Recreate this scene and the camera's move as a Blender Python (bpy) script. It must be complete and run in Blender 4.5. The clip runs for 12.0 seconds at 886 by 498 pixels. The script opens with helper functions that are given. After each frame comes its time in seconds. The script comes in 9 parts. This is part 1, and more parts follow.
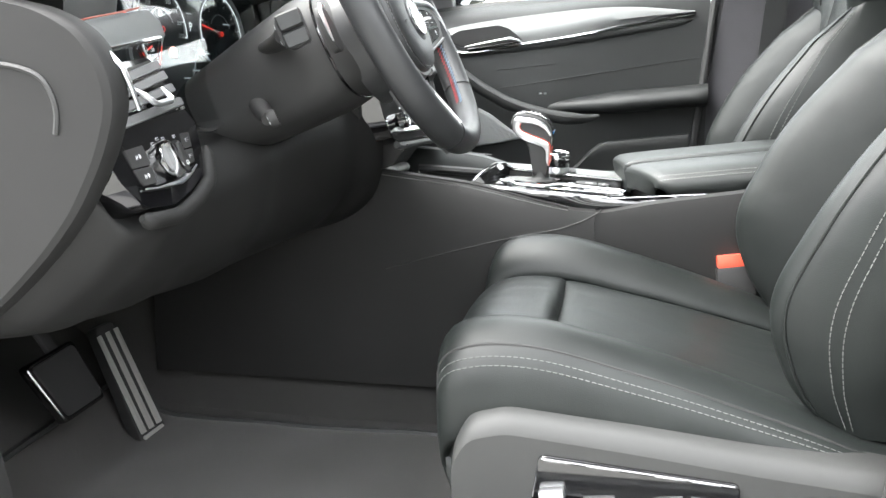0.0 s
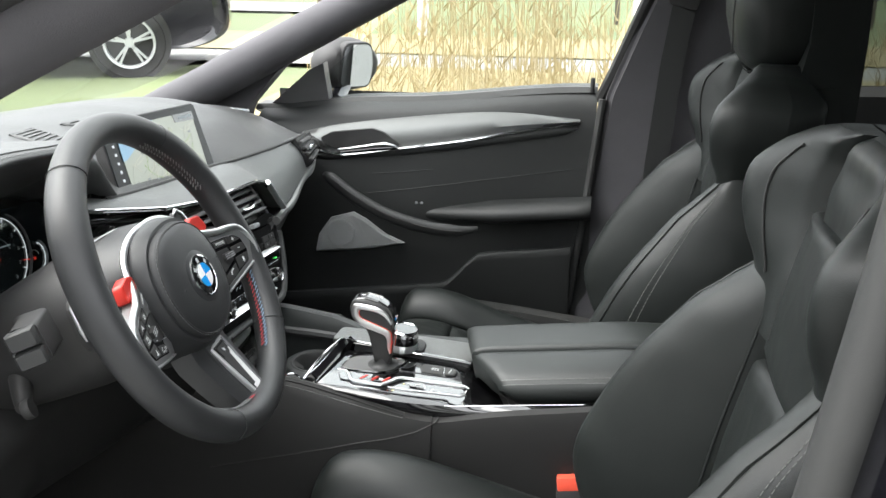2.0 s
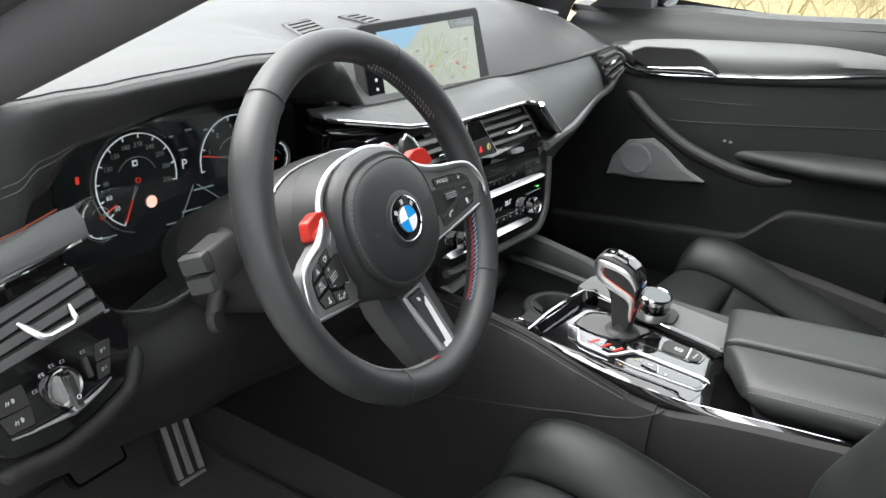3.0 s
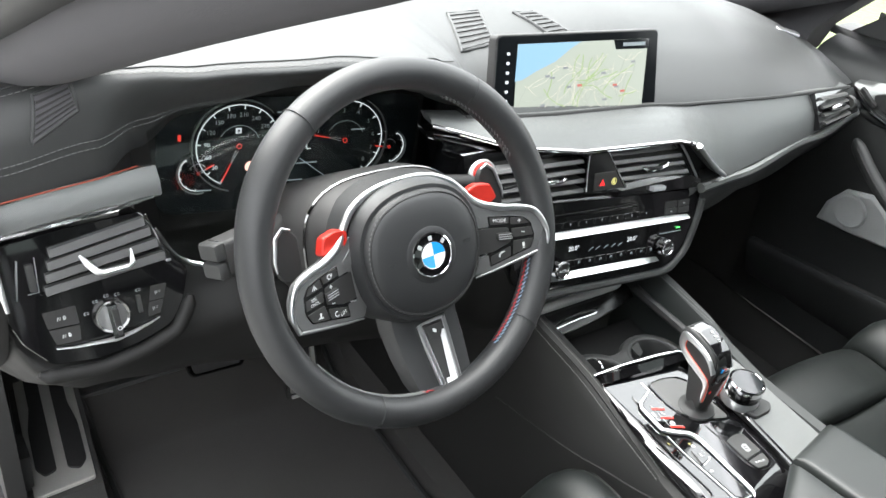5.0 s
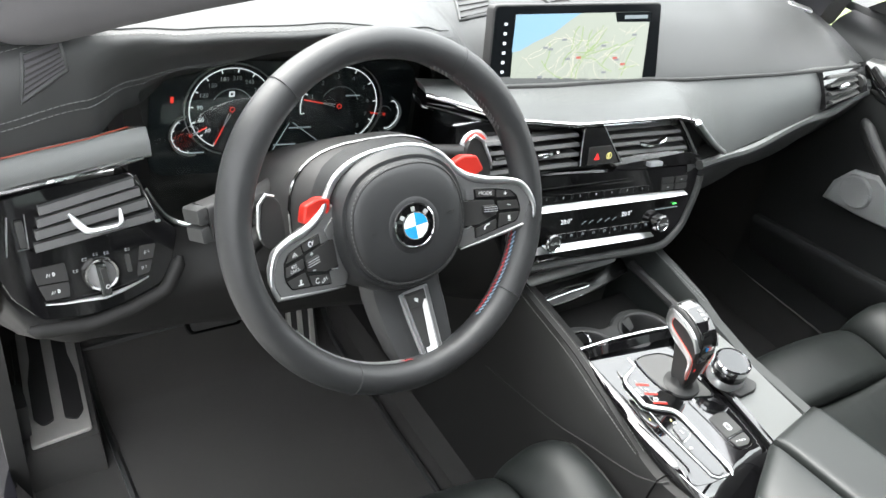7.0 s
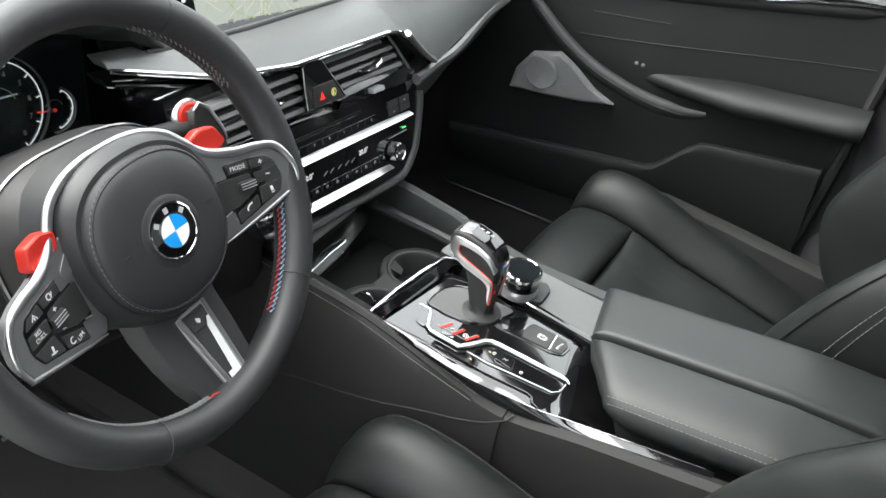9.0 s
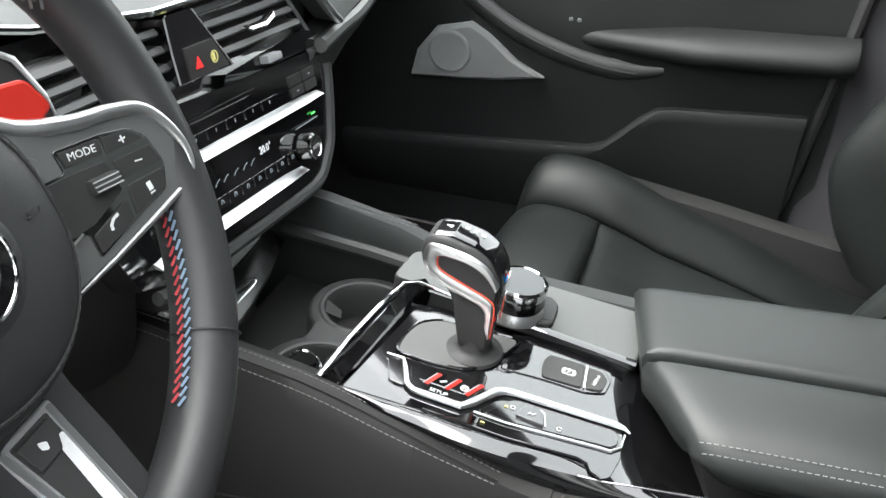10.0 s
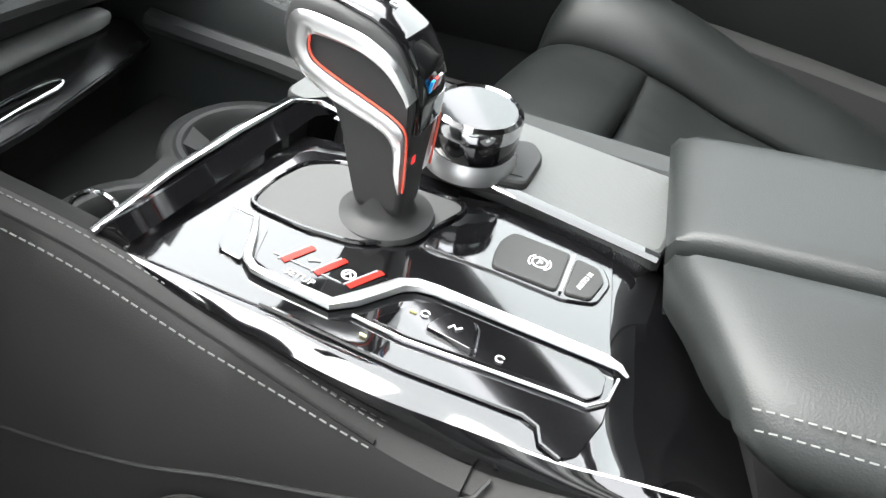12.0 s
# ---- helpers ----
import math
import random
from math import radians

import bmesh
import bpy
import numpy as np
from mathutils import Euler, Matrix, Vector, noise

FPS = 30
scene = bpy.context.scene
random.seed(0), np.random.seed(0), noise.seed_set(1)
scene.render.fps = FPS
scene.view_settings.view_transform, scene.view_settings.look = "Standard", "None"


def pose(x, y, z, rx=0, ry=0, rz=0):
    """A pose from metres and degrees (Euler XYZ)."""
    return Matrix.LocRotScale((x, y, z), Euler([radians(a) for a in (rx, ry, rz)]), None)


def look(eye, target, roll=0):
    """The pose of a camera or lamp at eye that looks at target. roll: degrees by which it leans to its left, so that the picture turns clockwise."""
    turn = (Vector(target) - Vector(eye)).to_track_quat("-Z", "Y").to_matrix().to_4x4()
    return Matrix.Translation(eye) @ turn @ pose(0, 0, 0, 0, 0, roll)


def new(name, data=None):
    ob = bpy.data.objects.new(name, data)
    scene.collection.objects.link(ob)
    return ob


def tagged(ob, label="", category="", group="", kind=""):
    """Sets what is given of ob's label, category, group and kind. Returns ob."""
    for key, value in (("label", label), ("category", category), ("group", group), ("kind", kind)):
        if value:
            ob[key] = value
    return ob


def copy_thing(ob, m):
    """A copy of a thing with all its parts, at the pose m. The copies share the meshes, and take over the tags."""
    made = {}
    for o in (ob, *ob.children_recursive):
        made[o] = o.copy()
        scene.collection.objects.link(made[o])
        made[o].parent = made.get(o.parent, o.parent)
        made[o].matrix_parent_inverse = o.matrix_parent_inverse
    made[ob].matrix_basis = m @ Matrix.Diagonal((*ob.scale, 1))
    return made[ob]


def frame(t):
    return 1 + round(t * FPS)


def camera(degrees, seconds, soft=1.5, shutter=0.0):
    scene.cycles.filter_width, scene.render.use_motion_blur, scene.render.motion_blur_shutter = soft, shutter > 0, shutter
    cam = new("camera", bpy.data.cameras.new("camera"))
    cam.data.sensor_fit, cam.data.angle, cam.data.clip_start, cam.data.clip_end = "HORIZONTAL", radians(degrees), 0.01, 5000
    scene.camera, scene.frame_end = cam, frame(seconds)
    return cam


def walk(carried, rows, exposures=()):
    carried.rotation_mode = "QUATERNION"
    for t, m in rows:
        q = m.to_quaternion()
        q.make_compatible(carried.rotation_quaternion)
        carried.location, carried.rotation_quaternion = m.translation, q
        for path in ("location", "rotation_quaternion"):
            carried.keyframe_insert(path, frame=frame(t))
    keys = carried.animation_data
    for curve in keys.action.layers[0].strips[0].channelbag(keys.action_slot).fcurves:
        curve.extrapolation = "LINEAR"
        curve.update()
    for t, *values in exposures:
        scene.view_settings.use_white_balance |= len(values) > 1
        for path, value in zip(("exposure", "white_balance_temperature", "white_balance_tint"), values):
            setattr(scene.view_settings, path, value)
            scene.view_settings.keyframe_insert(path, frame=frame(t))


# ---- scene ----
cam = camera(50.7, 12.0)
PATH = [
    (0, (0.296, -1.592, 0.915), (-0.116, 0.299, 0.412), -1.2),
    (0.5, (0.295, -1.6, 0.977), (-0.061, 0.333, 0.606), -0.2),
    (0.7, (0.316, -1.587, 0.998), (-0.054, 0.342, 0.622), -0.1),
    (1, (0.308, -1.529, 1.039), (-0.043, 0.404, 0.664), -0.5),
    (1.5, (0.371, -1.41, 1.173), (0.13, 0.514, 0.683), -0.6),
    (2, (0.434, -1.337, 1.266), (0.133, 0.539, 0.644), 0.6),
    (2.5, (0.462, -1.212, 1.293), (-0.18, 0.541, 0.574), 1.8),
    (3, (0.502, -1.129, 1.309), (-0.429, 0.405, 0.425), 3.0),
    (3.5, (0.595, -1.026, 1.328), (-0.611, 0.282, 0.415), 1.4),
    (3.7, (0.62, -0.998, 1.34), (-0.652, 0.24, 0.419), 1.5),
    (5.3, (0.676, -0.862, 1.467), (-0.652, 0.122, 0.339), 8.7),
    (5.5, (0.685, -0.853, 1.466), (-0.651, 0.111, 0.331), 8.8),
    (6, (0.694, -0.85, 1.471), (-0.634, 0.098, 0.314), 9.3),
    (6.5, (0.698, -0.848, 1.476), (-0.625, 0.089, 0.306), 9.0),
    (6.7, (0.697, -0.844, 1.479), (-0.624, 0.089, 0.302), 9.0),
    (8.3, (0.62, -0.854, 1.429), (-0.458, 0.406, 0.31), 8.8),
    (8.5, (0.612, -0.86, 1.424), (-0.41, 0.45, 0.31), 8.2),
    (9, (0.49, -0.841, 1.369), (-0.249, 0.604, 0.2), 7.2),
    (9.5, (0.359, -0.74, 1.255), (-0.163, 0.816, 0.111), 5.8),
    (10, (0.28, -0.626, 1.126), (-0.214, 0.995, 0.063), 4.2),
    (10.5, (0.256, -0.528, 1.029), (-0.211, 1.002, -0.172), 3.8),
    (11, (0.259, -0.434, 0.973), (-0.25, 1.029, -0.293), 2.1),
    (11.5, (0.27, -0.382, 0.936), (-0.266, 1.076, -0.323), 3.3),
    (12, (0.295, -0.351, 0.911), (-0.273, 1.108, -0.334), 6.0),
]
EXPOSURES = [(0.0, 3.3), (0.5, 2.92), (1.0, 2.38), (1.5, 2.17), (2.5, 2.15), (3.0, 2.15), (3.5, 2.37), (5.5, 2.7), (6.5, 2.78), (8.5, 2.55), (9.0, 2.32), (9.5, 2.22), (10.0, 2.55), (10.5, 2.72), (12.0, 2.92)]
walk(cam, [(t, look(eye, target, roll)) for t, eye, target, roll in PATH], EXPOSURES)

# ---- world and sun: an overcast day ----
world = bpy.data.worlds.new("overcast_sky")
scene.world = world
world.use_nodes = True
wn, wl = world.node_tree.nodes, world.node_tree.links
sky = wn.new("ShaderNodeTexSky")
sky.sky_type, sky.sun_disc = "NISHITA", False
sky.sun_elevation, sky.sun_rotation = radians(58), radians(260)
sky.air_density, sky.dust_density = 1.0, 4.0
pale = wn.new("ShaderNodeHueSaturation")
pale.inputs["Saturation"].default_value = 0.16
pale.inputs["Value"].default_value = 1.25
wl.new(sky.outputs["Color"], pale.inputs["Color"])
cloud = wn.new("ShaderNodeMix")
cloud.data_type = "RGBA"
cloud.inputs[0].default_value = 0.55
cloud.inputs[7].default_value = (9.0, 9.2, 9.4, 1)
wl.new(pale.outputs["Color"], cloud.inputs[6])
wl.new(cloud.outputs[2], wn["Background"].inputs["Color"])
wn["Background"].inputs["Strength"].default_value = 0.15

sun_data = bpy.data.lights.new("sun", "SUN")
sun_data.energy, sun_data.angle, sun_data.color = 1.3, radians(60), (1.0, 0.97, 0.93)
sun = new("sun", sun_data)
sun.matrix_basis = look((-5, -1, 8), (0, 0, 0))


# ---- materials ----
def material(name, color, rough=0.5, metal=0.0, grain=0.0, scale=600.0, bump=0.0, spread=0.0, big=12.0, coat=0.0, kind="noise", emit=0.0, sheen=0.0, stretch=(1, 1, 1), spec=0.5, crease=0.0):
    """A principled material with fine relief and colour variation at two scales."""
    m = bpy.data.materials.new(name)
    m.use_nodes = True
    n, l = m.node_tree.nodes, m.node_tree.links
    b = n["Principled BSDF"]
    b.inputs["Base Color"].default_value = (*color, 1)
    b.inputs["Roughness"].default_value = rough
    b.inputs["Metallic"].default_value = metal
    b.inputs["Coat Weight"].default_value = coat
    b.inputs["Specular IOR Level"].default_value = spec
    b.inputs["Coat Roughness"].default_value = 0.03
    b.inputs["Sheen Weight"].default_value = sheen
    if emit:
        b.inputs["Emission Color"].default_value = (*color, 1)
        b.inputs["Emission Strength"].default_value = emit
    if not (grain or bump or spread):
        return m
    co = n.new("ShaderNodeTexCoord")
    mp = n.new("ShaderNodeMapping")
    mp.inputs["Scale"].default_value = stretch
    l.new(co.outputs["Object"], mp.inputs["Vector"])
    if kind == "cells":
        fine = n.new("ShaderNodeTexVoronoi")
        fine.inputs["Scale"].default_value = scale
        fine_out = fine.outputs["Distance"]
    else:
        fine = n.new("ShaderNodeTexNoise")
        fine.inputs["Scale"].default_value = scale
        fine.inputs["Detail"].default_value = 4
        fine_out = fine.outputs["Fac"]
    l.new(mp.outputs["Vector"], fine.inputs["Vector"])
    wide = n.new("ShaderNodeTexNoise")
    wide.inputs["Scale"].default_value = big
    wide.inputs["Detail"].default_value = 3
    l.new(co.outputs["Object"], wide.inputs["Vector"])
    if bump:
        bp = n.new("ShaderNodeBump")
        bp.inputs["Strength"].default_value = bump
        bp.inputs["Distance"].default_value = 0.0006 if scale > 60 else 0.02
        l.new(fine_out, bp.inputs["Height"])
        if crease:
            fold, soft_bump, bend = n.new("ShaderNodeTexNoise"), n.new("ShaderNodeBump"), n.new("ShaderNodeMapping")
            bend.inputs["Scale"].default_value = (1.0, 2.2, 1.6)
            fold.inputs["Scale"].default_value, fold.inputs["Detail"].default_value = 7.0, 1.0
            fold.inputs["Distortion"].default_value = 0.8
            soft_bump.inputs["Strength"].default_value, soft_bump.inputs["Distance"].default_value = crease, 0.012
            l.new(co.outputs["Object"], bend.inputs["Vector"])
            l.new(bend.outputs["Vector"], fold.inputs["Vector"])
            l.new(fold.outputs["Fac"], soft_bump.inputs["Height"])
            l.new(soft_bump.outputs["Normal"], bp.inputs["Normal"])
        l.new(bp.outputs["Normal"], b.inputs["Normal"])
    both = n.new("ShaderNodeMath")
    both.operation = "MULTIPLY_ADD"
    l.new(wide.outputs["Fac"], both.inputs[0])
    both.inputs[1].default_value = 1.0
    add = n.new("ShaderNodeMath")
    add.operation = "MULTIPLY"
    l.new(fine_out, add.inputs[0])
    add.inputs[1].default_value = grain
    l.new(add.outputs[0], both.inputs[2])
    ramp = n.new("ShaderNodeMapRange")
    ramp.inputs["From Min"].default_value = 0.25
    ramp.inputs["From Max"].default_value = 0.75 + grain
    ramp.inputs["To Min"].default_value = 1 - spread
    ramp.inputs["To Max"].default_value = 1 + spread
    l.new(both.outputs[0], ramp.inputs["Value"])
    mul = n.new("ShaderNodeVectorMath")
    mul.operation = "SCALE"
    mul.inputs[0].default_value = color
    l.new(ramp.outputs["Result"], mul.inputs["Scale"])
    l.new(mul.outputs[0], b.inputs["Base Color"])
    rr = n.new("ShaderNodeMapRange")
    rr.inputs["To Min"].default_value = max(rough - 0.06, 0)
    rr.inputs["To Max"].default_value = min(rough + 0.08, 1)
    l.new(wide.outputs["Fac"], rr.inputs["Value"])
    l.new(rr.outputs["Result"], b.inputs["Roughness"])
    return m


def ribbed(name, color, rough, metal, scale, direction, depth=0.4):
    """Finely ribbed metal trim."""
    m = material(name, color, rough, metal)
    n, l = m.node_tree.nodes, m.node_tree.links
    co, mp, wv, bp = (n.new(k) for k in ("ShaderNodeTexCoord", "ShaderNodeMapping", "ShaderNodeTexWave", "ShaderNodeBump"))
    mp.inputs["Rotation"].default_value = direction
    wv.inputs["Scale"].default_value = scale
    wv.inputs["Distortion"].default_value = 0.3
    bp.inputs["Strength"].default_value, bp.inputs["Distance"].default_value = depth, 0.0008
    l.new(co.outputs["Object"], mp.inputs["Vector"])
    l.new(mp.outputs["Vector"], wv.inputs["Vector"])
    l.new(wv.outputs["Fac"], bp.inputs["Height"])
    l.new(bp.outputs["Normal"], n["Principled BSDF"].inputs["Normal"])
    return m


LEATHER = material("black_leather", (0.0155, 0.018, 0.0174), 0.43, 0, 0.15, 900, 0.14, 0.18, 14, kind="cells", spec=0.40)
SEAT_LEATHER = material("creased_black_seat_leather", (0.0101, 0.0121, 0.0115), 0.44, 0, 0.15, 900, 0.18, 0.25, 14, kind="cells", spec=0.34, crease=0.18)
LEATHER_DASH = material("black_dash_leather", (0.0354, 0.0372, 0.0372), 0.5, 0, 0.2, 1100, 0.3, 0.12, 10, kind="cells")
WHEEL_LEATHER = material("smooth_black_wheel_leather", (0.022, 0.023, 0.024), 0.46, 0, 0.1, 1500, 0.12, 0.15, 20, kind="cells")
SOFT = material("soft_black_plastic", (0.024, 0.025, 0.025), 0.55, 0, 0.2, 1300, 0.25, 0.12, 12)
GREY_SOFT = material("dark_grey_plastic", (0.0295, 0.0303, 0.0295), 0.55, 0, 0.2, 1300, 0.2, 0.1, 12)
KNEE = material("dull_black_lower_trim", (0.0129, 0.0129, 0.0127), 0.6, 0, 0.2, 1100, 0.2, 0.15, 10, spec=0.27)
DOOR = material("black_door_leather", (0.020, 0.0212, 0.0212), 0.52, 0, 0.2, 1100, 0.25, 0.15, 10, kind="cells", spec=0.4)
SEAL = material("rubber_seal", (0.03, 0.03, 0.03), 0.6, 0, 0.2, 500, 0.2, 0.15, 20)
PIANO = material("piano_black", (0.004, 0.004, 0.0045), 0.04, 0, 0.1, 90, 0.0, 0.1, 30, coat=1.0, spec=0.72)
MATT_BLACK = material("matt_black", (0.018, 0.018, 0.018), 0.6, 0, 0.2, 800, 0.1, 0.2, 20)
CHROME = material("polished_chrome", (0.82, 0.83, 0.84), 0.08, 1.0)
SATIN = material("satin_chrome", (0.74, 0.75, 0.76), 0.33, 1.0, 0.2, 1500, 0.0, 0.05, 40)
DARK_CHROME = material("dark_chrome", (0.18, 0.18, 0.18), 0.12, 1.0)
CARPET = material("black_carpet", (0.0294, 0.0287, 0.0273), 0.95, 0, 0.6, 700, 1.0, 0.35, 9, sheen=0.15)
MAT_CARPET = material("velour_mat", (0.0308, 0.0294, 0.0273), 0.95, 0, 0.6, 900, 1.0, 0.3, 7, sheen=0.2)
CLOTH = material("anthracite_lining", (0.072, 0.070, 0.076), 0.9, 0, 0.4, 800, 0.5, 0.15, 15)
FIELD_METAL = ribbed("ribbed_console_metal", (0.19, 0.196, 0.193), 0.46, 0.8, 330, (0, 0, radians(40)), 0.3)
# near-white base colour stands in for chrome that mirrors the sky
PALE = material("pale_silver_insert", (0.66, 0.665, 0.67), 0.35, 0.1, 0.1, 900, 0.0, 0.05, 40)
SILVER = material("silver_satin_plastic", (0.40, 0.405, 0.41), 0.38, 0.5, 0.15, 1200, 0.02, 0.06, 30)
ROLL_METAL = ribbed("ribbed_roll_metal", (0.52, 0.53, 0.52), 0.55, 0.6, 260, (0, 0, radians(100)), 0.6)
DARK_GLOSS = material("dark_gloss_plastic", (0.010, 0.010, 0.010), 0.22, 0, 0.1, 400, 0.0, 0.1, 30, spec=0.3)
TRIM_METAL = ribbed("ribbed_aluminium_trim", (0.135, 0.140, 0.138), 0.46, 0.8, 330, (0, 0, radians(40)), 0.3)
TRIM_SMOOTH = material("satin_aluminium_trim", (0.17, 0.175, 0.172), 0.42, 0.8, 0.2, 900, 0.08, 0.06, 18)
SPOKE = material("dark_satin_spoke", (0.22, 0.222, 0.225), 0.4, 0.7, 0.2, 900, 0.03, 0.06, 20)
RED = material("red_anodised", (0.55, 0.03, 0.02), 0.3, 0.3, 0.1, 400, 0.0, 0.08, 40)
RED_PLASTIC = material("red_orange_plastic", (0.75, 0.09, 0.05), 0.4, 0, 0.1, 300, 0, 0.05, 40)
RED_GLOW = material("red_lit_dot", (0.7, 0.02, 0.02), 0.4, emit=0.2)
GREEN_GLOW = material("green_lit_dot", (0.1, 0.9, 0.15), 0.4, emit=0.3)
AMBER_GLOW = material("amber_lit_symbol", (0.6, 0.55, 0.2), 0.4, emit=0.06)
MARK = material("white_print", (0.6, 0.62, 0.62), 0.5, emit=0.02)
DIM_MARK = material("grey_print", (0.35, 0.36, 0.37), 0.5)
LIT = material("lit_display_print", (0.2, 0.21, 0.22), 0.5, emit=0.7)
LIT_RED = material("lit_red_print", (0.5, 0.03, 0.02), 0.5, emit=0.25)
LIT_DIM = material("dim_display_print", (0.12, 0.14, 0.15), 0.5, emit=0.25)
DISPLAY = material("dark_display_glass", (0.006, 0.008, 0.009), 0.07, coat=0.5)
BLUE = material("blue_enamel", (0.01, 0.27, 0.68), 0.2, coat=0.5)
WHITE = material("white_enamel", (0.8, 0.81, 0.82), 0.2, coat=0.5)
THREAD = material("pale_grey_thread", (0.165, 0.17, 0.165), 0.8)
SEAT_THREAD = material("grey_seat_thread", (0.10, 0.105, 0.10), 0.8)
DARK_THREAD = material("dark_grey_thread", (0.12, 0.125, 0.125), 0.8)
RED_THREAD = material("red_thread", (0.30, 0.025, 0.03), 0.7)
BLUE_THREAD = material("light_blue_thread", (0.15, 0.22, 0.30), 0.7)
AMBIENT = material("copper_light_line", (0.22, 0.04, 0.02), 0.4, 0.2, emit=0.02)
PAINT = material("black_metallic_paint", (0.006, 0.006, 0.008), 0.12, 0.2, 0.1, 3000, 0, 0.1, 4, coat=1.0)
MESH_GRILLE = ribbed("perforated_speaker_metal", (0.42, 0.43, 0.43), 0.5, 0.4, 500, (0, radians(45), 0), 0.5)
MIRROR = material("mirror_glass", (0.55, 0.57, 0.58), 0.02, 1.0)


def glass(name, tint):
    m = bpy.data.materials.new(name)
    m.use_nodes = True
    n, l = m.node_tree.nodes, m.node_tree.links
    n.remove(n["Principled BSDF"])
    clear, gloss, mix, fres, power, scale = (n.new(k) for k in ("ShaderNodeBsdfTransparent", "ShaderNodeBsdfGlossy", "ShaderNodeMixShader", "ShaderNodeLayerWeight", "ShaderNodeMath", "ShaderNodeMath"))
    clear.inputs["Color"].default_value = (*tint, 1)
    gloss.inputs["Roughness"].default_value = 0.01
    power.operation, scale.operation = "POWER", "MULTIPLY_ADD"
    power.inputs[1].default_value = 4.0
    scale.inputs[1].default_value, scale.inputs[2].default_value = 0.55, 0.03
    l.new(fres.outputs["Facing"], power.inputs[0])
    l.new(power.outputs[0], scale.inputs[0])
    l.new(scale.outputs[0], mix.inputs[0])
    l.new(clear.outputs[0], mix.inputs[1])
    l.new(gloss.outputs[0], mix.inputs[2])
    l.new(mix.outputs[0], n["Material Output"].inputs["Surface"])
    return m


GLASS = glass("window_glass", (0.88, 0.90, 0.89))
TINTED = glass("tinted_rear_glass", (0.30, 0.32, 0.31))


# ---- mesh helpers ----
def part(name, bm, mat, parent=None, label="", sharp=38, kind=""):
    """Links a bmesh as one mesh object under a thing or a part, in world coordinates."""
    for f in bm.faces:
        f.smooth = True
    bmesh.ops.recalc_face_normals(bm, faces=bm.faces)
    lim = radians(sharp)
    for e in bm.edges:
        if len(e.link_faces) == 2 and e.calc_face_angle(0) > lim:
            e.smooth = False
    for f in bm.faces:
        if len(f.verts) > 5:
            for e in f.edges:
                e.smooth = False
    me = bpy.data.meshes.new(name)
    bm.to_mesh(me)
    bm.free()
    me.materials.append(mat)
    ob = new(name, me)
    if parent:
        ob.parent = parent
        if parent.type == "EMPTY":
            ob.matrix_parent_inverse = parent.matrix_basis.inverted()
    if label or kind:
        tagged(ob, label=label, kind=kind)
    return ob


def thing(name, at, label, category, group="", kind=""):
    ob = new(name)
    ob.empty_display_size = 0.05
    ob.matrix_basis = Matrix.Translation(at)
    return tagged(ob, label, category, group, kind)


def whole(name, bm, mat, label, category, group="", kind="", sharp=38):
    return tagged(part(name, bm, mat, None, "", sharp), label, category, group, kind)


def loft(rings, cap=True, closed=True):
    """A skin over rings of equally many points."""
    bm = bmesh.new()
    vs = [[bm.verts.new(p) for p in r] for r in rings]
    n = len(rings[0])
    for a, b in zip(vs, vs[1:]):
        for i in range(n if closed else n - 1):
            j = (i + 1) % n
            bm.faces.new((a[i], a[j], b[j], b[i]))
    if cap and closed:
        bm.faces.new(vs[0])
        bm.faces.new(vs[-1][::-1])
    return bm


def sweep(points, r, n=8, closed=False, flat=1.0, up=None):
    """A tube along points; r is one radius or one for each point; flat squeezes it along its second axis."""
    pts = [Vector(p) for p in points]
    rs = r if isinstance(r, (list, tuple)) else [r] * len(pts)
    rings, side = [], None
    for i, p in enumerate(pts):
        a = pts[i - 1] if (i or closed) else p
        b = pts[(i + 1) % len(pts)] if (i < len(pts) - 1 or closed) else p
        d = (b - a).normalized()
        if side is None:
            ref = Vector(up) if up else (Vector((0, 0, 1)) if abs(d.z) < 0.9 else Vector((1, 0, 0)))
            side = d.cross(ref).normalized()
        side = (side - d * side.dot(d)).normalized()
        nor = side.cross(d)
        rings.append([p + side * math.cos(2 * math.pi * k / n) * rs[i] + nor * math.sin(2 * math.pi * k / n) * rs[i] * flat for k in range(n)])
    if closed:
        rings.append(rings[0])
        bm = loft(rings, cap=False)
        bmesh.ops.remove_doubles(bm, verts=bm.verts, dist=1e-6)
        return bm
    return loft(rings)


def spline(points, n=8, closed=False):
    """Catmull-Rom through points."""
    pts = [Vector(p) for p in points]
    out = []
    m = len(pts)
    for i in range(m if closed else m - 1):
        p0 = pts[i - 1] if (i or closed) else pts[0]
        p1, p2 = pts[i], pts[(i + 1) % m]
        p3 = pts[(i + 2) % m] if (i + 2 < m or closed) else pts[-1]
        for k in range(n):
            t = k / n
            out.append(0.5 * ((2 * p1) + (p2 - p0) * t + (2 * p0 - 5 * p1 + 4 * p2 - p3) * t * t + (3 * p1 - p0 - 3 * p2 + p3) * t ** 3))
    if not closed:
        out.append(pts[-1])
    return out


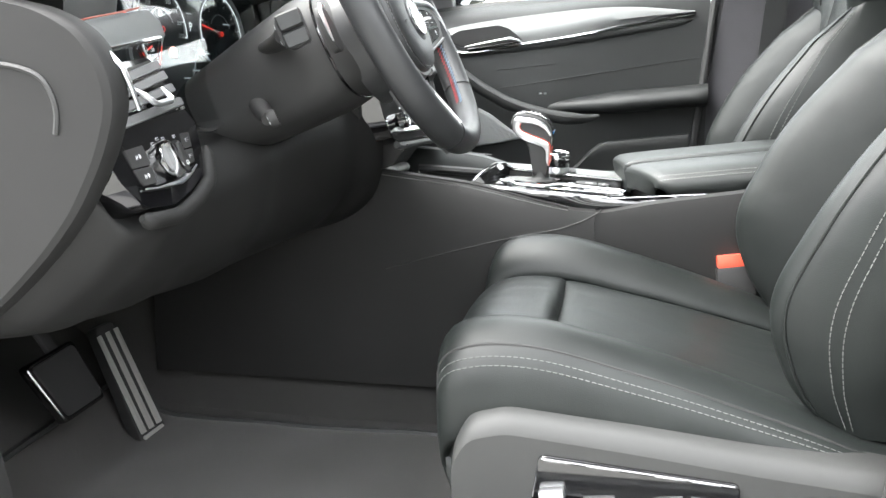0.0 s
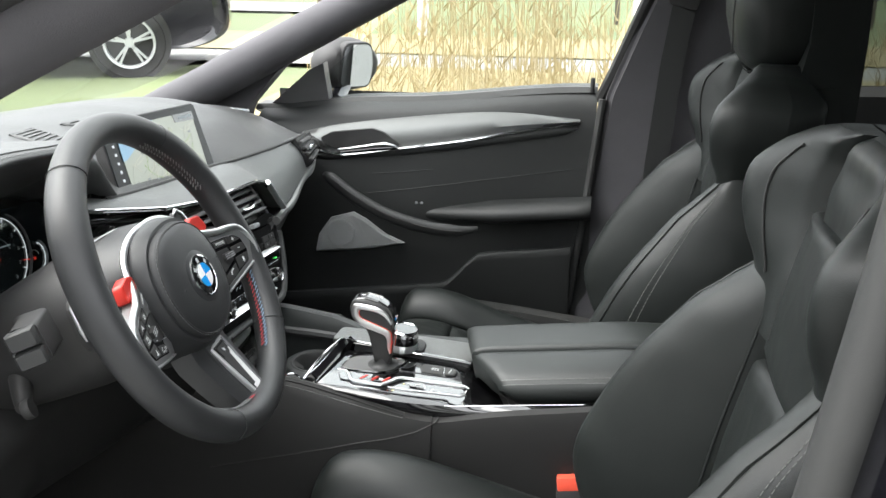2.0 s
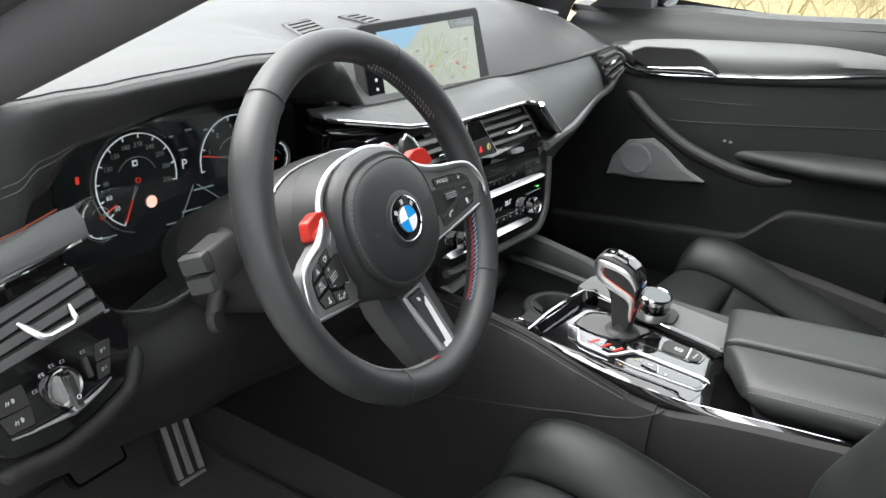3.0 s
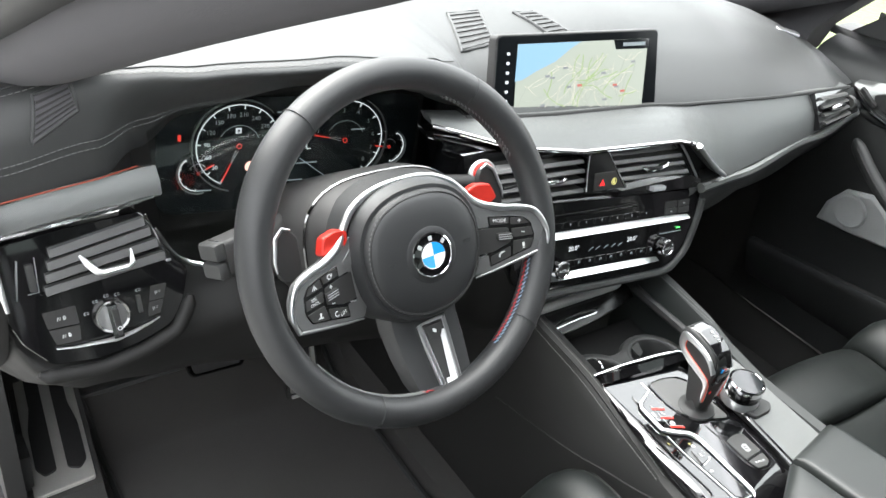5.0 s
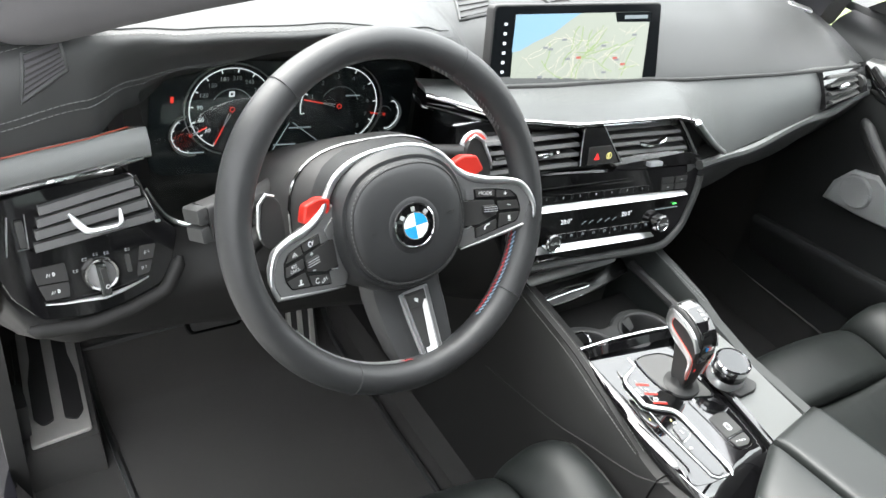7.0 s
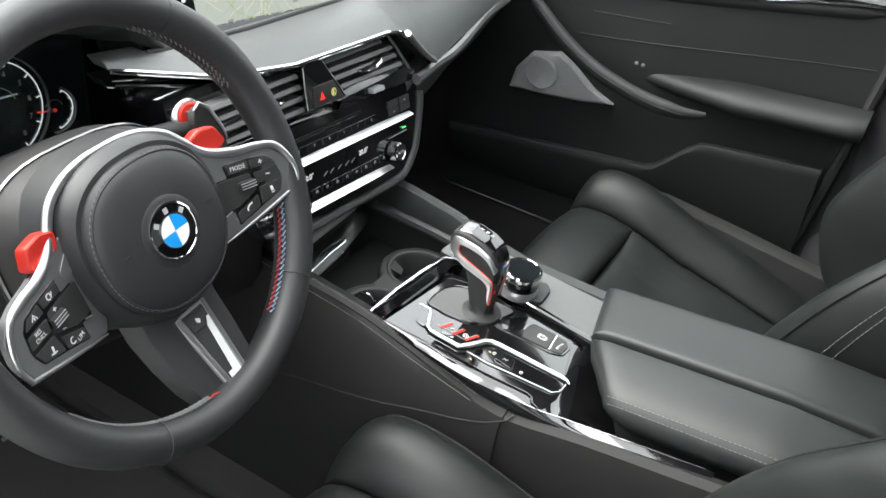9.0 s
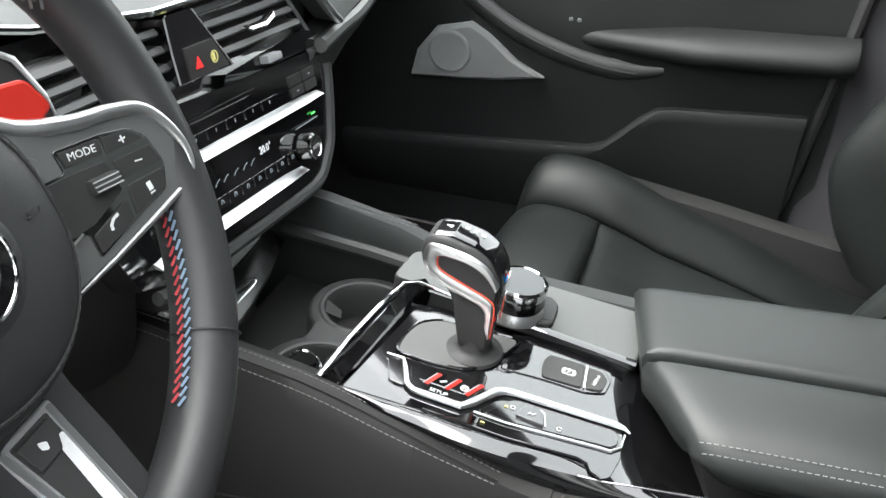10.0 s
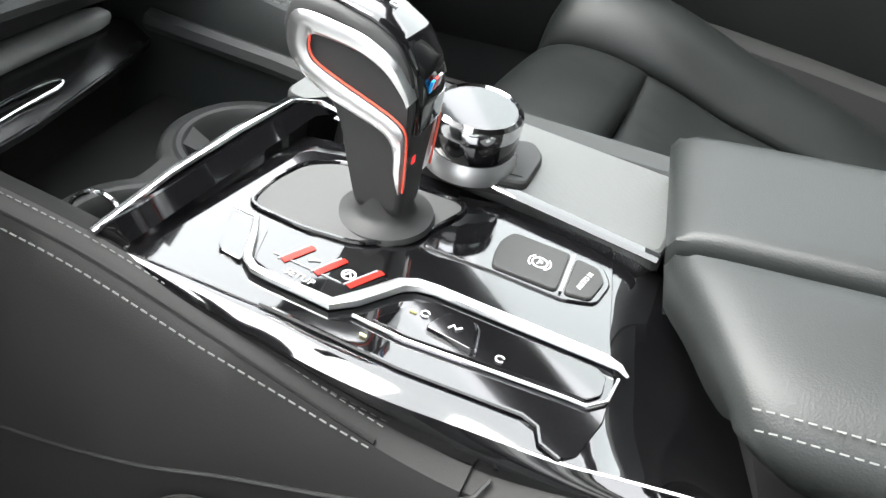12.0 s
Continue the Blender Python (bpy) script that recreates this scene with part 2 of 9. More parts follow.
def rounded(points, r, n=4):
    """A 2D outline with its corners rounded."""
    out, m = [], len(points)
    for i in range(m):
        p, a, b = Vector(points[i]), Vector(points[i - 1]), Vector(points[(i + 1) % m])
        ra = min(r, (a - p).length * 0.45)
        rb = min(r, (b - p).length * 0.45)
        s, e = p + (a - p).normalized() * ra, p + (b - p).normalized() * rb
        for k in range(n + 1):
            t = k / n
            out.append((s * (1 - t) ** 2 + p * 2 * t * (1 - t) + e * t * t)[:])
    return out


def prism(outline, m, depth, bevel=0.0):
    """A plate: a 2D outline in the plane of the matrix m, depth thick towards its -z, with a bevelled front edge."""
    pts = [Vector((p[0], p[1])) for p in outline]
    c = sum(pts, Vector((0, 0))) / len(pts)
    rings = []
    size = max((p - c).length for p in pts)
    k = max(1 - bevel / size, 0.3) if bevel else 1
    if bevel:
        rings.append([m @ Vector((*(c + (p - c) * k), 0)) for p in pts])
        rings.append([m @ Vector((*(c + (p - c) * (1 - (1 - k) * 0.3)), -bevel * 0.3)) for p in pts])
    rings.append([m @ Vector((*p, -bevel)) for p in pts])
    rings.append([m @ Vector((*p, -depth)) for p in pts])
    return loft(rings)


def rbox(size, m, r=0.002):
    """A box with rounded edges, centred on the matrix m."""
    bm = bmesh.new()
    bmesh.ops.create_cube(bm, size=1)
    bmesh.ops.scale(bm, vec=size, verts=bm.verts)
    if r:
        bmesh.ops.bevel(bm, geom=bm.edges[:], offset=min(r, min(size) * 0.45), segments=2, affect="EDGES", profile=0.7)
    bmesh.ops.transform(bm, matrix=m, verts=bm.verts)
    return bm


def lathe(profile, m, n=32):
    """A turned body: (radius, height) pairs round the z axis of m."""
    rings = [[m @ Vector((r * math.cos(2 * math.pi * k / n), r * math.sin(2 * math.pi * k / n), h)) for k in range(n)] for r, h in profile]
    return loft(rings)


def sheet(fn, nu, nv, closed_u=False):
    """A surface fn(u, v), u and v from 0 to 1."""
    bm = bmesh.new()
    vs = [[bm.verts.new(fn(i / nu, j / nv)) for j in range(nv + 1)] for i in range(nu + 1)]
    for i in range(nu):
        for j in range(nv):
            bm.faces.new((vs[i][j], vs[i + 1][j], vs[i + 1][j + 1], vs[i][j + 1]))
    return bm


def pad(fn, nu, nv, r, depth=0.03, puff=0.0):
    """A stuffed panel on the surface fn(u, v): rounded down by r at its rim, with sides depth deep. fn's normal is du x dv."""
    def spaced(n):
        return [0, 0, 0.012, 0.035] + [0.07 + 0.86 * k / n for k in range(n + 1)] + [0.965, 0.988, 1, 1]
    us, vs = spaced(nu), spaced(nv)

    def drop(i, n):
        k = min(i, n - 1 - i)
        return (depth, r, r * 0.42, r * 0.1)[k] if k < 4 else 0

    bm = bmesh.new()
    grid = []
    for i, u in enumerate(us):
        row = []
        for j, v in enumerate(vs):
            h = 1e-3
            uu, vv = min(max(u, h), 1 - h), min(max(v, h), 1 - h)
            du = Vector(fn(uu + h, vv)) - Vector(fn(uu - h, vv))
            dv = Vector(fn(uu, vv + h)) - Vector(fn(uu, vv - h))
            nor = du.cross(dv).normalized()
            d = max(drop(i, len(us)), drop(j, len(vs)))
            up = puff * (16 * u * (1 - u) * v * (1 - v)) ** 0.6
            row.append(bm.verts.new(Vector(fn(u, v)) + nor * (up - d)))
        grid.append(row)
    for i in range(len(us) - 1):
        for j in range(len(vs) - 1):
            bm.faces.new((grid[i][j], grid[i + 1][j], grid[i + 1][j + 1], grid[i][j + 1]))
    return bm


def chart(stations, n):
    """Interpolates stations {key: [points]} smoothly: returns f(key, s), s from 0 to 1 along the points."""
    keys = sorted(stations)

    def at_station(k, s):
        pts = stations[k]
        x = min(max(s, 0), 1) * (len(pts) - 1)
        i = min(int(x), len(pts) - 2)
        t = x - i
        p0, p1, p2, p3 = pts[max(i - 1, 0)], pts[i], pts[i + 1], pts[min(i + 2, len(pts) - 1)]
        return tuple(0.5 * (2 * b + (c - a) * t + (2 * a - 5 * b + 4 * c - d) * t * t + (3 * b - a - 3 * c + d) * t ** 3) for a, b, c, d in zip(p0, p1, p2, p3))

    def f(key, s):
        key = min(max(key, keys[0]), keys[-1])
        i = max(k for k in range(len(keys) - 1) if keys[k] <= key) if key < keys[-1] else len(keys) - 2
        t = (key - keys[i]) / (keys[i + 1] - keys[i])
        t = t * t * (3 - 2 * t)
        a, b = at_station(keys[i], s), at_station(keys[i + 1], s)
        return tuple(p + (q - p) * t for p, q in zip(a, b))
    return f


def along(pts, s):
    """A smooth line through points, s from 0 to 1."""
    x = min(max(s, 0), 1) * (len(pts) - 1)
    i = min(int(x), len(pts) - 2)
    t = x - i
    p0, p1, p2, p3 = pts[max(i - 1, 0)], pts[i], pts[i + 1], pts[min(i + 2, len(pts) - 1)]
    return tuple(0.5 * (2 * b + (c - a) * t + (2 * a - 5 * b + 4 * c - d) * t * t + (3 * b - a - 3 * c + d) * t ** 3) for a, b, c, d in zip(p0, p1, p2, p3))


def stitches(path, length, gap, r, mat, parent, name="stitching"):
    """A row of short thread stitches along a path, as one part."""
    pts = [Vector(p) for p in path]
    bm = bmesh.new()
    on, start = True, pts[0]
    need = length
    for a, b in zip(pts, pts[1:]):
        seg = (b - a).length
        done = 0.0
        while seg - done > need:
            done += need
            p = a + (b - a) * (done / seg)
            if on:
                add_stick(bm, start, p, r)
            start, on = p, not on
            need = length if on else gap
        need -= seg - done
    return part(name, bm, mat, parent, kind="stuff") if parent else bm


def add_stick(bm, a, b, r, n=4):
    d = (b - a)
    if d.length < 1e-6:
        return
    d.normalize()
    s = d.cross(Vector((0, 0, 1)) if abs(d.z) < 0.9 else Vector((1, 0, 0))).normalized()
    t = s.cross(d)
    ra, rb = r if isinstance(r, tuple) else (r, r)
    r1 = [bm.verts.new(a + (s * math.cos(2 * math.pi * k / n) + t * math.sin(2 * math.pi * k / n)) * ra) for k in range(n)]
    r2 = [bm.verts.new(b + (s * math.cos(2 * math.pi * k / n) + t * math.sin(2 * math.pi * k / n)) * rb) for k in range(n)]
    for k in range(n):
        bm.faces.new((r1[k], r1[(k + 1) % n], r2[(k + 1) % n], r2[k]))
    bm.faces.new(r1[::-1])
    bm.faces.new(r2)


def frame_at(origin, right, up):
    """A matrix with x along right, y along up, and z out of that plane, at origin."""
    x = Vector(right).normalized()
    z = x.cross(Vector(up)).normalized()
    y = z.cross(x)
    return Matrix(((x.x, y.x, z.x, origin[0]), (x.y, y.y, z.y, origin[1]), (x.z, y.z, z.z, origin[2]), (0, 0, 0, 1)))


def lettering(text, m, size, mat, parent, name="lettering", depth=0.0003):
    """Words in the built-in font, centred on m, as a mesh."""
    cu = bpy.data.curves.new("words", "FONT")
    cu.body, cu.size, cu.extrude, cu.align_x, cu.align_y = text, size, depth, "CENTER", "CENTER"
    cu.resolution_u = 2
    ob = bpy.data.objects.new("words", cu)
    me = bpy.data.meshes.new_from_object(ob)
    bpy.data.objects.remove(ob)
    bpy.data.curves.remove(cu)
    me.transform(m)
    me.name = name
    me.materials.clear()
    me.materials.append(mat)
    ob = new(name, me)
    ob.parent = parent
    if parent.type == "EMPTY":
        ob.matrix_parent_inverse = parent.matrix_basis.inverted()
    return ob


def arc2(cx, cy, r, a0, a1, n=24):
    return [(cx + r * math.cos(radians(a0 + (a1 - a0) * k / n)), cy + r * math.sin(radians(a0 + (a1 - a0) * k / n))) for k in range(n + 1)]


def line_on(m, pts, w, h=0.0006):
    """A flat raised line along 2D points on the plane m."""
    bm = bmesh.new()
    ps = [Vector((p[0], p[1])) for p in pts]
    rows = []
    for i, p in enumerate(ps):
        d = (ps[min(i + 1, len(ps) - 1)] - ps[max(i - 1, 0)]).normalized()
        s = Vector((-d.y, d.x)) * w / 2
        rows.append([bm.verts.new(m @ Vector((*(p + s), h))), bm.verts.new(m @ Vector((*(p - s), h))), bm.verts.new(m @ Vector((*(p - s), 0))), bm.verts.new(m @ Vector((*(p + s), 0)))])
    for a, b in zip(rows, rows[1:]):
        for k in range(4):
            bm.faces.new((a[k], a[(k + 1) % 4], b[(k + 1) % 4], b[k]))
    bm.faces.new(rows[0])
    bm.faces.new(rows[-1][::-1])
    return bm


def merge(*bms):
    """Joins bmeshes that are one part."""
    out = bms[0]
    for b in bms[1:]:
        me = bpy.data.meshes.new("joined")
        b.to_mesh(me)
        b.free()
        out.from_mesh(me)
        bpy.data.meshes.remove(me)
    return out

# ---- the car's cabin: floor, pillars, roof, glass ----
def floor_fn(u, v):
    x, y = -0.84 + u * 2.6, -0.80 + v * 1.58
    z = 0.205 + 0.05 * min(max((x - 0.02) / 0.1, 0), 1)
    if x < -0.52:
        z += 1.0 * (-0.52 - x) ** 1.15
    if abs(y) < 0.16:
        z += 0.18 * (1 - (abs(y) / 0.16) ** 4)
    if y < -0.785 or y > 0.72:
        z += 0.08
    return (x, y, z + 0.004 * noise.noise((x * 9, y * 9, 0)))


bm = sheet(floor_fn, 60, 54)
low = sheet(lambda u, v: (-0.84 + u * 2.6, -0.80 + v * 1.58, 0.15), 1, 1)
whole("floor", merge(bm, low), CARPET, "black carpeted car floor rising to the toe board", "floor", kind="structure")

# carpeted side walls of the footwells
bm = loft([[(x, -0.775, z) for x, z in o] for o in [[(-0.86, 0.18), (-0.375, 0.18), (-0.365, 0.30), (-0.385, 0.45), (-0.41, 0.60), (-0.5, 0.70), (-0.86, 0.75)]]] + [[(x - 0.004, -0.80, z) for x, z in [(-0.86, 0.18), (-0.375, 0.18), (-0.365, 0.30), (-0.385, 0.45), (-0.41, 0.60), (-0.5, 0.70), (-0.86, 0.75)]]])
whole("wall_kick_left", bm, KNEE, "dark lined side wall of the driver's footwell", "wall", kind="structure")
bm = rbox((0.56, 0.04, 0.62), pose(-0.59, 0.745, 0.52), 0.01)
whole("wall_kick_right", bm, CARPET, "dark lined side wall of the passenger's footwell", "wall", kind="structure")

# firewall, rear closing wall and left rear side, plain
bm = rbox((0.04, 1.62, 0.69), pose(-0.86, 0, 0.45), 0.01)
whole("wall_front", bm, MATT_BLACK, "dark bulkhead ahead of the footwells", "bulkhead", kind="structure")
bm = rbox((0.1, 1.5, 0.82), pose(1.72, 0, 0.6), 0.03)
whole("wall_rear", bm, CLOTH, "dark rear bulkhead of the cabin", "bulkhead", kind="structure")
bm = rbox((0.98, 0.1, 0.78), pose(1.26, -0.75, 0.59), 0.03)
whole("wall_left_rear", bm, CLOTH, "dark trim of the closed rear door", "wall", kind="structure")
rear_left = whole("window_3", loft([[(0.80, -0.745, 0.975), (0.80, -0.742, 0.975), (0.84, -0.655, 1.42), (0.84, -0.658, 1.42)], [(1.55, -0.72, 0.975), (1.55, -0.717, 0.975), (1.5, -0.63, 1.40), (1.5, -0.633, 1.40)]]), TINTED, "tinted rear side window behind the driver", "window", kind="structure")
rear_left.visible_shadow = False
screen_rear = whole("window_4", loft([[(1.74, -0.6, 1.0), (1.743, -0.6, 1.0), (1.703, -0.58, 1.40), (1.70, -0.58, 1.40)], [(1.74, 0.6, 1.0), (1.743, 0.6, 1.0), (1.703, 0.55, 1.36), (1.70, 0.55, 1.36)]]), TINTED, "tinted rear window", "window", kind="structure")
screen_rear.visible_shadow = False


def rail(name, pts, rs, label):
    path = spline(pts, 8)
    n = len(path)
    m = len(rs) - 1
    rad = []
    for i in range(n):
        s = i / (n - 1) * m
        k = min(int(s), m - 1)
        rad.append(rs[k] + (rs[k + 1] - rs[k]) * (s - k))
    return whole(name, sweep(path, rad, 16, flat=0.75), CLOTH, label, "pillar", kind="structure")


rail("pillar_left", [(-0.84, -0.72, 0.775), (-0.62, -0.71, 0.89), (-0.42, -0.70, 1.0), (-0.215, -0.69, 1.10), (-0.06, -0.685, 1.178), (0.05, -0.68, 1.232), (0.3, -0.67, 1.35), (0.53, -0.66, 1.452), (0.9, -0.65, 1.46), (1.75, -0.6, 1.40)],
     [0.062, 0.062, 0.062, 0.062, 0.062, 0.06, 0.055, 0.055, 0.055, 0.055], "anthracite cloth-covered windscreen pillar and roof rail above the open door")
rib = spline([(-0.84, -0.785, 0.79), (-0.42, -0.765, 1.015), (-0.06, -0.75, 1.195), (0.05, -0.745, 1.25), (0.3, -0.735, 1.368), (0.53, -0.72, 1.47), (0.9, -0.70, 1.48)], 8)
whole("door_frame", sweep(rib, 0.028, 12, flat=0.8), SEAL, "rubber seal and painted frame of the driver's door opening", "door frame", kind="structure")
rail("pillar_right", [(-0.80, 0.74, 0.74), (-0.62, 0.72, 0.86), (-0.45, 0.705, 0.948), (-0.155, 0.685, 1.10), (0.135, 0.665, 1.248), (0.35, 0.64, 1.335), (0.6, 0.62, 1.385), (1.0, 0.6, 1.39), (1.75, 0.56, 1.33)],
     [0.06, 0.06, 0.06, 0.058, 0.055, 0.05, 0.05, 0.05, 0.05], "anthracite cloth-covered windscreen pillar and roof rail beside the passenger")
foot = rounded([(-0.70, 0.78), (-0.67, 0.86), (-0.42, 0.985), (-0.24, 1.075), (-0.27, 1.0), (-0.36, 0.90), (-0.38, 0.84)], 0.01)
whole("pillar_foot_right", loft([[(x, y, z) for x, z in foot] for y in (0.728, 0.735, 0.79)]), CLOTH, "anthracite foot of the windscreen pillar", "pillar", kind="structure")


def roof_fn(u, v):
    x, y = 0.36 + u * 1.38, -0.63 + v * 1.26
    z = 1.425 - 0.055 * v + 0.05 * (1 - (2 * v - 1) ** 2) - 0.13 * max(0, 0.35 - u) ** 1.4 - 0.1 * max(0, u - 0.7) ** 1.5
    return (x, y, z)


def roof_up(u, v):
    p = roof_fn(u, v)
    return (p[0], p[1] * 1.08, p[2] + 0.05)


whole("ceiling", merge(sheet(roof_fn, 24, 16), sheet(lambda u, v: Vector(roof_fn(u, v)) + Vector((0, 0, 0.02)), 24, 16)), CLOTH, "anthracite cloth headliner", "headliner", kind="structure")
whole("roof", sheet(roof_up, 24, 16), PAINT, "black painted roof skin", "roof", kind="structure")

# unseen, added so that the cluster glass mirrors a dark bar, not sky
whole("sky_block_rear", rbox((0.16, 1.22, 0.09), pose(1.68, -0.01, 1.385), 0.02), CLOTH, "unseen dark bar added above the rear window to block sky", "headliner", kind="structure")

# windscreen and header
WS = chart({0.0: [(-0.86, -0.66, 0.885), (-0.55, -0.655, 1.02), (-0.2, -0.62, 1.175), (0.35, -0.575, 1.425)],
            0.5: [(-1.02, 0.0, 0.90), (-0.68, 0.0, 1.06), (-0.28, 0.0, 1.22), (0.33, 0.0, 1.45)],
            1.0: [(-0.86, 0.68, 0.845), (-0.55, 0.67, 0.965), (-0.2, 0.63, 1.13), (0.35, 0.575, 1.375)]}, 3)
bm = sheet(lambda u, v: WS(u, v), 20, 12)
ws = whole("window_1", bm, GLASS, "clear raked windscreen", "windscreen", kind="structure")
ws.visible_shadow = False
bm = loft([[(0.29, y, 1.420 - 0.04 * (y + 0.6) + 0.025 * (1 - (y / 0.6) ** 2)), (0.35, y, 1.400 - 0.04 * (y + 0.6) + 0.025 * (1 - (y / 0.6) ** 2)), (0.45, y, 1.412 - 0.04 * (y + 0.6) + 0.04 * (1 - (y / 0.6) ** 2)), (0.38, y, 1.46 - 0.04 * (y + 0.6) + 0.025 * (1 - (y / 0.6) ** 2))] for y in [-0.6 + 0.1 * k for k in range(13)]])
whole("trim_header", bm, CLOTH, "anthracite headliner edge above the windscreen", "headliner", kind="structure")

# inside mirror
th = thing("rear_view_mirror", (0.0, 0.0, 1.3), "black framed inside mirror on the windscreen", "mirror")
m = frame_at((0.02, 0.0, 1.235), (0.15, 1, 0), (-0.15, 0, 1))
part("housing", prism(rounded([(-0.12, -0.03), (0.12, -0.035), (0.125, 0.03), (-0.115, 0.035)], 0.02), m, 0.035, 0.01), MATT_BLACK, th)
part("mirror_glass", prism(rounded([(-0.112, -0.026), (0.112, -0.03), (0.117, 0.026), (-0.107, 0.03)], 0.018), m @ pose(0, 0, 0.002), 0.003), MIRROR, th)
part("stem", sweep([(0.0, 0.0, 1.25), (-0.05, 0.0, 1.31), (-0.03, 0.0, 1.345)], 0.012, 10), MATT_BLACK, th)

# pillar between the doors, passenger side
bm = loft([rounded_ring for rounded_ring in [
    [(x0, y0, z), (x1, y0 - 0.01, z), (x1 + 0.02, y0 + 0.06, z), (x0 - 0.005, y0 + 0.06, z)] for z, x0, x1, y0 in
    [(0.3, 0.40, 0.78, 0.745), (0.55, 0.41, 0.78, 0.76), (0.75, 0.435, 0.76, 0.765), (0.95, 0.462, 0.745, 0.76), (1.1, 0.515, 0.745, 0.725), (1.25, 0.575, 0.75, 0.675), (1.36, 0.61, 0.78, 0.625)]]])
bmesh.ops.bevel(bm, geom=[e for e in bm.edges if abs((e.verts[0].co - e.verts[1].co).z) > 0.05], offset=0.012, segments=3, affect="EDGES")
whole("pillar_middle_right", bm, CLOTH, "dark cloth and plastic middle pillar behind the passenger door", "pillar", kind="structure")
th = thing("seat_belt", (0.56, 0.7, 0.5), "black seat belt hanging from the middle pillar", "seat belt")
part("webbing", loft([[(x - 0.024, y, z), (x + 0.024, y, z), (x + 0.024, y + 0.002, z), (x - 0.024, y + 0.002, z)] for x, y, z in [(0.56, 0.735, 0.4), (0.575, 0.735, 0.8), (0.59, 0.715, 1.02), (0.605, 0.685, 1.16)]]), SOFT, th)
part("guide", rbox((0.06, 0.02, 0.05), pose(0.605, 0.68, 1.17, 0, 15, 0), 0.008), MATT_BLACK, th)

# rear right side: wall below the window, tinted pane, pillar behind it
bm = loft([[(x, 0.745 - 0.03 * (x - 0.66), 0.3), (x, 0.775 - 0.03 * (x - 0.66), 0.7), (x, 0.775 - 0.04 * (x - 0.66), 0.955 + 0.03 * (x - 0.66)), (x, 0.80 - 0.04 * (x - 0.66), 0.975 + 0.03 * (x - 0.66)), (x, 0.88, 0.95), (x, 0.9, 0.3)] for x in (0.66, 0.9, 1.2, 1.7)])
whole("wall_right_rear", bm, SOFT, "dark inner trim of the rear passenger door", "wall", kind="structure")
rear = whole("window_2", loft([[(0.66, 0.80, 0.97), (0.66, 0.803, 0.97), (0.71, 0.66, 1.35), (0.71, 0.657, 1.35)], [(1.35, 0.77, 0.99), (1.35, 0.773, 0.99), (1.25, 0.62, 1.34), (1.25, 0.617, 1.34)]]), TINTED, "tinted rear side window", "window", kind="structure")
rear.visible_shadow = False
whole("pillar_rear_right", loft([[(1.25, 0.6, 1.37), (1.8, 0.56, 1.33), (1.8, 0.65, 1.33), (1.25, 0.66, 1.37)], [(1.38, 0.76, 0.95), (1.8, 0.74, 0.95), (1.8, 0.84, 0.95), (1.38, 0.82, 0.95)]]), CLOTH, "dark rear roof pillar", "pillar", kind="structure")

# pillar behind the driver's door with its seal and black painted frame
def pillar_x(z):
    return 0.592 + 0.14 * (z - 0.86) + 0.10 * max(0, z - 1.12) ** 1.2


LEVELS = [0.2, 0.5, 0.8, 1.0, 1.15, 1.3, 1.42]
bm = loft([[(pillar_x(z) + dx, y - 0.12 * max(0, z - 1.05) * -1, z) for dx, y in ((0.045, -0.668), (0.20, -0.668), (0.20, -0.86), (0.085, -0.86), (0.055, -0.80), (0.036, -0.74), (0.03, -0.715))] for z in LEVELS])
bmesh.ops.bevel(bm, geom=[e for e in bm.edges if abs((e.verts[0].co - e.verts[1].co).z) > 0.05], offset=0.010, segments=3, affect="EDGES")
whole("pillar_middle_left", bm, PAINT, "black painted middle pillar of the open driver's door", "pillar", kind="structure")
path = spline([(pillar_x(z) + 0.022, -0.705 + 0.12 * max(0, z - 1.05), z) for z in LEVELS], 6)
whole("door_seal_rear", sweep(path, 0.021, 14), GREY_SOFT, "grey rubber seal on the middle pillar", "seal", kind="structure")
bm = rbox((1.7, 0.12, 0.16), pose(-0.02, -0.855, 0.23), 0.03)
whole("door_sill", bm, PAINT, "black door sill under the driver's opening", "sill", kind="structure")

# bonnet and cowl ahead of the windscreen
bm = sheet(lambda u, v: (-2.0 + u * 1.05, -0.82 + 1.64 * v, 0.46 + 0.22 * u ** 0.6 + 0.05 * (1 - (2 * v - 1) ** 2) - 0.06 * abs(2 * v - 1) ** 4 - 0.02 * v), 20, 24)
whole("bonnet", bm, PAINT, "black painted bonnet ahead of the windscreen", "bonnet", kind="structure")
bm = sweep(spline([(-0.93, -0.66, 0.832), (-1.06, -0.2, 0.845), (-1.06, 0.25, 0.838), (-0.93, 0.66, 0.80)], 8), 0.03, 8, flat=0.6)
whole("cowl", bm, MATT_BLACK, "black plastic cowl under the windscreen", "cowl", kind="structure")


# ---- passenger door, closed ----
door = thing("passenger_door", (0.05, 0.8, 0.3), "closed passenger door with black leather panel and metal trim", "car door")
DB = chart({-0.34: [(0.705, 0.30), (0.712, 0.46), (0.705, 0.60), (0.70, 0.70), (0.705, 0.80), (0.715, 0.845), (0.74, 0.875), (0.79, 0.892)],
            -0.05: [(0.71, 0.30), (0.722, 0.48), (0.712, 0.60), (0.705, 0.70), (0.71, 0.80), (0.715, 0.85), (0.745, 0.895), (0.80, 0.918)],
            0.44: [(0.745, 0.30), (0.755, 0.48), (0.755, 0.62), (0.755, 0.72), (0.762, 0.82), (0.765, 0.875), (0.78, 0.925), (0.81, 0.955)]}, 7)


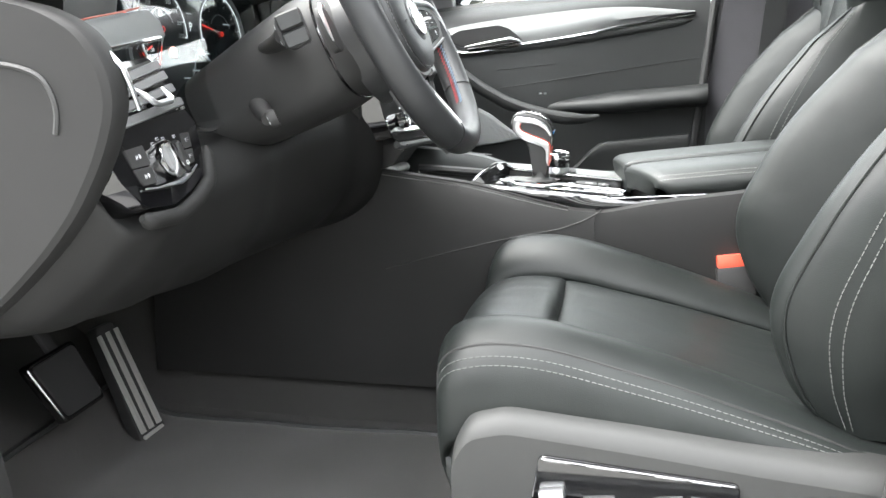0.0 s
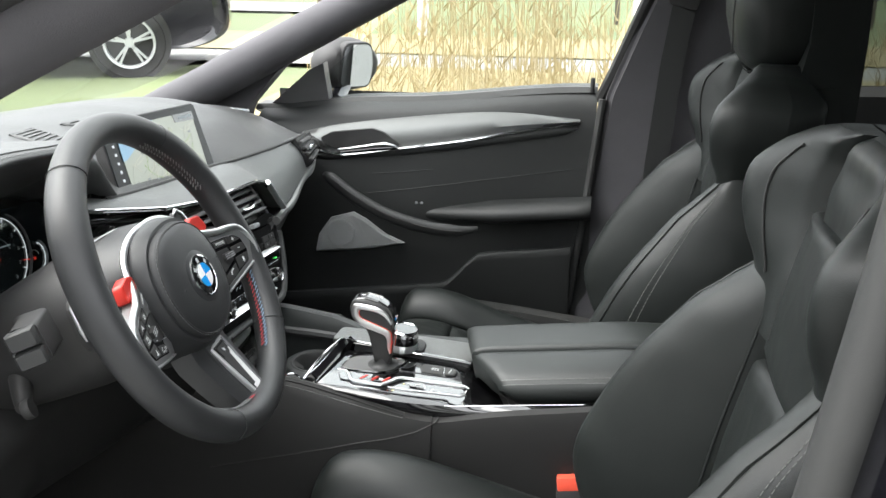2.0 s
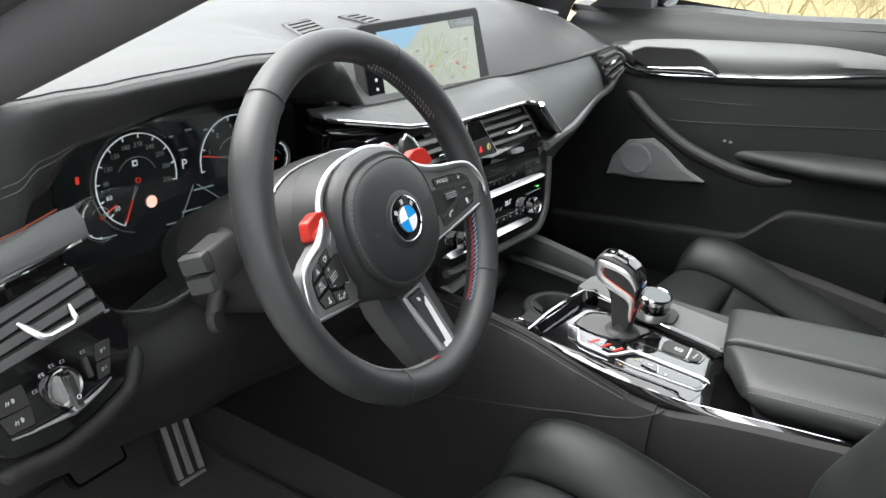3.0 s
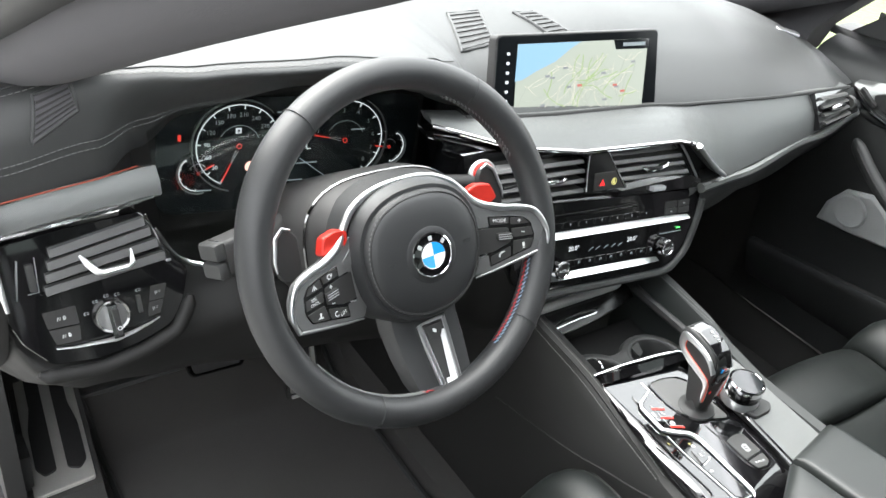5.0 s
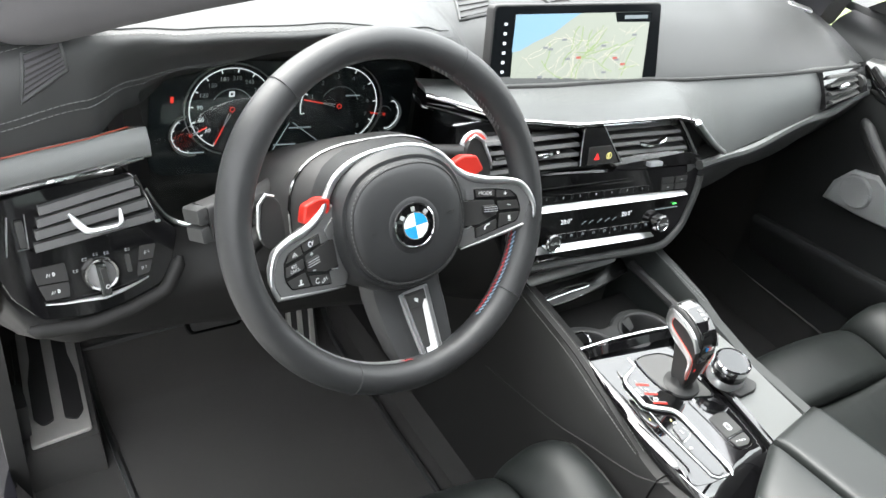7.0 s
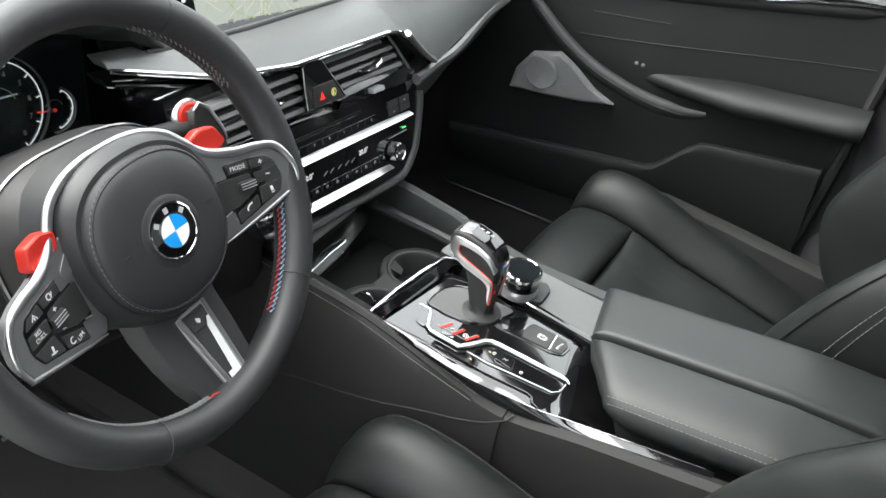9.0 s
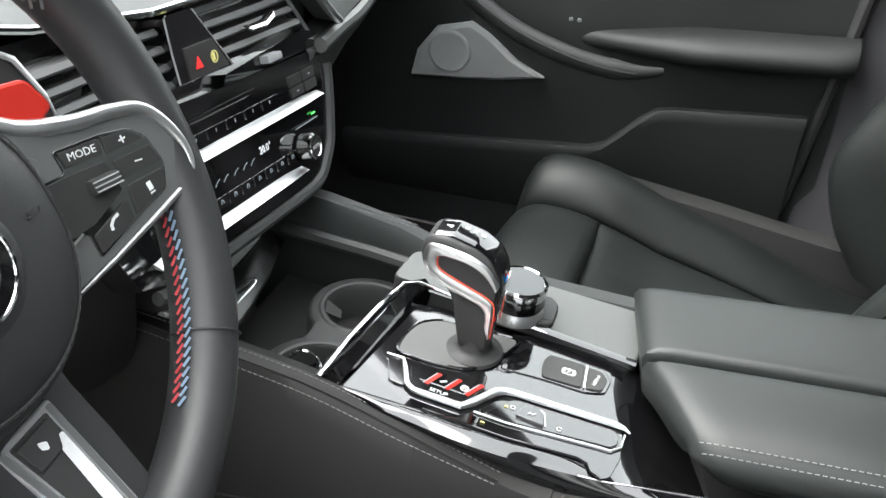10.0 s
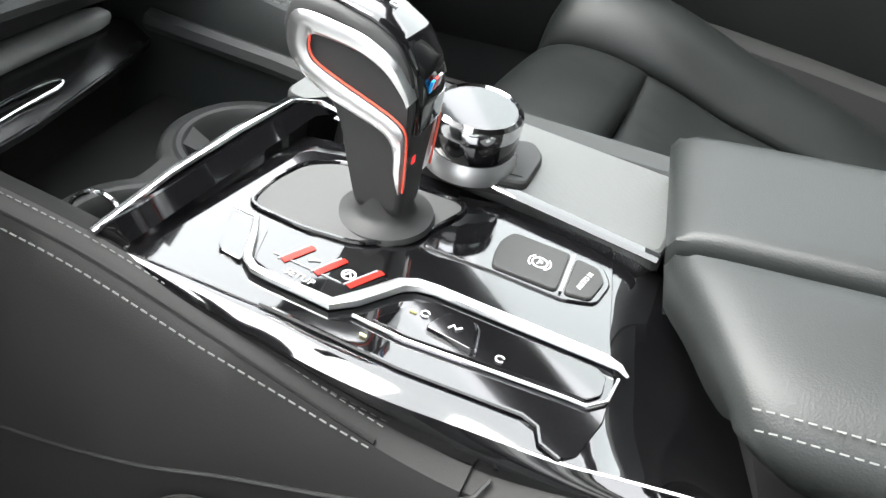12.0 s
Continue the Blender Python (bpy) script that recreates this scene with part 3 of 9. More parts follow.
def door_fn(u, v):
    x = -0.34 + u * 0.78
    y, z = DB(x, v)
    return (x, y, z)


def door_on(x, z, off=0.0):
    """The place on the door's inner face at x and height z, off towards the cabin."""
    lo, hi = 0.0, 1.0
    for _ in range(24):
        mid = (lo + hi) / 2
        lo, hi = (mid, hi) if DB(x, mid)[1] < z else (lo, mid)
    return Vector((x, DB(x, lo)[0] - off, z))


part("panel", merge(sheet(door_fn, 40, 42), sheet(lambda u, v: (-0.34 + 0.78 * u, 0.9, 0.3 + v * 0.62), 2, 2)), DOOR, door, "black door panel")
# window sill top
part("sill", loft([[(x, DB(x, 1)[0] - 0.012, DB(x, 1)[1] - 0.006), (x, DB(x, 1)[0], DB(x, 1)[1] + 0.006), (x, DB(x, 1)[0] + 0.06, DB(x, 1)[1] + 0.006), (x, 0.9, DB(x, 1)[1] - 0.05)] for x in [-0.36 + 0.08 * k for k in range(11)]]), SOFT, door)
# metal inlay under the sill, tapering to the rear
inlay_top = [(-0.225, 0.850), (-0.15, 0.867), (-0.04, 0.8825), (0.14, 0.9005), (0.26, 0.9035), (0.405, 0.8925)]
inlay_low = [(-0.225, 0.838), (-0.145, 0.806), (-0.005, 0.824), (0.145, 0.845), (0.26, 0.8655), (0.405, 0.8890)]
top3 = [door_on(p.x, p.y, 0.004) for p in spline([(*p, 0) for p in inlay_top], 5)]
low3 = [door_on(p.x, p.y, 0.004) for p in spline([(*p, 0) for p in inlay_low], 5)]
part("inlay", loft([[a, a.lerp(b, 0.33) + Vector((0, -0.009, 0)), a.lerp(b, 0.66) + Vector((0, -0.010, 0)), b, b + Vector((0, 0.012, 0)), a + Vector((0, 0.012, 0))] for a, b in zip(top3, low3)]), TRIM_SMOOTH, door, "satin aluminium door inlay")
strip = [p + Vector((0, -0.004, -0.003)) for p in low3]
part("chrome_strip", sweep(strip, 0.0035, 8), CHROME, door, "thin chrome strip")
# recess and handle
def door_plate(pts, off, depth, bevel, r):
    m = frame_at(door_on(-0.08, 0.84, off), (1, 0.01, 0.0), (0, -0.12, 1))
    return prism(rounded([(x + 0.08, z - 0.84) for x, z in pts], r, 4), m, depth, bevel)


part("handle_recess", door_plate([(-0.170, 0.826), (-0.178, 0.842), (-0.150, 0.856), (-0.055, 0.868), (-0.030, 0.860), (0.006, 0.830), (-0.060, 0.818), (-0.130, 0.810)][::-1], 0.0165, 0.006, 0.0015, 0.006), MATT_BLACK, door, "dark recess behind the door handle")
part("door_handle", sweep([door_on(-0.136, 0.818, 0.020), door_on(-0.11, 0.8225, 0.026), door_on(-0.05, 0.8330, 0.028), door_on(-0.025, 0.8365, 0.027), door_on(-0.006, 0.8315, 0.023), door_on(0.003, 0.826, 0.019)], [0.0022, 0.0038, 0.0055, 0.0068, 0.0045, 0.0015], 10, flat=0.6), SATIN, door, "satin chrome door handle")
part("handle_bar", sweep([door_on(-0.130, 0.812, 0.020), door_on(-0.05, 0.823, 0.022), door_on(0.0, 0.8275, 0.020)], 0.0022, 8), PIANO, door)
for k in range(3):
    part("switch", prism(rounded([(0, 0), (0.013, -0.006), (0.016, 0.002), (0.003, 0.009)], 0.002), frame_at(door_on(-0.207 + 0.013 * k, 0.838 - 0.0065 * k, 0.018), (1, -0.05, 0.02), (0, -0.2, 1)), 0.006, 0.001), MATT_BLACK, door)
roll_line = [door_on(-0.20 + 0.03 * k, 0.798 + 0.075 * (k / 20) ** 1.3, 0.0) for k in range(21)]
part("upper_roll", sweep(roll_line, [0.002] + [0.007] * 19 + [0.002], 10, flat=1.6), DOOR, door, "padded upper edge of the door panel")
# armrest: a curved pull that runs into a long pad
arm = spline([(-0.165, 0.668, 0.762), (-0.142, 0.652, 0.757), (-0.09, 0.646, 0.722), (-0.025, 0.645, 0.687), (0.045, 0.648, 0.664), (0.10, 0.655, 0.652), (0.15, 0.664, 0.648), (0.19, 0.676, 0.652)], 6)
part("pull_handle", sweep(arm, [0.0125 * min(1, (k + 2) / 8, 0.35 + (len(arm) - 1 - k) / 14) for k in range(len(arm))], 12, flat=1.25), SOFT, door)
inner_line = [Vector(p) + Vector((0.006, -0.0155, 0.004)) for p in arm[5:-6]]
part("pull_seam", sweep(inner_line, 0.0012, 5), MATT_BLACK, door)


def arm_fn(u, v):
    x = 0.02 + 0.42 * u
    a = math.pi * (0.02 + 0.96 * v)
    w = 0.068 * min(1, 0.05 + u * 1.8) ** 0.8 * (1.0 if u < 0.97 else 0.9)
    return (x, 0.732 + 0.02 * u - w * math.sin(a) ** 0.7, 0.664 + 0.034 * u - (0.012 + 0.014 * min(1, u * 2)) * math.cos(a))


part("armrest", sheet(lambda u, v: arm_fn(u, 1 - v), 24, 16), DOOR, door, "padded leather armrest")
# pocket with a low front lip that steps up towards the rear


def lip(x):
    return 0.4705 + 0.10 * (x + 0.25) + 0.070 * min(max((x - 0.10) / 0.10, 0), 1) ** 2 * (3 - 2 * min(max((x - 0.10) / 0.10, 0), 1))


part("pocket", loft([[(x, 0.735 + 0.03 * (x + 0.3), 0.33), (x, 0.684 + 0.07 * (x + 0.3), 0.38), (x, 0.662 + 0.075 * (x + 0.3), lip(x) - 0.020), (x, 0.660 + 0.075 * (x + 0.3), lip(x) - 0.008), (x, 0.664 + 0.075 * (x + 0.3), lip(x)), (x, 0.674 + 0.075 * (x + 0.3), lip(x) + 0.001), (x, 0.682 + 0.07 * (x + 0.3), lip(x) - 0.012), (x, 0.73 + 0.04 * (x + 0.3), 0.42)] for x in [-0.3 + 0.0233 * k for k in range(31)]]), DOOR, door, "moulded door pocket")
# speaker grille
spk = [(-0.20, 0.565), (-0.19, 0.61), (-0.16, 0.652), (-0.105, 0.668), (-0.075, 0.652), (-0.03, 0.617), (0.014, 0.597), (-0.05, 0.583), (-0.12, 0.572)]
ring = [door_on(x, z, 0.007) for x, z in spk]
ring2 = [door_on(x, z, -0.012) for x, z in spk]
inner = [p.lerp(door_on(-0.11, 0.612, 0.016), 0.12) + Vector((0, -0.003, 0)) for p in ring]
part("speaker_grille", loft([ring2, ring, inner]), MESH_GRILLE, door, "perforated aluminium speaker cover")
part("speaker_ring", lathe([(0.034, -0.008), (0.033, 0.0), (0.030, 0.0016), (0.024, 0.0002), (0.001, 0.0010)], frame_at(door_on(-0.135, 0.618, 0.0180), (1, 0.03, 0), (0, -0.05, 1)), 28), MESH_GRILLE, door)
for x in (0.05, 0.062):
    part("lock_button", lathe([(0.0035, 0), (0.003, 0.003)], frame_at((x, 0.67, 0.706), (1, 0, 0), (0, 1, 0.2)), 10), SATIN, door)
part("lock_pin", lathe([(0.0055, -0.01), (0.0055, 0.02), (0.004, 0.024)], pose(0.428, 0.80, 0.958), 12), MATT_BLACK, door)
stitch_line = [door_on(x, 0.757 + 0.10 * (x + 0.10), 0.001) for x in [-0.06 + 0.02 * k for k in range(8)]]
part("seam", sweep(stitch_line, 0.0009, 5), DOOR, door)
stitch_line = [door_on(x, 0.712 + 0.14 * (x + 0.093), 0.001) for x in [-0.08 + 0.02 * k for k in range(26)]]
part("seam", sweep(stitch_line, 0.0009, 5), DOOR, door)
part("window_glass", loft([[(-0.26, 0.815, 0.895), (-0.26, 0.819, 0.895), (-0.24, 0.812, 0.93), (-0.24, 0.808, 0.93)], [(0.0, 0.82, 0.915), (0.0, 0.824, 0.915), (0.1, 0.72, 1.22), (0.1, 0.716, 1.22)], [(0.44, 0.825, 0.955), (0.44, 0.829, 0.955), (0.56, 0.68, 1.33), (0.56, 0.676, 1.33)]]), GLASS, door, "clear side window").visible_shadow = False
part("window_frame", sweep([(0.445, 0.80, 0.93), (0.475, 0.785, 1.0), (0.53, 0.73, 1.15), (0.585, 0.665, 1.30)], 0.014, 8), MATT_BLACK, door)
# triangular cover at the mirror
tri = [(-0.34, 0.795, 0.885), (-0.185, 0.80, 0.905), (-0.19, 0.775, 1.0), (-0.22, 0.768, 0.985)]
part("mirror_triangle", loft([[Vector(p) for p in tri], [Vector(p) + Vector((0.002, 0.03, 0)) for p in tri]]), material("grey_mirror_cover", (0.11, 0.11, 0.112), 0.5, 0, 0.2, 900, 0.1, 0.08, 15), door, "grey triangular mirror cover")
part("shut_seal", sweep([(0.452, 0.765, 0.94), (0.437, 0.752, 0.8), (0.425, 0.745, 0.68), (0.40, 0.74, 0.47), (0.37, 0.74, 0.32)], 0.009, 8), SEAL, door)

mirror = thing("door_mirror", (-0.15, 0.93, 0.9), "black exterior mirror outside the passenger window", "wing mirror")
bm = bmesh.new()
bmesh.ops.create_uvsphere(bm, u_segments=24, v_segments=14, radius=1)
bmesh.ops.scale(bm, vec=(0.075, 0.088, 0.066), verts=bm.verts)
for v in bm.verts:
    if v.co.x > 0.045:
        v.co.x = 0.045
bmesh.ops.transform(bm, matrix=pose(-0.185, 0.945, 0.978, 0, 0, -38), verts=bm.verts)
part("housing", bm, MATT_BLACK, mirror)
mo = rounded([(-0.050, -0.048), (0.040, -0.053), (0.050, 0.0), (0.042, 0.050), (-0.036, 0.053)], 0.020, 5)
m = frame_at((-0.146, 0.9145, 0.978), (0.62, 0.785, 0), (0.07, -0.055, 1))
part("bezel", prism([(a * 1.1, b * 1.1) for a, b in mo], m, 0.02, 0.004), MATT_BLACK, mirror)
part("mirror_glass", prism(mo, m @ pose(0, 0, 0.0015), 0.003), MIRROR, mirror)
part("foot", sweep([(-0.18, 0.83, 0.905), (-0.18, 0.89, 0.92), (-0.18, 0.925, 0.94)], [0.026, 0.020, 0.026], 10, flat=0.6), PAINT, mirror)

# ---- dashboard ----
dash = thing("dashboard", (-0.4, 0, 0.9), "black leather dashboard with stitched instrument hood and metal trim", "dashboard")
DT = chart({-0.765: [(-0.84, 0.86), (-0.65, 0.93), (-0.48, 0.975), (-0.38, 0.998), (-0.31, 1.011), (-0.275, 1.008), (-0.255, 0.988), (-0.247, 0.952), (-0.254, 0.898)],
            -0.66: [(-0.86, 0.885), (-0.65, 0.955), (-0.48, 0.992), (-0.37, 1.015), (-0.30, 1.028), (-0.265, 1.026), (-0.252, 1.005), (-0.252, 0.965), (-0.262, 0.905)],
            -0.60: [(-0.88, 0.89), (-0.65, 0.962), (-0.48, 0.996), (-0.36, 1.019), (-0.285, 1.030), (-0.255, 1.027), (-0.255, 1.01), (-0.281, 0.965), (-0.305, 0.915)],
            -0.54: [(-0.92, 0.89), (-0.68, 0.964), (-0.48, 0.998), (-0.345, 1.021), (-0.268, 1.031), (-0.236, 1.028), (-0.240, 1.013), (-0.290, 0.968), (-0.325, 0.935)],
            -0.40: [(-0.98, 0.89), (-0.7, 0.965), (-0.48, 0.998), (-0.33, 1.022), (-0.25, 1.031), (-0.217, 1.028), (-0.222, 1.015), (-0.275, 0.980), (-0.335, 0.948)],
            -0.28: [(-0.99, 0.89), (-0.7, 0.965), (-0.48, 0.996), (-0.32, 1.018), (-0.22, 1.027), (-0.188, 1.024), (-0.196, 1.010), (-0.255, 0.975), (-0.33, 0.94)],
            -0.225: [(-1.0, 0.89), (-0.7, 0.967), (-0.49, 0.996), (-0.33, 1.010), (-0.245, 1.008), (-0.215, 0.998), (-0.212, 0.98), (-0.25, 0.95), (-0.33, 0.925)],
            -0.16: [(-1.0, 0.89), (-0.7, 0.965), (-0.50, 0.995), (-0.38, 0.993), (-0.30, 0.98), (-0.25, 0.955), (-0.205, 0.92), (-0.215, 0.905), (-0.30, 0.88)],
            0.15: [(-1.0, 0.88), (-0.7, 0.955), (-0.50, 0.985), (-0.37, 0.985), (-0.29, 0.965), (-0.24, 0.938), (-0.195, 0.902), (-0.205, 0.89), (-0.30, 0.87)],
            0.36: [(-0.97, 0.865), (-0.7, 0.94), (-0.48, 0.972), (-0.36, 0.968), (-0.285, 0.945), (-0.235, 0.918), (-0.19, 0.884), (-0.2, 0.872), (-0.30, 0.85)],
            0.58: [(-0.89, 0.83), (-0.65, 0.895), (-0.47, 0.925), (-0.36, 0.925), (-0.29, 0.908), (-0.24, 0.888), (-0.195, 0.865), (-0.205, 0.855), (-0.30, 0.835)],
            0.69: [(-0.84, 0.80), (-0.62, 0.855), (-0.46, 0.88), (-0.37, 0.885), (-0.31, 0.875), (-0.265, 0.862), (-0.23, 0.85), (-0.235, 0.842), (-0.32, 0.82)]}, 8)


def dash_fn(u, v):
    y = -0.765 + 1.455 * u
    x, z = DT(y, v)
    return (x, y, z)


part("top_pad", sheet(dash_fn, 110, 64), LEATHER_DASH, dash, "black leather dashboard top", 60)
hood = [Vector((DT(y, 0.905)[0] + 0.001, y, DT(y, 0.905)[1] + 0.001)) for y in [-0.76 + 0.008 * k for k in range(72)]]
stitches(hood, 0.005, 0.002, 0.0006, DARK_THREAD, dash)
hood = [Vector((DT(y, 0.885)[0] + 0.001, y, DT(y, 0.885)[1] + 0.001)) for y in [-0.76 + 0.008 * k for k in range(72)]]
stitches(hood, 0.005, 0.002, 0.0006, DARK_THREAD, dash)
ridge = [Vector((DT(y, 0.55)[0], y, DT(y, 0.55)[1] + 0.0006)) for y in [-0.74 + 0.008 * k for k in range(66)]]
stitches([Vector((DT(y, 0.60)[0] + 0.0008, y, DT(y, 0.60)[1] + 0.0008)) for y in [-0.74 + 0.008 * k for k in range(66)]], 0.005, 0.002, 0.0005, THREAD, dash)
part("seam", sweep(ridge, 0.0009, 5), SOFT, dash)
def dash_top(x0, y):
    best = min((abs(DT(y, k / 400)[0] - x0), k) for k in range(8, 264))[1]
    return Vector((DT(y, best / 400)[0], y, DT(y, best / 400)[1]))


# defroster and centre top outlets, following the pad's curve
def dash_face(z0, y):
    best = min((abs(DT(y, k / 400)[1] - z0), k) for k in range(222, 400))[1]
    return Vector((DT(y, best / 400)[0], y, DT(y, best / 400)[1]))


def outlet(a, b, c, d, n, duty, label, slat_mat=LEATHER_DASH, upright=False):
    """Slats run from the side a-d to the side b-c; corners are given in plan, or as (z, y) on the upright face."""
    def on(u, v, h):
        x = (a[0] * (1 - v) + d[0] * v) * (1 - u) + (b[0] * (1 - v) + c[0] * v) * u
        y = (a[1] * (1 - v) + d[1] * v) * (1 - u) + (b[1] * (1 - v) + c[1] * v) * u
        return dash_face(x, y) + Vector((h, 0, h * 0.3)) if upright else dash_top(x, y) + Vector((h * 0.3, 0, h))
    o = part("air_outlet", sheet(lambda u, v: on(u, v, 0.0012), 8, 10), MATT_BLACK, dash, label)
    for k in range(n):
        t, h = (k + 0.5) / n, duty * 0.5 / n
        part("slat", loft([[on(u, t - h, 0.0008), on(u, t - h, 0.0030), on(u, t + h, 0.0026), on(u, t + h, 0.0008)] for u in (0.0, 0.35, 0.7, 1.0)]), slat_mat, o)
    rim = [(k / 6, 0) for k in range(6)] + [(1, k / 8) for k in range(8)] + [(1 - k / 6, 1) for k in range(6)] + [(0, 1 - k / 8) for k in range(8)]
    part("frame", sweep([on(u, v, 0.0010) for u, v in rim], 0.0026, 8, closed=True, flat=0.8), LEATHER_DASH, o)


outlet((1.016, -0.712), (1.026, -0.676), (1.000, -0.673), (0.971, -0.722), 7, 0.6, "side window outlet with slanted slats", CLOTH, True)
outlet((-0.40, -0.115), (-0.40, -0.06), (-0.31, -0.095), (-0.30, -0.155), 8, 0.42, "centre outlet with fine slats")
outlet((-0.385, -0.005), (-0.385, 0.03), (-0.315, 0.055), (-0.31, 0.015), 7, 0.42, "centre outlet with fine slats")
part("speaker_slot", prism(rounded([(-0.025, -0.008), (0.025, -0.008), (0.025, 0.008), (-0.025, 0.008)], 0.007), frame_at(dash_top(-0.33, 0.60) + Vector((0, 0, 0.002)), (0.5, 0.87, -0.2), (-0.87, 0.5, 0.1)), 0.004, 0.002), SATIN, dash)

# aluminium inlay across the middle and the passenger side
TR = {-0.25: ((-0.225, 0.935), (-0.215, 0.928)), -0.16: ((-0.205, 0.928), (-0.150, 0.911)), -0.06: ((-0.197, 0.920), (-0.130, 0.897)), 0.12: ((-0.195, 0.906), (-0.122, 0.883)), 0.15: ((-0.193, 0.903), (-0.118, 0.875)),
      0.19: ((-0.19, 0.899), (-0.116, 0.838)), 0.23: ((-0.19, 0.895), (-0.118, 0.806)), 0.26: ((-0.19, 0.892), (-0.12, 0.797)), 0.4: ((-0.187, 0.880), (-0.137, 0.806)), 0.5: ((-0.187, 0.873), (-0.15, 0.813)), 0.63: ((-0.195, 0.862), (-0.168, 0.822))}
keys = sorted(TR)


def trim_at(y):
    i = max(k for k in range(len(keys) - 1) if keys[k] <= y) if y < keys[-1] else len(keys) - 2
    t = (y - keys[i]) / (keys[i + 1] - keys[i])
    a, b = [Vector((*p, 0)) for p in TR[keys[i]]], [Vector((*p, 0)) for p in TR[keys[i + 1]]]
    return [Vector((p.lerp(q, t).x, y, p.lerp(q, t).y)) for p, q in zip(a, b)]


rings = []
for k in range(89):
    top, low = trim_at(-0.25 + 0.01 * k)
    bulge = Vector((0.006, 0, 0.006)) * min(1, (top - low).length / 0.08)
    rings.append([top, top.lerp(low, 0.3) + bulge * 0.8, top.lerp(low, 0.6) + bulge, low, low + Vector((-0.02, 0, 0)), top + Vector((-0.02, 0, 0))])
part("inlay", loft(rings), TRIM_METAL, dash, "finely ribbed aluminium dashboard inlay")
part("inlay_end", loft([[p + Vector((-0.004, 0, -0.022)) for p in r] for r in rings[:14]]), PIANO, dash, "gloss black end of the inlay")
for k in (0.45, 0.8):
    part("chrome_line", sweep([trim_at(y)[0].lerp(trim_at(y)[1], k) + Vector((0.001, 0, -0.019)) for y in (-0.245, -0.22, -0.19, -0.16)], [0.0012, 0.0022, 0.0024, 0.001], 6), CHROME, dash)
edge = [trim_at(-0.25 + 0.01 * k)[1] + Vector((0.002, 0, -0.001)) for k in range(42)]
part("chrome_strip", sweep(edge, 0.0032, 8), CHROME, dash)
edge = [trim_at(y)[1] + Vector((0.004, 0.004, 0.001)) for y in (0.155, 0.175, 0.195, 0.215, 0.235)]
part("chrome_bracket", sweep(edge, 0.006, 8, flat=0.7), SATIN, dash, "satin bracket at the vent's corner")
edge = [trim_at(-0.2 + 0.01 * k)[0] + Vector((0.002, 0, 0.0)) for k in range(84)]
part("shadow_gap", sweep(edge, 0.003, 6), MATT_BLACK, dash)
# passenger outlet at the end of the inlay
o = part("passenger_outlet", loft([[trim_at(y)[0].lerp(trim_at(y)[1], s) + Vector((off, 0, off * 0.6)) for s, off in ((0.06, 0.012), (0.94, 0.012), (0.94, -0.02), (0.06, -0.02))] for y in (0.50, 0.54, 0.585, 0.625)]), PIANO, dash, "outer air vent with chrome tab")
for k in range(4):
    s = 0.2 + 0.2 * k
    part("slat", sweep([trim_at(y)[0].lerp(trim_at(y)[1], s) + Vector((0.015, 0, 0.008)) for y in (0.51, 0.55, 0.59)], 0.005, 6, flat=0.5), GREY_SOFT, o)
part("tab", sweep([trim_at(y)[0].lerp(trim_at(y)[1], 0.5) + Vector((0.021, 0, 0.012)) for y in (0.525, 0.535, 0.56, 0.57)], [0.003, 0.005, 0.005, 0.003], 8), CHROME, o)
part("wheel", lathe([(0.012, -0.004), (0.014, 0), (0.012, 0.004)], frame_at(trim_at(0.605)[0].lerp(trim_at(0.605)[1], 0.5) + Vector((0.012, 0, 0.004)), (1, 0, 0), (0, 0, 1)), 16), GREY_SOFT, o)
# lower dashboard, passenger side and behind the centre stack
LOWD = chart({0.17: [(-0.14, 0.80), (-0.115, 0.79), (-0.125, 0.74), (-0.17, 0.66), (-0.28, 0.56), (-0.5, 0.52)],
              0.28: [(-0.15, 0.80), (-0.128, 0.785), (-0.145, 0.74), (-0.20, 0.66), (-0.32, 0.57), (-0.5, 0.52)],
              0.5: [(-0.17, 0.815), (-0.155, 0.80), (-0.18, 0.75), (-0.24, 0.66), (-0.35, 0.57), (-0.5, 0.52)],
              0.69: [(-0.20, 0.825), (-0.19, 0.805), (-0.215, 0.75), (-0.28, 0.66), (-0.37, 0.57), (-0.5, 0.52)]}, 5)
part("inner_body", rbox((0.40, 1.36, 0.26), pose(-0.62, -0.03, 0.72), 0.02), MATT_BLACK, dash)
part("inner_body", rbox((0.26, 0.40, 0.20), pose(-0.27, 0.02, 0.755), 0.02), MATT_BLACK, dash)
part("inner_body", rbox((0.10, 0.50, 0.10), pose(-0.28, 0.42, 0.78), 0.02), MATT_BLACK, dash)
part("lower_panel", sheet(lambda u, v: (lambda p: (p[0], 0.17 + 0.52 * u, p[1]))(LOWD(0.17 + 0.52 * u, v)), 24, 30), LEATHER_DASH, dash, "black lower dashboard on the passenger side", 60)
lip = [Vector((LOWD(y, 0.2)[0] + 0.004, y, LOWD(y, 0.2)[1] + 0.004)) for y in [0.19 + 0.02 * k for k in range(25)]]
part("lip", sweep(lip, 0.008, 8), TRIM_SMOOTH, dash)


# ---- centre stack: vents, audio row, climate panel ----
def stack(y, z, off=0.0):
    return Vector((-0.125 + (0.85 - z) * 0.25 + off, y, z + off * 0.25))


def stack_frame(y, z, off=0.0, slope=-0.115):
    return frame_at(stack(y, z, off), (0, 1, slope), (-0.25, 0, 1))


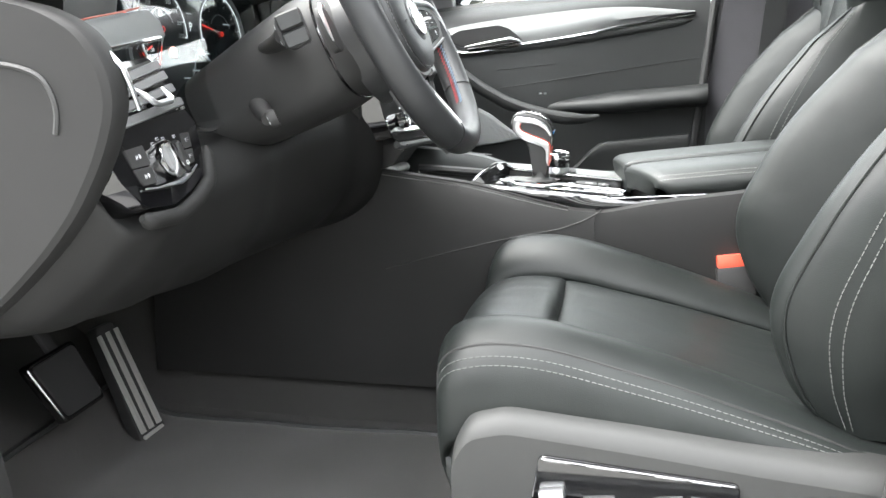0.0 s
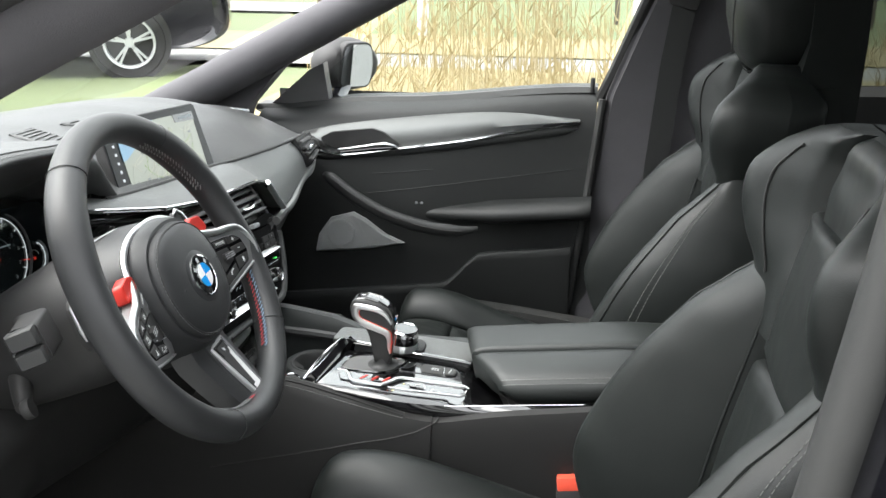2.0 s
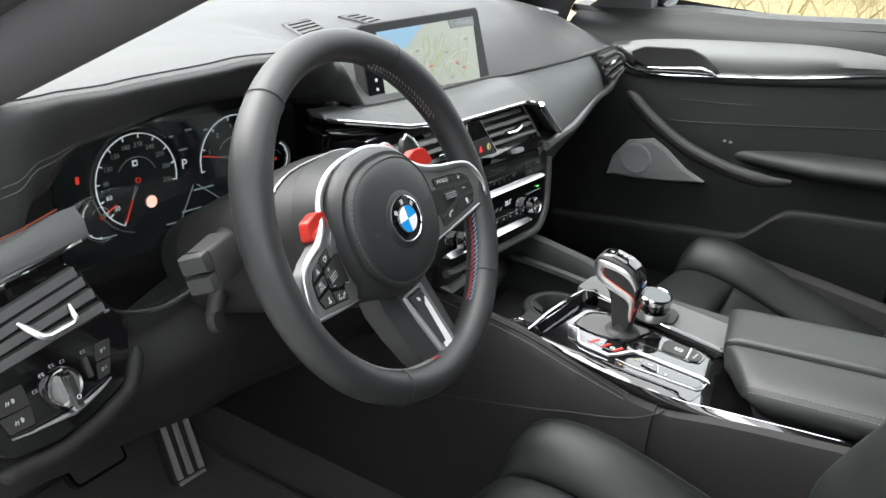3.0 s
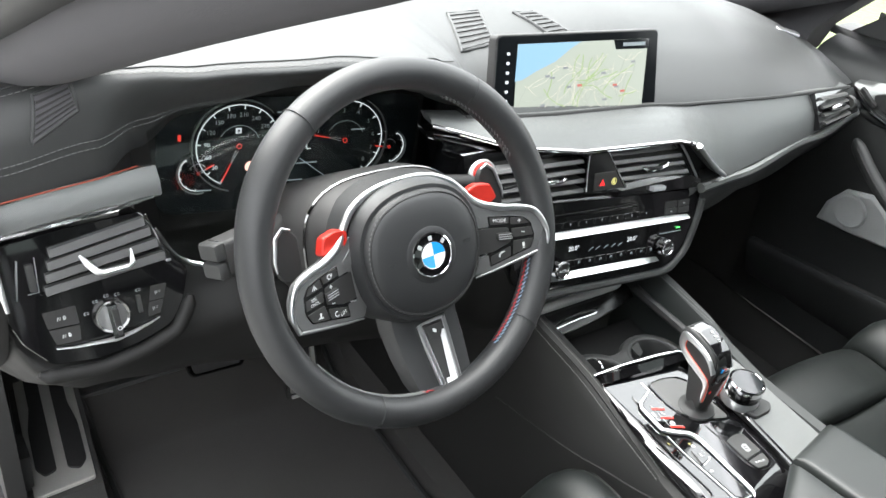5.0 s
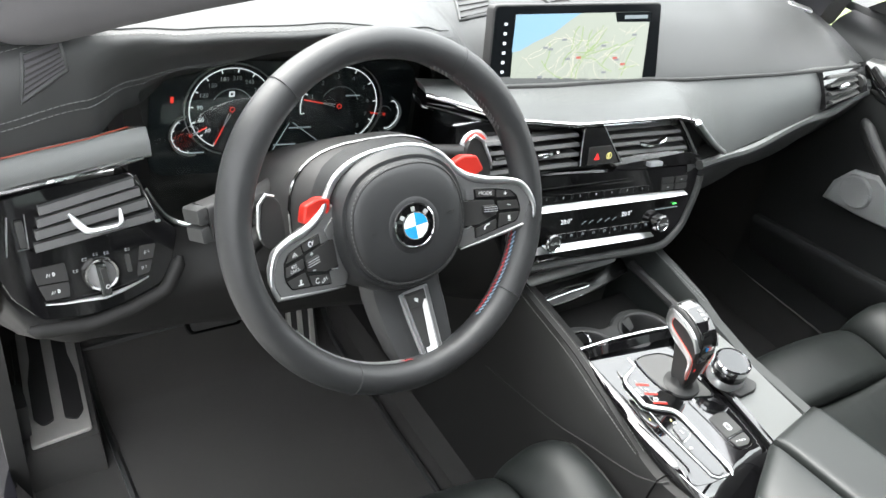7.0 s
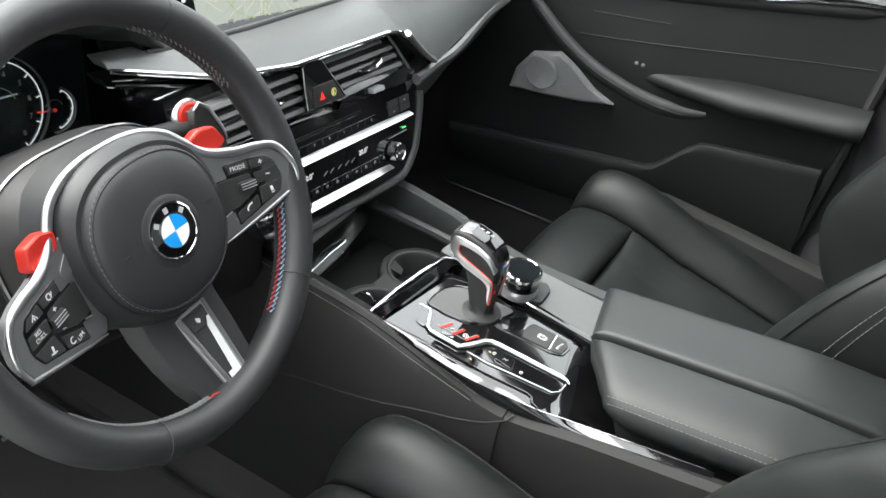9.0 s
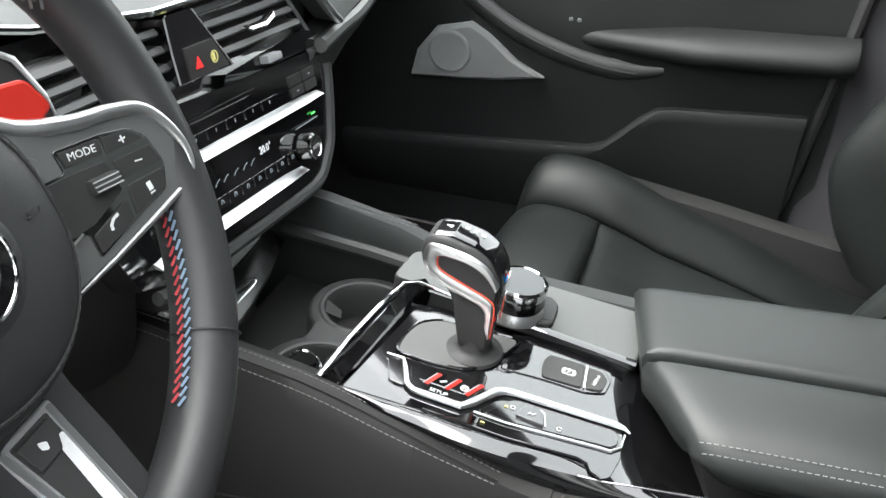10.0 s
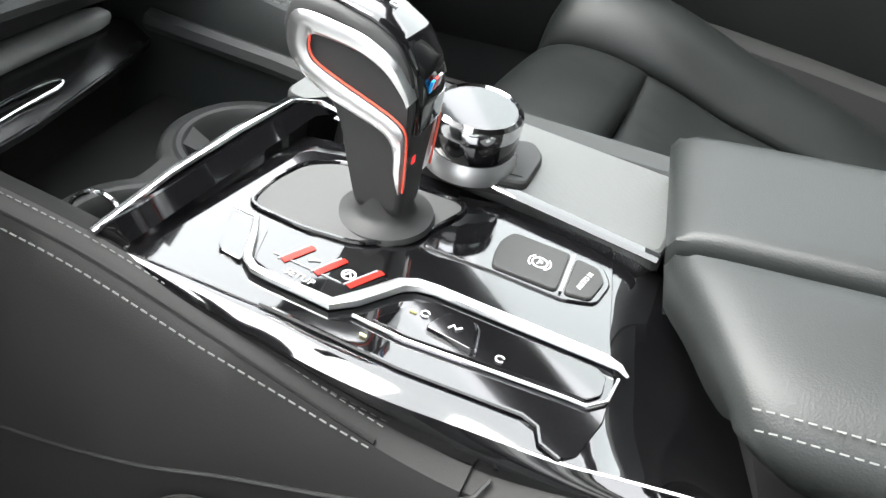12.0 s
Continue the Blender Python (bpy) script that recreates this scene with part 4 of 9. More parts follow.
def stack_plate(pts, off, depth, mat, parent, name, label="", bevel=0.0):
    m = stack_frame(0, 0.80, off, 0.0)
    inv = m.inverted()
    loc = [(inv @ stack(y, z, off))[:2] for y, z in pts]
    return part(name, prism(loc, m, depth, bevel), mat, parent, label)


VENT_SLAT = material("grey_vent_slat", (0.075, 0.075, 0.076), 0.45, 0, 0.2, 900, 0.1, 0.08, 20)
vents = part("centre_vent", loft([[stack(y, z, off) for y, z in [(-0.235, 0.912), (-0.06, 0.898), (0.128, 0.884), (0.150, 0.874), (0.205, 0.806), (0.190, 0.792), (-0.05, 0.812), (-0.235, 0.835)]] for off in (-0.07, -0.018)]), PIANO, dash, "gloss black centre vents with chrome tabs")
for ya, za, yb, zb in ((-0.215, 0.891, -0.052, 0.8790), (-0.215, 0.878, -0.050, 0.8655), (-0.215, 0.865, -0.050, 0.8520), (-0.215, 0.852, -0.051, 0.8385), (-0.006, 0.8795, 0.118, 0.8695), (0.002, 0.8665, 0.140, 0.8545), (0.012, 0.8540, 0.146, 0.8425), (0.021, 0.8405, 0.156, 0.8280)):
    a, b = stack(ya, za), stack(yb, zb)
    part("slat", loft([[p + Vector((-0.022, 0, -0.002)), p + Vector((0.000, 0, 0.0022)), p + Vector((0.0035, 0, -0.0012)), p + Vector((0.0025, 0, -0.0034)), p + Vector((-0.022, 0, -0.007))] for p in (a, b)]), VENT_SLAT, vents)
part("tab", sweep([stack(y, z, 0.004) for y, z in ((0.058, 0.8495), (0.066, 0.8465), (0.090, 0.8440), (0.104, 0.8470), (0.109, 0.8500))], [0.002, 0.0042, 0.0046, 0.0046, 0.002], 8, flat=0.8), CHROME, vents, "chrome vent tab")
part("tab", sweep([stack(y, 0.862, 0.005) for y in (-0.122, -0.112, -0.092, -0.086)], [0.002, 0.0046, 0.0046, 0.002], 8, flat=0.8), CHROME, vents, "chrome vent tab")
part("vent_rim", sweep([stack(y, z, -0.012) for y, z in ((0.120, 0.8820), (0.147, 0.8720), (0.168, 0.8450), (0.190, 0.8120), (0.196, 0.8020))], [0.001, 0.002, 0.002, 0.002, 0.001], 6), SATIN, vents)
stack_plate([(0.030, 0.8190), (0.172, 0.8160), (0.198, 0.8045), (0.186, 0.7950), (0.020, 0.8110)][::-1], -0.006, 0.015, PIANO, vents, "lower_blade", bevel=0.001)
part("thumb_wheel", rbox((0.026, 0.007, 0.010), stack_frame(0.098, 0.8115, -0.002), 0.002), DIM_MARK, vents)
pod = stack_plate(rounded([(-0.047, 0.8885), (-0.012, 0.8855), (0.004, 0.8600), (0.0235, 0.8285), (-0.051, 0.8360), (-0.050, 0.8600)][::-1], 0.003, 3), 0.008, 0.045, PIANO, vents, "hazard_pod", bevel=0.002)
for line in (((-0.047, 0.8865), (-0.050, 0.8600), (-0.051, 0.8370)), ((-0.011, 0.8840), (0.004, 0.8600), (0.023, 0.8295))):
    part("pod_edge", sweep([stack(y, z, 0.0075) for y, z in line], 0.0008, 6), SATIN, pod)
stack_plate(rounded([(-0.0375, 0.8605), (0.0025, 0.8570), (0.0165, 0.8315), (-0.0390, 0.8360)][::-1], 0.002, 3), 0.0095, 0.003, MATT_BLACK, pod, "switch_panel", bevel=0.0008)
part("warning_triangle", prism([(-0.0046, -0.0040), (0.0046, -0.0040), (0, 0.0050)], stack_frame(-0.0240, 0.8455, 0.0105), 0.001), RED_GLOW, pod)
part("lock_symbol", line_on(stack_frame(-0.0030, 0.8440, 0.0105), arc2(0, 0, 0.0045, 0, 360, 20), 0.0011, 0.0004), AMBER_GLOW, pod)
part("lock_symbol", prism([(-0.0014, -0.003), (0.0014, -0.003), (0.0014, 0.003), (-0.0014, 0.003)], stack_frame(-0.0030, 0.8440, 0.0105), 0.001), AMBER_GLOW, pod)

unit = stack_plate([(-0.17, 0.835), (0.06, 0.807), (0.198, 0.792), (0.194, 0.765), (0.186, 0.742), (0.168, 0.706), (0.140, 0.684), (0.120, 0.681), (-0.12, 0.704), (-0.15, 0.715), (-0.165, 0.75)], -0.006, 0.09, PIANO, dash, "control_unit", "gloss black audio and climate panel", bevel=0.002)
edge = [stack(y, z, -0.006) for y, z in rounded([(0.204, 0.798), (0.199, 0.762), (0.190, 0.738), (0.172, 0.700), (0.142, 0.677), (0.120, 0.674), (-0.125, 0.697), (-0.16, 0.71)], 0.012)[5:-5]]
part("frame", sweep(edge, 0.006, 8), LEATHER_DASH, unit)


def on_stack(y, z0, off=-0.005):
    """The panel's rows follow one slope: z0 is the height at y = 0."""
    return stack_frame(y, z0 - 0.098 * y, off, -0.098)


def bar(y0, y1, z0, h, mat, parent, name):
    """A flat metal strip whose broad face looks up and back."""
    rings = []
    for y, k in ((y0, 0.6), (y0 + 0.012, 1.0), ((y0 + y1) / 2, 1.0), (y1 - 0.03, 0.9), (y1, 0.35)):
        c = stack(y, z0 - 0.098 * y, -0.006)
        rings.append([c + Vector((-0.002, 0, h * 0.55 * k)), c + Vector((0.001, 0, h * 0.5 * k)), c + Vector((0.0085, 0, -h * 0.30 * k)), c + Vector((0.0075, 0, -h * 0.5 * k)), c + Vector((-0.002, 0, -h * 0.5 * k))])
    return part(name, loft(rings), mat, parent)


bar(-0.15, 0.170, 0.7715, 0.0068, SATIN, unit, "chrome_bar")
bar(-0.128, 0.108, 0.7115, 0.0068, SATIN, unit, "chrome_bar")
part("disc_slot", line_on(on_stack(0, 0.7960), [(-0.13, 0), (0.105, 0)], 0.0022, 0.0005), DARK_CHROME, unit)
part("disc_slot", line_on(on_stack(0, 0.8010), [(-0.13, 0), (0.105, 0)], 0.0010, 0.0005), MATT_BLACK, unit)
for k in range(8):
    y = -0.125 + 0.0295 * k
    part("preset_button", prism(rounded([(-0.0138, -0.0042), (0.0138, -0.0042), (0.0138, 0.0042), (-0.0138, 0.0042)], 0.001, 2), on_stack(y, 0.7835, -0.005), 0.003, 0.0008), PIANO, unit)
    part("digit_mark", prism([(-0.0007, -0.0016), (0.0007, -0.0016), (0.0007, 0.0016), (-0.0007, 0.0016)], on_stack(y, 0.7840, -0.0049), 0.0004), DIM_MARK, unit)
for k in range(2):
    for j in range(2):
        b = part("media_button", prism(rounded([(-0.0125, -0.0048), (0.0125, -0.0048), (0.0125, 0.0048), (-0.0125, 0.0048)], 0.001, 2), on_stack(0.1325 + 0.027 * k, 0.7920 - 0.0105 * j, -0.004), 0.003, 0.0008), MATT_BLACK, unit)
        if j != k:
            part("symbol", line_on(on_stack(0.1325 + 0.027 * k, 0.7920 - 0.0105 * j, -0.0039), [(-0.002, 0), (0.002, 0)], 0.0016, 0.0003), DIM_MARK, b)
for y in (-0.0575, 0.056):
    lettering("20.0°", on_stack(y, 0.7475, -0.0058), 0.0098, LIT, unit)
for y in (-0.025, -0.012, 0.004, 0.019, 0.032):
    part("symbol", line_on(on_stack(y, 0.7435, -0.0058), [(-0.0042, -0.003), (0.0, 0.0), (0.0042, 0.0014)], 0.0007, 0.0005), LIT_DIM, unit)
for k in range(9):
    y = -0.068 + 0.0205 * k
    part("climate_button", prism(rounded([(-0.0095, -0.005), (0.0095, -0.005), (0.0095, 0.005), (-0.0095, 0.005)], 0.001, 2), on_stack(y, 0.7260, -0.0052), 0.003, 0.0008), PIANO, unit)
    part("symbol", line_on(on_stack(y, 0.7265, -0.0051), [(-0.0018, -0.0020), (-0.001, 0.0018), (0.0012, 0.0012), (0.0018, -0.0018)], 0.0008, 0.0004), LIT_DIM, unit)
for y, z in ((0.1165, 0.7295), (-0.0900, 0.7240)):
    knob = part("temperature_knob", lathe([(0.0135, -0.004), (0.0135, 0.008), (0.0115, 0.0100)], on_stack(y, z, 0.0), 32), DARK_CHROME, unit, "ribbed dark chrome climate knob")
    part("ring", lathe([(0.0118, 0.009), (0.0116, 0.0112), (0.0096, 0.0112), (0.0090, 0.010)], on_stack(y, z, 0.0), 32), CHROME, knob)
    part("cap", lathe([(0.0090, 0.0085), (0.0088, 0.0102)], on_stack(y, z, 0.0), 28), MATT_BLACK, knob)
    lettering("AUTO", on_stack(y, z, 0.0) @ pose(0, 0, 0.0104), 0.0052, MARK, knob, depth=0.0001)
part("green_light", rbox((0.0075, 0.0016, 0.001), on_stack(0.150, 0.7545, -0.004), 0), GREEN_GLOW, unit)
part("symbol_row", line_on(on_stack(0.138, 0.7490, -0.0045), [(-0.028, 0), (0.020, 0)], 0.0010, 0.0005), LIT_DIM, unit)

# stowage under the stack: ribbed roll, gloss lid with a thin chrome edge and pull
ROLL = spline([(-0.114, -0.102, 0.650), (-0.118, -0.06, 0.646), (-0.128, 0.03, 0.636), (-0.142, 0.10, 0.622)], 6)
part("stowage_back", loft([[(x + dx, y, z + dz) for dx, dz in ((0.03, 0.045), (0.004, 0.012), (-0.02, 0.0), (-0.05, 0.02), (-0.03, 0.06))] for x, y, z in [p[:] for p in ROLL]]), MATT_BLACK, dash)
cub = part("stowage_lid", loft([[(xr - 0.004, y, zr - 0.006), (xr * 0.6 + xe * 0.4, y, zr * 0.6 + ze * 0.4 + 0.001), (xe - 0.004, y, ze + 0.003), (xe, y, ze), (xe - 0.003, y, ze - 0.006), (xr - 0.01, y, zr - 0.03)] for y, xr, zr, xe, ze in ((-0.102, -0.115, 0.649, -0.073, 0.6275), (-0.09, -0.116, 0.648, -0.073, 0.627), (-0.03, -0.121, 0.643, -0.079, 0.622), (0.03, -0.128, 0.636, -0.092, 0.616), (0.08, -0.137, 0.626, -0.107, 0.608), (0.117, -0.146, 0.618, -0.120, 0.602))]), DARK_GLOSS, dash, "gloss black stowage lid")
part("ribbed_roll", sweep(ROLL, [0.010] * (len(ROLL) - 3) + [0.0095, 0.008, 0.004], 12, flat=0.8), ROLL_METAL, cub, "ribbed metal roll")
part("chrome_edge", sweep(spline([(-0.0725, -0.10, 0.629), (-0.073, -0.09, 0.6285), (-0.079, -0.03, 0.6235), (-0.092, 0.03, 0.6175), (-0.107, 0.08, 0.6095), (-0.120, 0.117, 0.603)], 5), 0.0010, 6), CHROME, cub)
part("chrome_pull", sweep(spline([(-0.082, -0.09, 0.6365), (-0.094, -0.038, 0.6345), (-0.0945, 0.0, 0.6315), (-0.0905, 0.003, 0.6285), (-0.088, -0.035, 0.630), (-0.080, -0.09, 0.634)], 5), 0.0013, 8, flat=0.7), CHROME, cub, "thin chrome pull")

# ---- centre screen ----
screen = thing("centre_screen", (-0.23, 0, 0.9), "tablet-like navigation screen showing a road map", "screen")
SCREEN_GLASS = material("coated_screen_glass", (0.006, 0.007, 0.008), 0.12, spec=0.12)
SC = frame_at((-0.222, -0.003, 0.956), (0.06, 1, -0.055), (-0.33, -0.01, 1))
part("body", prism(rounded([(-0.15, -0.067), (0.148, -0.067), (0.145, 0.062), (-0.142, 0.062)], 0.008, 5), SC, 0.016, 0.003), MATT_BLACK, screen)
part("bezel", prism(rounded([(-0.147, -0.064), (0.145, -0.064), (0.142, 0.0595), (-0.139, 0.0595)], 0.006, 5), SC @ pose(0, 0, 0.001), 0.003, 0.0006), SCREEN_GLASS, screen, "black glass bezel")
def lit_map(name, color):
    m = material("map_" + name, (0.02, 0.02, 0.02), 0.4)
    b = m.node_tree.nodes["Principled BSDF"]
    b.inputs["Emission Color"].default_value = (*color, 1)
    b.inputs["Emission Strength"].default_value = 0.17
    return m


MAP_BG = lit_map("land", (0.57, 0.63, 0.54))
for nm, col in (("sea", (0.36, 0.66, 0.92)), ("green_road", (0.42, 0.58, 0.25)), ("pale_road", (0.80, 0.80, 0.66)), ("label", (0.3, 0.33, 0.36)), ("red_label", (0.7, 0.15, 0.12)), ("grey_road", (0.52, 0.56, 0.5))):
    lit_map(nm, col)
mm = bpy.data.materials
mh0, mh1 = -0.052, 0.046
land = part("map", prism([(-0.113, mh0), (0.117, mh0), (0.122, mh1 - 0.012), (0.124, mh1 + 0.003), (-0.108, mh1 + 0.003)], SC @ pose(0, 0, 0.0022), 0.001), MAP_BG, screen, "lit map of roads")
part("sea", prism([(-0.1125, 0.0), (-0.1, 0.002), (-0.078, 0.012), (-0.045, 0.024), (-0.02, 0.04), (-0.002, mh1 + 0.003), (-0.108, mh1 + 0.003)], SC @ pose(0, 0, 0.0027), 0.0004), mm["map_sea"], land)
rng = random.Random(4)
for k in range(100):
    if k < 44:
        a = rng.uniform(0, 6.28)
        x, y = rng.gauss(0.0, 0.012), rng.gauss(-0.004, 0.01)
    else:
        x, y, a = rng.uniform(-0.1, 0.11), rng.uniform(-0.048, 0.03), rng.uniform(0, 6.28)
    pts = []
    for s in range(rng.randint(5, 11)):
        if not (-0.108 < x < 0.114 and mh0 + 0.003 < y < mh1 - 0.013) or y > 0.0 + 0.38 * (x + 0.098):
            break
        pts.append((x, y))
        a += rng.uniform(-0.45, 0.45)
        x, y = x + 0.0085 * math.cos(a), y + 0.0085 * math.sin(a)
    if len(pts) > 2:
        kind = "green_road" if k % 5 == 0 else ("pale_road" if k % 5 in (1, 2) else "grey_road")
        part("road_line", line_on(SC @ pose(0, 0, 0.0027), pts, 0.0014 if kind == "green_road" else 0.0008, 0.0003), mm["map_" + kind], land)
for k in range(14):
    x, y = rng.uniform(-0.09, 0.1), rng.uniform(-0.046, 0.02)
    if y < 0.38 * (x + 0.09):
        part("place_label", prism([(-0.004, -0.0016), (0.004, -0.0016), (0.004, 0.0016), (-0.004, 0.0016)], SC @ pose(x, y, 0.0034), 0.0004), mm["map_red_label" if k % 6 == 0 else "map_label"], land)
part("status_bar", prism([(0.062, mh1 - 0.01), (0.124, mh1 - 0.011), (0.124, mh1 + 0.003), (0.058, mh1 + 0.003)], SC @ pose(0, 0, 0.003), 0.0005), DISPLAY, land)
part("status_text", prism([(0.075, mh1 - 0.006), (0.117, mh1 - 0.006), (0.117, mh1 - 0.001), (0.075, mh1 - 0.001)], SC @ pose(0, 0, 0.0033), 0.0002), LIT_DIM, land)
part("scale_box", prism([(-0.113, mh0), (-0.066, mh0), (-0.066, mh0 + 0.013), (-0.113, mh0 + 0.013)], SC @ pose(0, 0, 0.003), 0.0005), DISPLAY, land)
lettering("20 km", SC @ pose(-0.087, mh0 + 0.007, 0.0033), 0.008, LIT, land, depth=0.0001)
for k in range(7):
    part("menu_icon", prism(rounded([(-0.0024, -0.002), (0.0024, -0.002), (0.0024, 0.002), (-0.0024, 0.002)], 0.001, 2), SC @ pose(-0.1265 + 0.0006 * k, mh0 + 0.014 + 0.0125 * k, 0.0016), 0.0005), LIT, screen)
part("foot", loft([[SC @ Vector((x, y, z)) for x, y, z in ((-0.12, -0.06, -0.012), (0.12, -0.06, -0.012), (0.12, -0.02, -0.04), (-0.12, -0.02, -0.04))], [SC @ Vector((x, y, z)) for x, y, z in ((-0.14, -0.085, -0.02), (0.14, -0.085, -0.02), (0.14, -0.085, -0.07), (-0.14, -0.085, -0.07))]]), SOFT, screen)

# ---- instrument cluster ----
clus = part("instrument_housing", loft([[(x0, -0.60, z0), (x0, -0.60, z1), (x1, -0.20, z2), (x1, -0.20, z3)] for x0, z0, z1, x1, z2, z3 in ((-0.335, 0.775, 0.965, -0.305, 0.95, 0.765), (-0.42, 0.775, 0.965, -0.40, 0.95, 0.765))]), MATT_BLACK, dash, "digital instrument cluster under the hood")
CL = frame_at((-0.298, -0.405, 0.872), (0.09, 1, -0.075), (-0.12, 0, 1))
part("display_glass", prism(rounded([(-0.175, -0.07), (0.175, -0.07), (0.18, 0.075), (-0.17, 0.08)], 0.03, 6), CL, 0.006), DISPLAY, clus, "dark instrument glass")


def dial(cx, cy, r, a0, a1, ticks, marks, needle, o0, o1, name="dial"):
    d = part(name, line_on(CL @ pose(0, 0, 0.0008), arc2(cx, cy, r, a0, a1, 40), 0.0011, 0.001), LIT, clus, "lit white dial ring")
    part("outer_ring", line_on(CL @ pose(0, 0, 0.0005), arc2(cx, cy, r * 1.12, o0, o1, 40), 0.0011, 0.004), SPOKE, d)
    for k in range(ticks):
        a = radians(a0 + (a1 - a0) * k / (ticks - 1))
        c, s = math.cos(a), math.sin(a)
        part("tick", line_on(CL @ pose(0, 0, 0.001), [(cx + c * r * 0.99, cy + s * r * 0.99), (cx + c * r * 0.90, cy + s * r * 0.90)], 0.0013, 0.0006), LIT, d)
    for text, a in marks:
        c, s = math.cos(radians(a)), math.sin(radians(a))
        lettering(text, CL @ pose(cx + c * r * 0.76, cy + s * r * 0.76, 0.0014), 0.0078, LIT if text in ("30", "60") else DIM_MARK, d, depth=0.0001)
    c, s = math.cos(radians(needle)), math.sin(radians(needle))
    part("needle", line_on(CL @ pose(0, 0, 0.002), [(cx + c * r * 0.45, cy + s * r * 0.45), (cx + c * r * 0.95, cy + s * r * 0.95)], 0.0013, 0.001), LIT_RED, d, "red needle")
    for w in (-0.0016, 0.0016):
        part("needle_shaft", line_on(CL @ pose(0, 0, 0.0018), [(cx + c * r * 0.12 - s * w, cy + s * r * 0.12 + c * w), (cx + c * r * 0.52, cy + s * r * 0.52)], 0.0007, 0.0008), DIM_MARK, d)
    part("needle_hub", line_on(CL @ pose(0, 0, 0.0019), arc2(cx, cy, min(0.0030, r * 0.07), 0, 360, 16), 0.0008, 0.0008), LIT_RED, d)
    part("inner_ring", line_on(CL @ pose(0, 0, 0.0008), arc2(cx, cy, r * 0.5, 150, 20, 20), 0.0008, 0.0005), DIM_MARK, d)
    return d


speeds = [(str(30 * k), 245 - 23.2 * k) for k in range(1, 12)]
dial(-0.071, 0.0165, 0.0535, 245, -10, 12, speeds, 245, 45, 258)
dial(0.072, 0.0160, 0.0535, 190, -55, 9, [("8", -45), ("7", -18), ("6", 9), ("5", 37), ("4", 66), ("3", 96), ("2", 128), ("1", 160)], 168, 62, -70)
dial(-0.122, -0.016, 0.0235, 130, 262, 5, [], 28, 105, 285, "fuel_dial")
dial(0.138, 0.0025, 0.0220, 60, -80, 5, [], 172, 62, -100, "oil_dial")
part("digital_speed", prism([(-0.0035, -0.0035), (0.0035, -0.0035), (0.0035, 0.0035), (-0.0035, 0.0035)], CL @ pose(-0.072, 0.0365, 0.0012), 0.0006), LIT, clus)
part("digital_speed", prism([(-0.0016, -0.0016), (0.0016, -0.0016), (0.0016, 0.0016), (-0.0016, 0.0016)], CL @ pose(-0.072, 0.0365, 0.0017), 0.0006), DISPLAY, clus)
part("speed_limit", lathe([(0.0072, 0), (0.0072, 0.001)], CL @ pose(-0.0555, -0.012, 0.001), 20), material("lit_pale_red", (0.9, 0.45, 0.38), 0.5, emit=0.35), clus)
lettering("P", CL @ pose(-0.005, 0.022, 0.0012), 0.017, LIT, clus, depth=0.0001)
for x, y, w in ((-0.005, 0.04, 0.012), (-0.02, 0.058, 0.006), (0.005, 0.062, 0.01), (0.03, 0.058, 0.006), (0.02, -0.012, 0.03), (0.06, -0.032, 0.022), (0.09, 0.03, 0.02), (-0.115, -0.04, 0.02), (-0.03, -0.045, 0.016), (0.0, -0.035, 0.03)):
    part("readout", prism([(-w / 2, -0.0009), (w / 2, -0.0009), (w / 2, 0.0009), (-w / 2, 0.0009)], CL @ pose(x, y, 0.0011), 0.0005), LIT_DIM, clus)
part("red_light", prism([(-0.002, -0.004), (0.002, -0.004), (0.002, 0.004), (-0.002, 0.004)], CL @ pose(-0.145, 0.031, 0.0011), 0.0005), LIT_RED, clus)
part("lane", line_on(CL @ pose(0, 0, 0.001), [(-0.02, -0.05), (0.005, -0.005)], 0.0012, 0.0004), LIT_DIM, clus)
part("lane", line_on(CL @ pose(0, 0, 0.001), [(0.05, -0.035), (0.01, -0.005)], 0.0012, 0.0004), LIT_DIM, clus)
pane = part("cover_glass", loft([[(-0.235, -0.595, 0.785), (-0.235, -0.21, 0.772), (-0.238, -0.21, 0.772), (-0.238, -0.595, 0.785)], [(-0.302, -0.59, 0.963), (-0.302, -0.215, 0.950), (-0.305, -0.215, 0.950), (-0.305, -0.59, 0.963)]]), GLASS, clus, "slanted clear cover glass")
pane.visible_shadow = False
# chrome edged lower rim of the cluster
part("lower_rim", sweep(spline([(-0.262, -0.60, 0.83), (-0.245, -0.575, 0.79), (-0.235, -0.52, 0.772), (-0.235, -0.46, 0.775)], 6), 0.004, 8), CHROME, clus)
part("side_cheek", loft([[(-0.30, -0.205, 0.95), (-0.22, -0.20, 0.935), (-0.19, -0.2, 0.86), (-0.19, -0.2, 0.75), (-0.35, -0.21, 0.75)], [(-0.30, -0.16, 0.94), (-0.21, -0.165, 0.925), (-0.16, -0.17, 0.86), (-0.15, -0.17, 0.75), (-0.35, -0.17, 0.75)]]), PIANO, clus)

# ---- driver's outer vent and light switch panel ----
def left(y, z, off=0.0):
    return Vector((-0.22 - (z - 0.80) * 0.35 + off, y, z + off * 0.35))


def left_plate(pts, off, depth, mat, parent, name, label="", bevel=0.0):
    m = frame_at(left(-0.68, 0.80, off), (0, 1, 0), (-0.35, 0, 1))
    inv = m.inverted()
    return part(name, prism([(inv @ left(y, z, off))[:2] for y, z in pts], m, depth, bevel), mat, parent, label)


def left_frame(y, z, off=0.0, slope=0.03):
    return frame_at(left(y, z, off), (0, 1, slope), (-0.35, 0, 1))


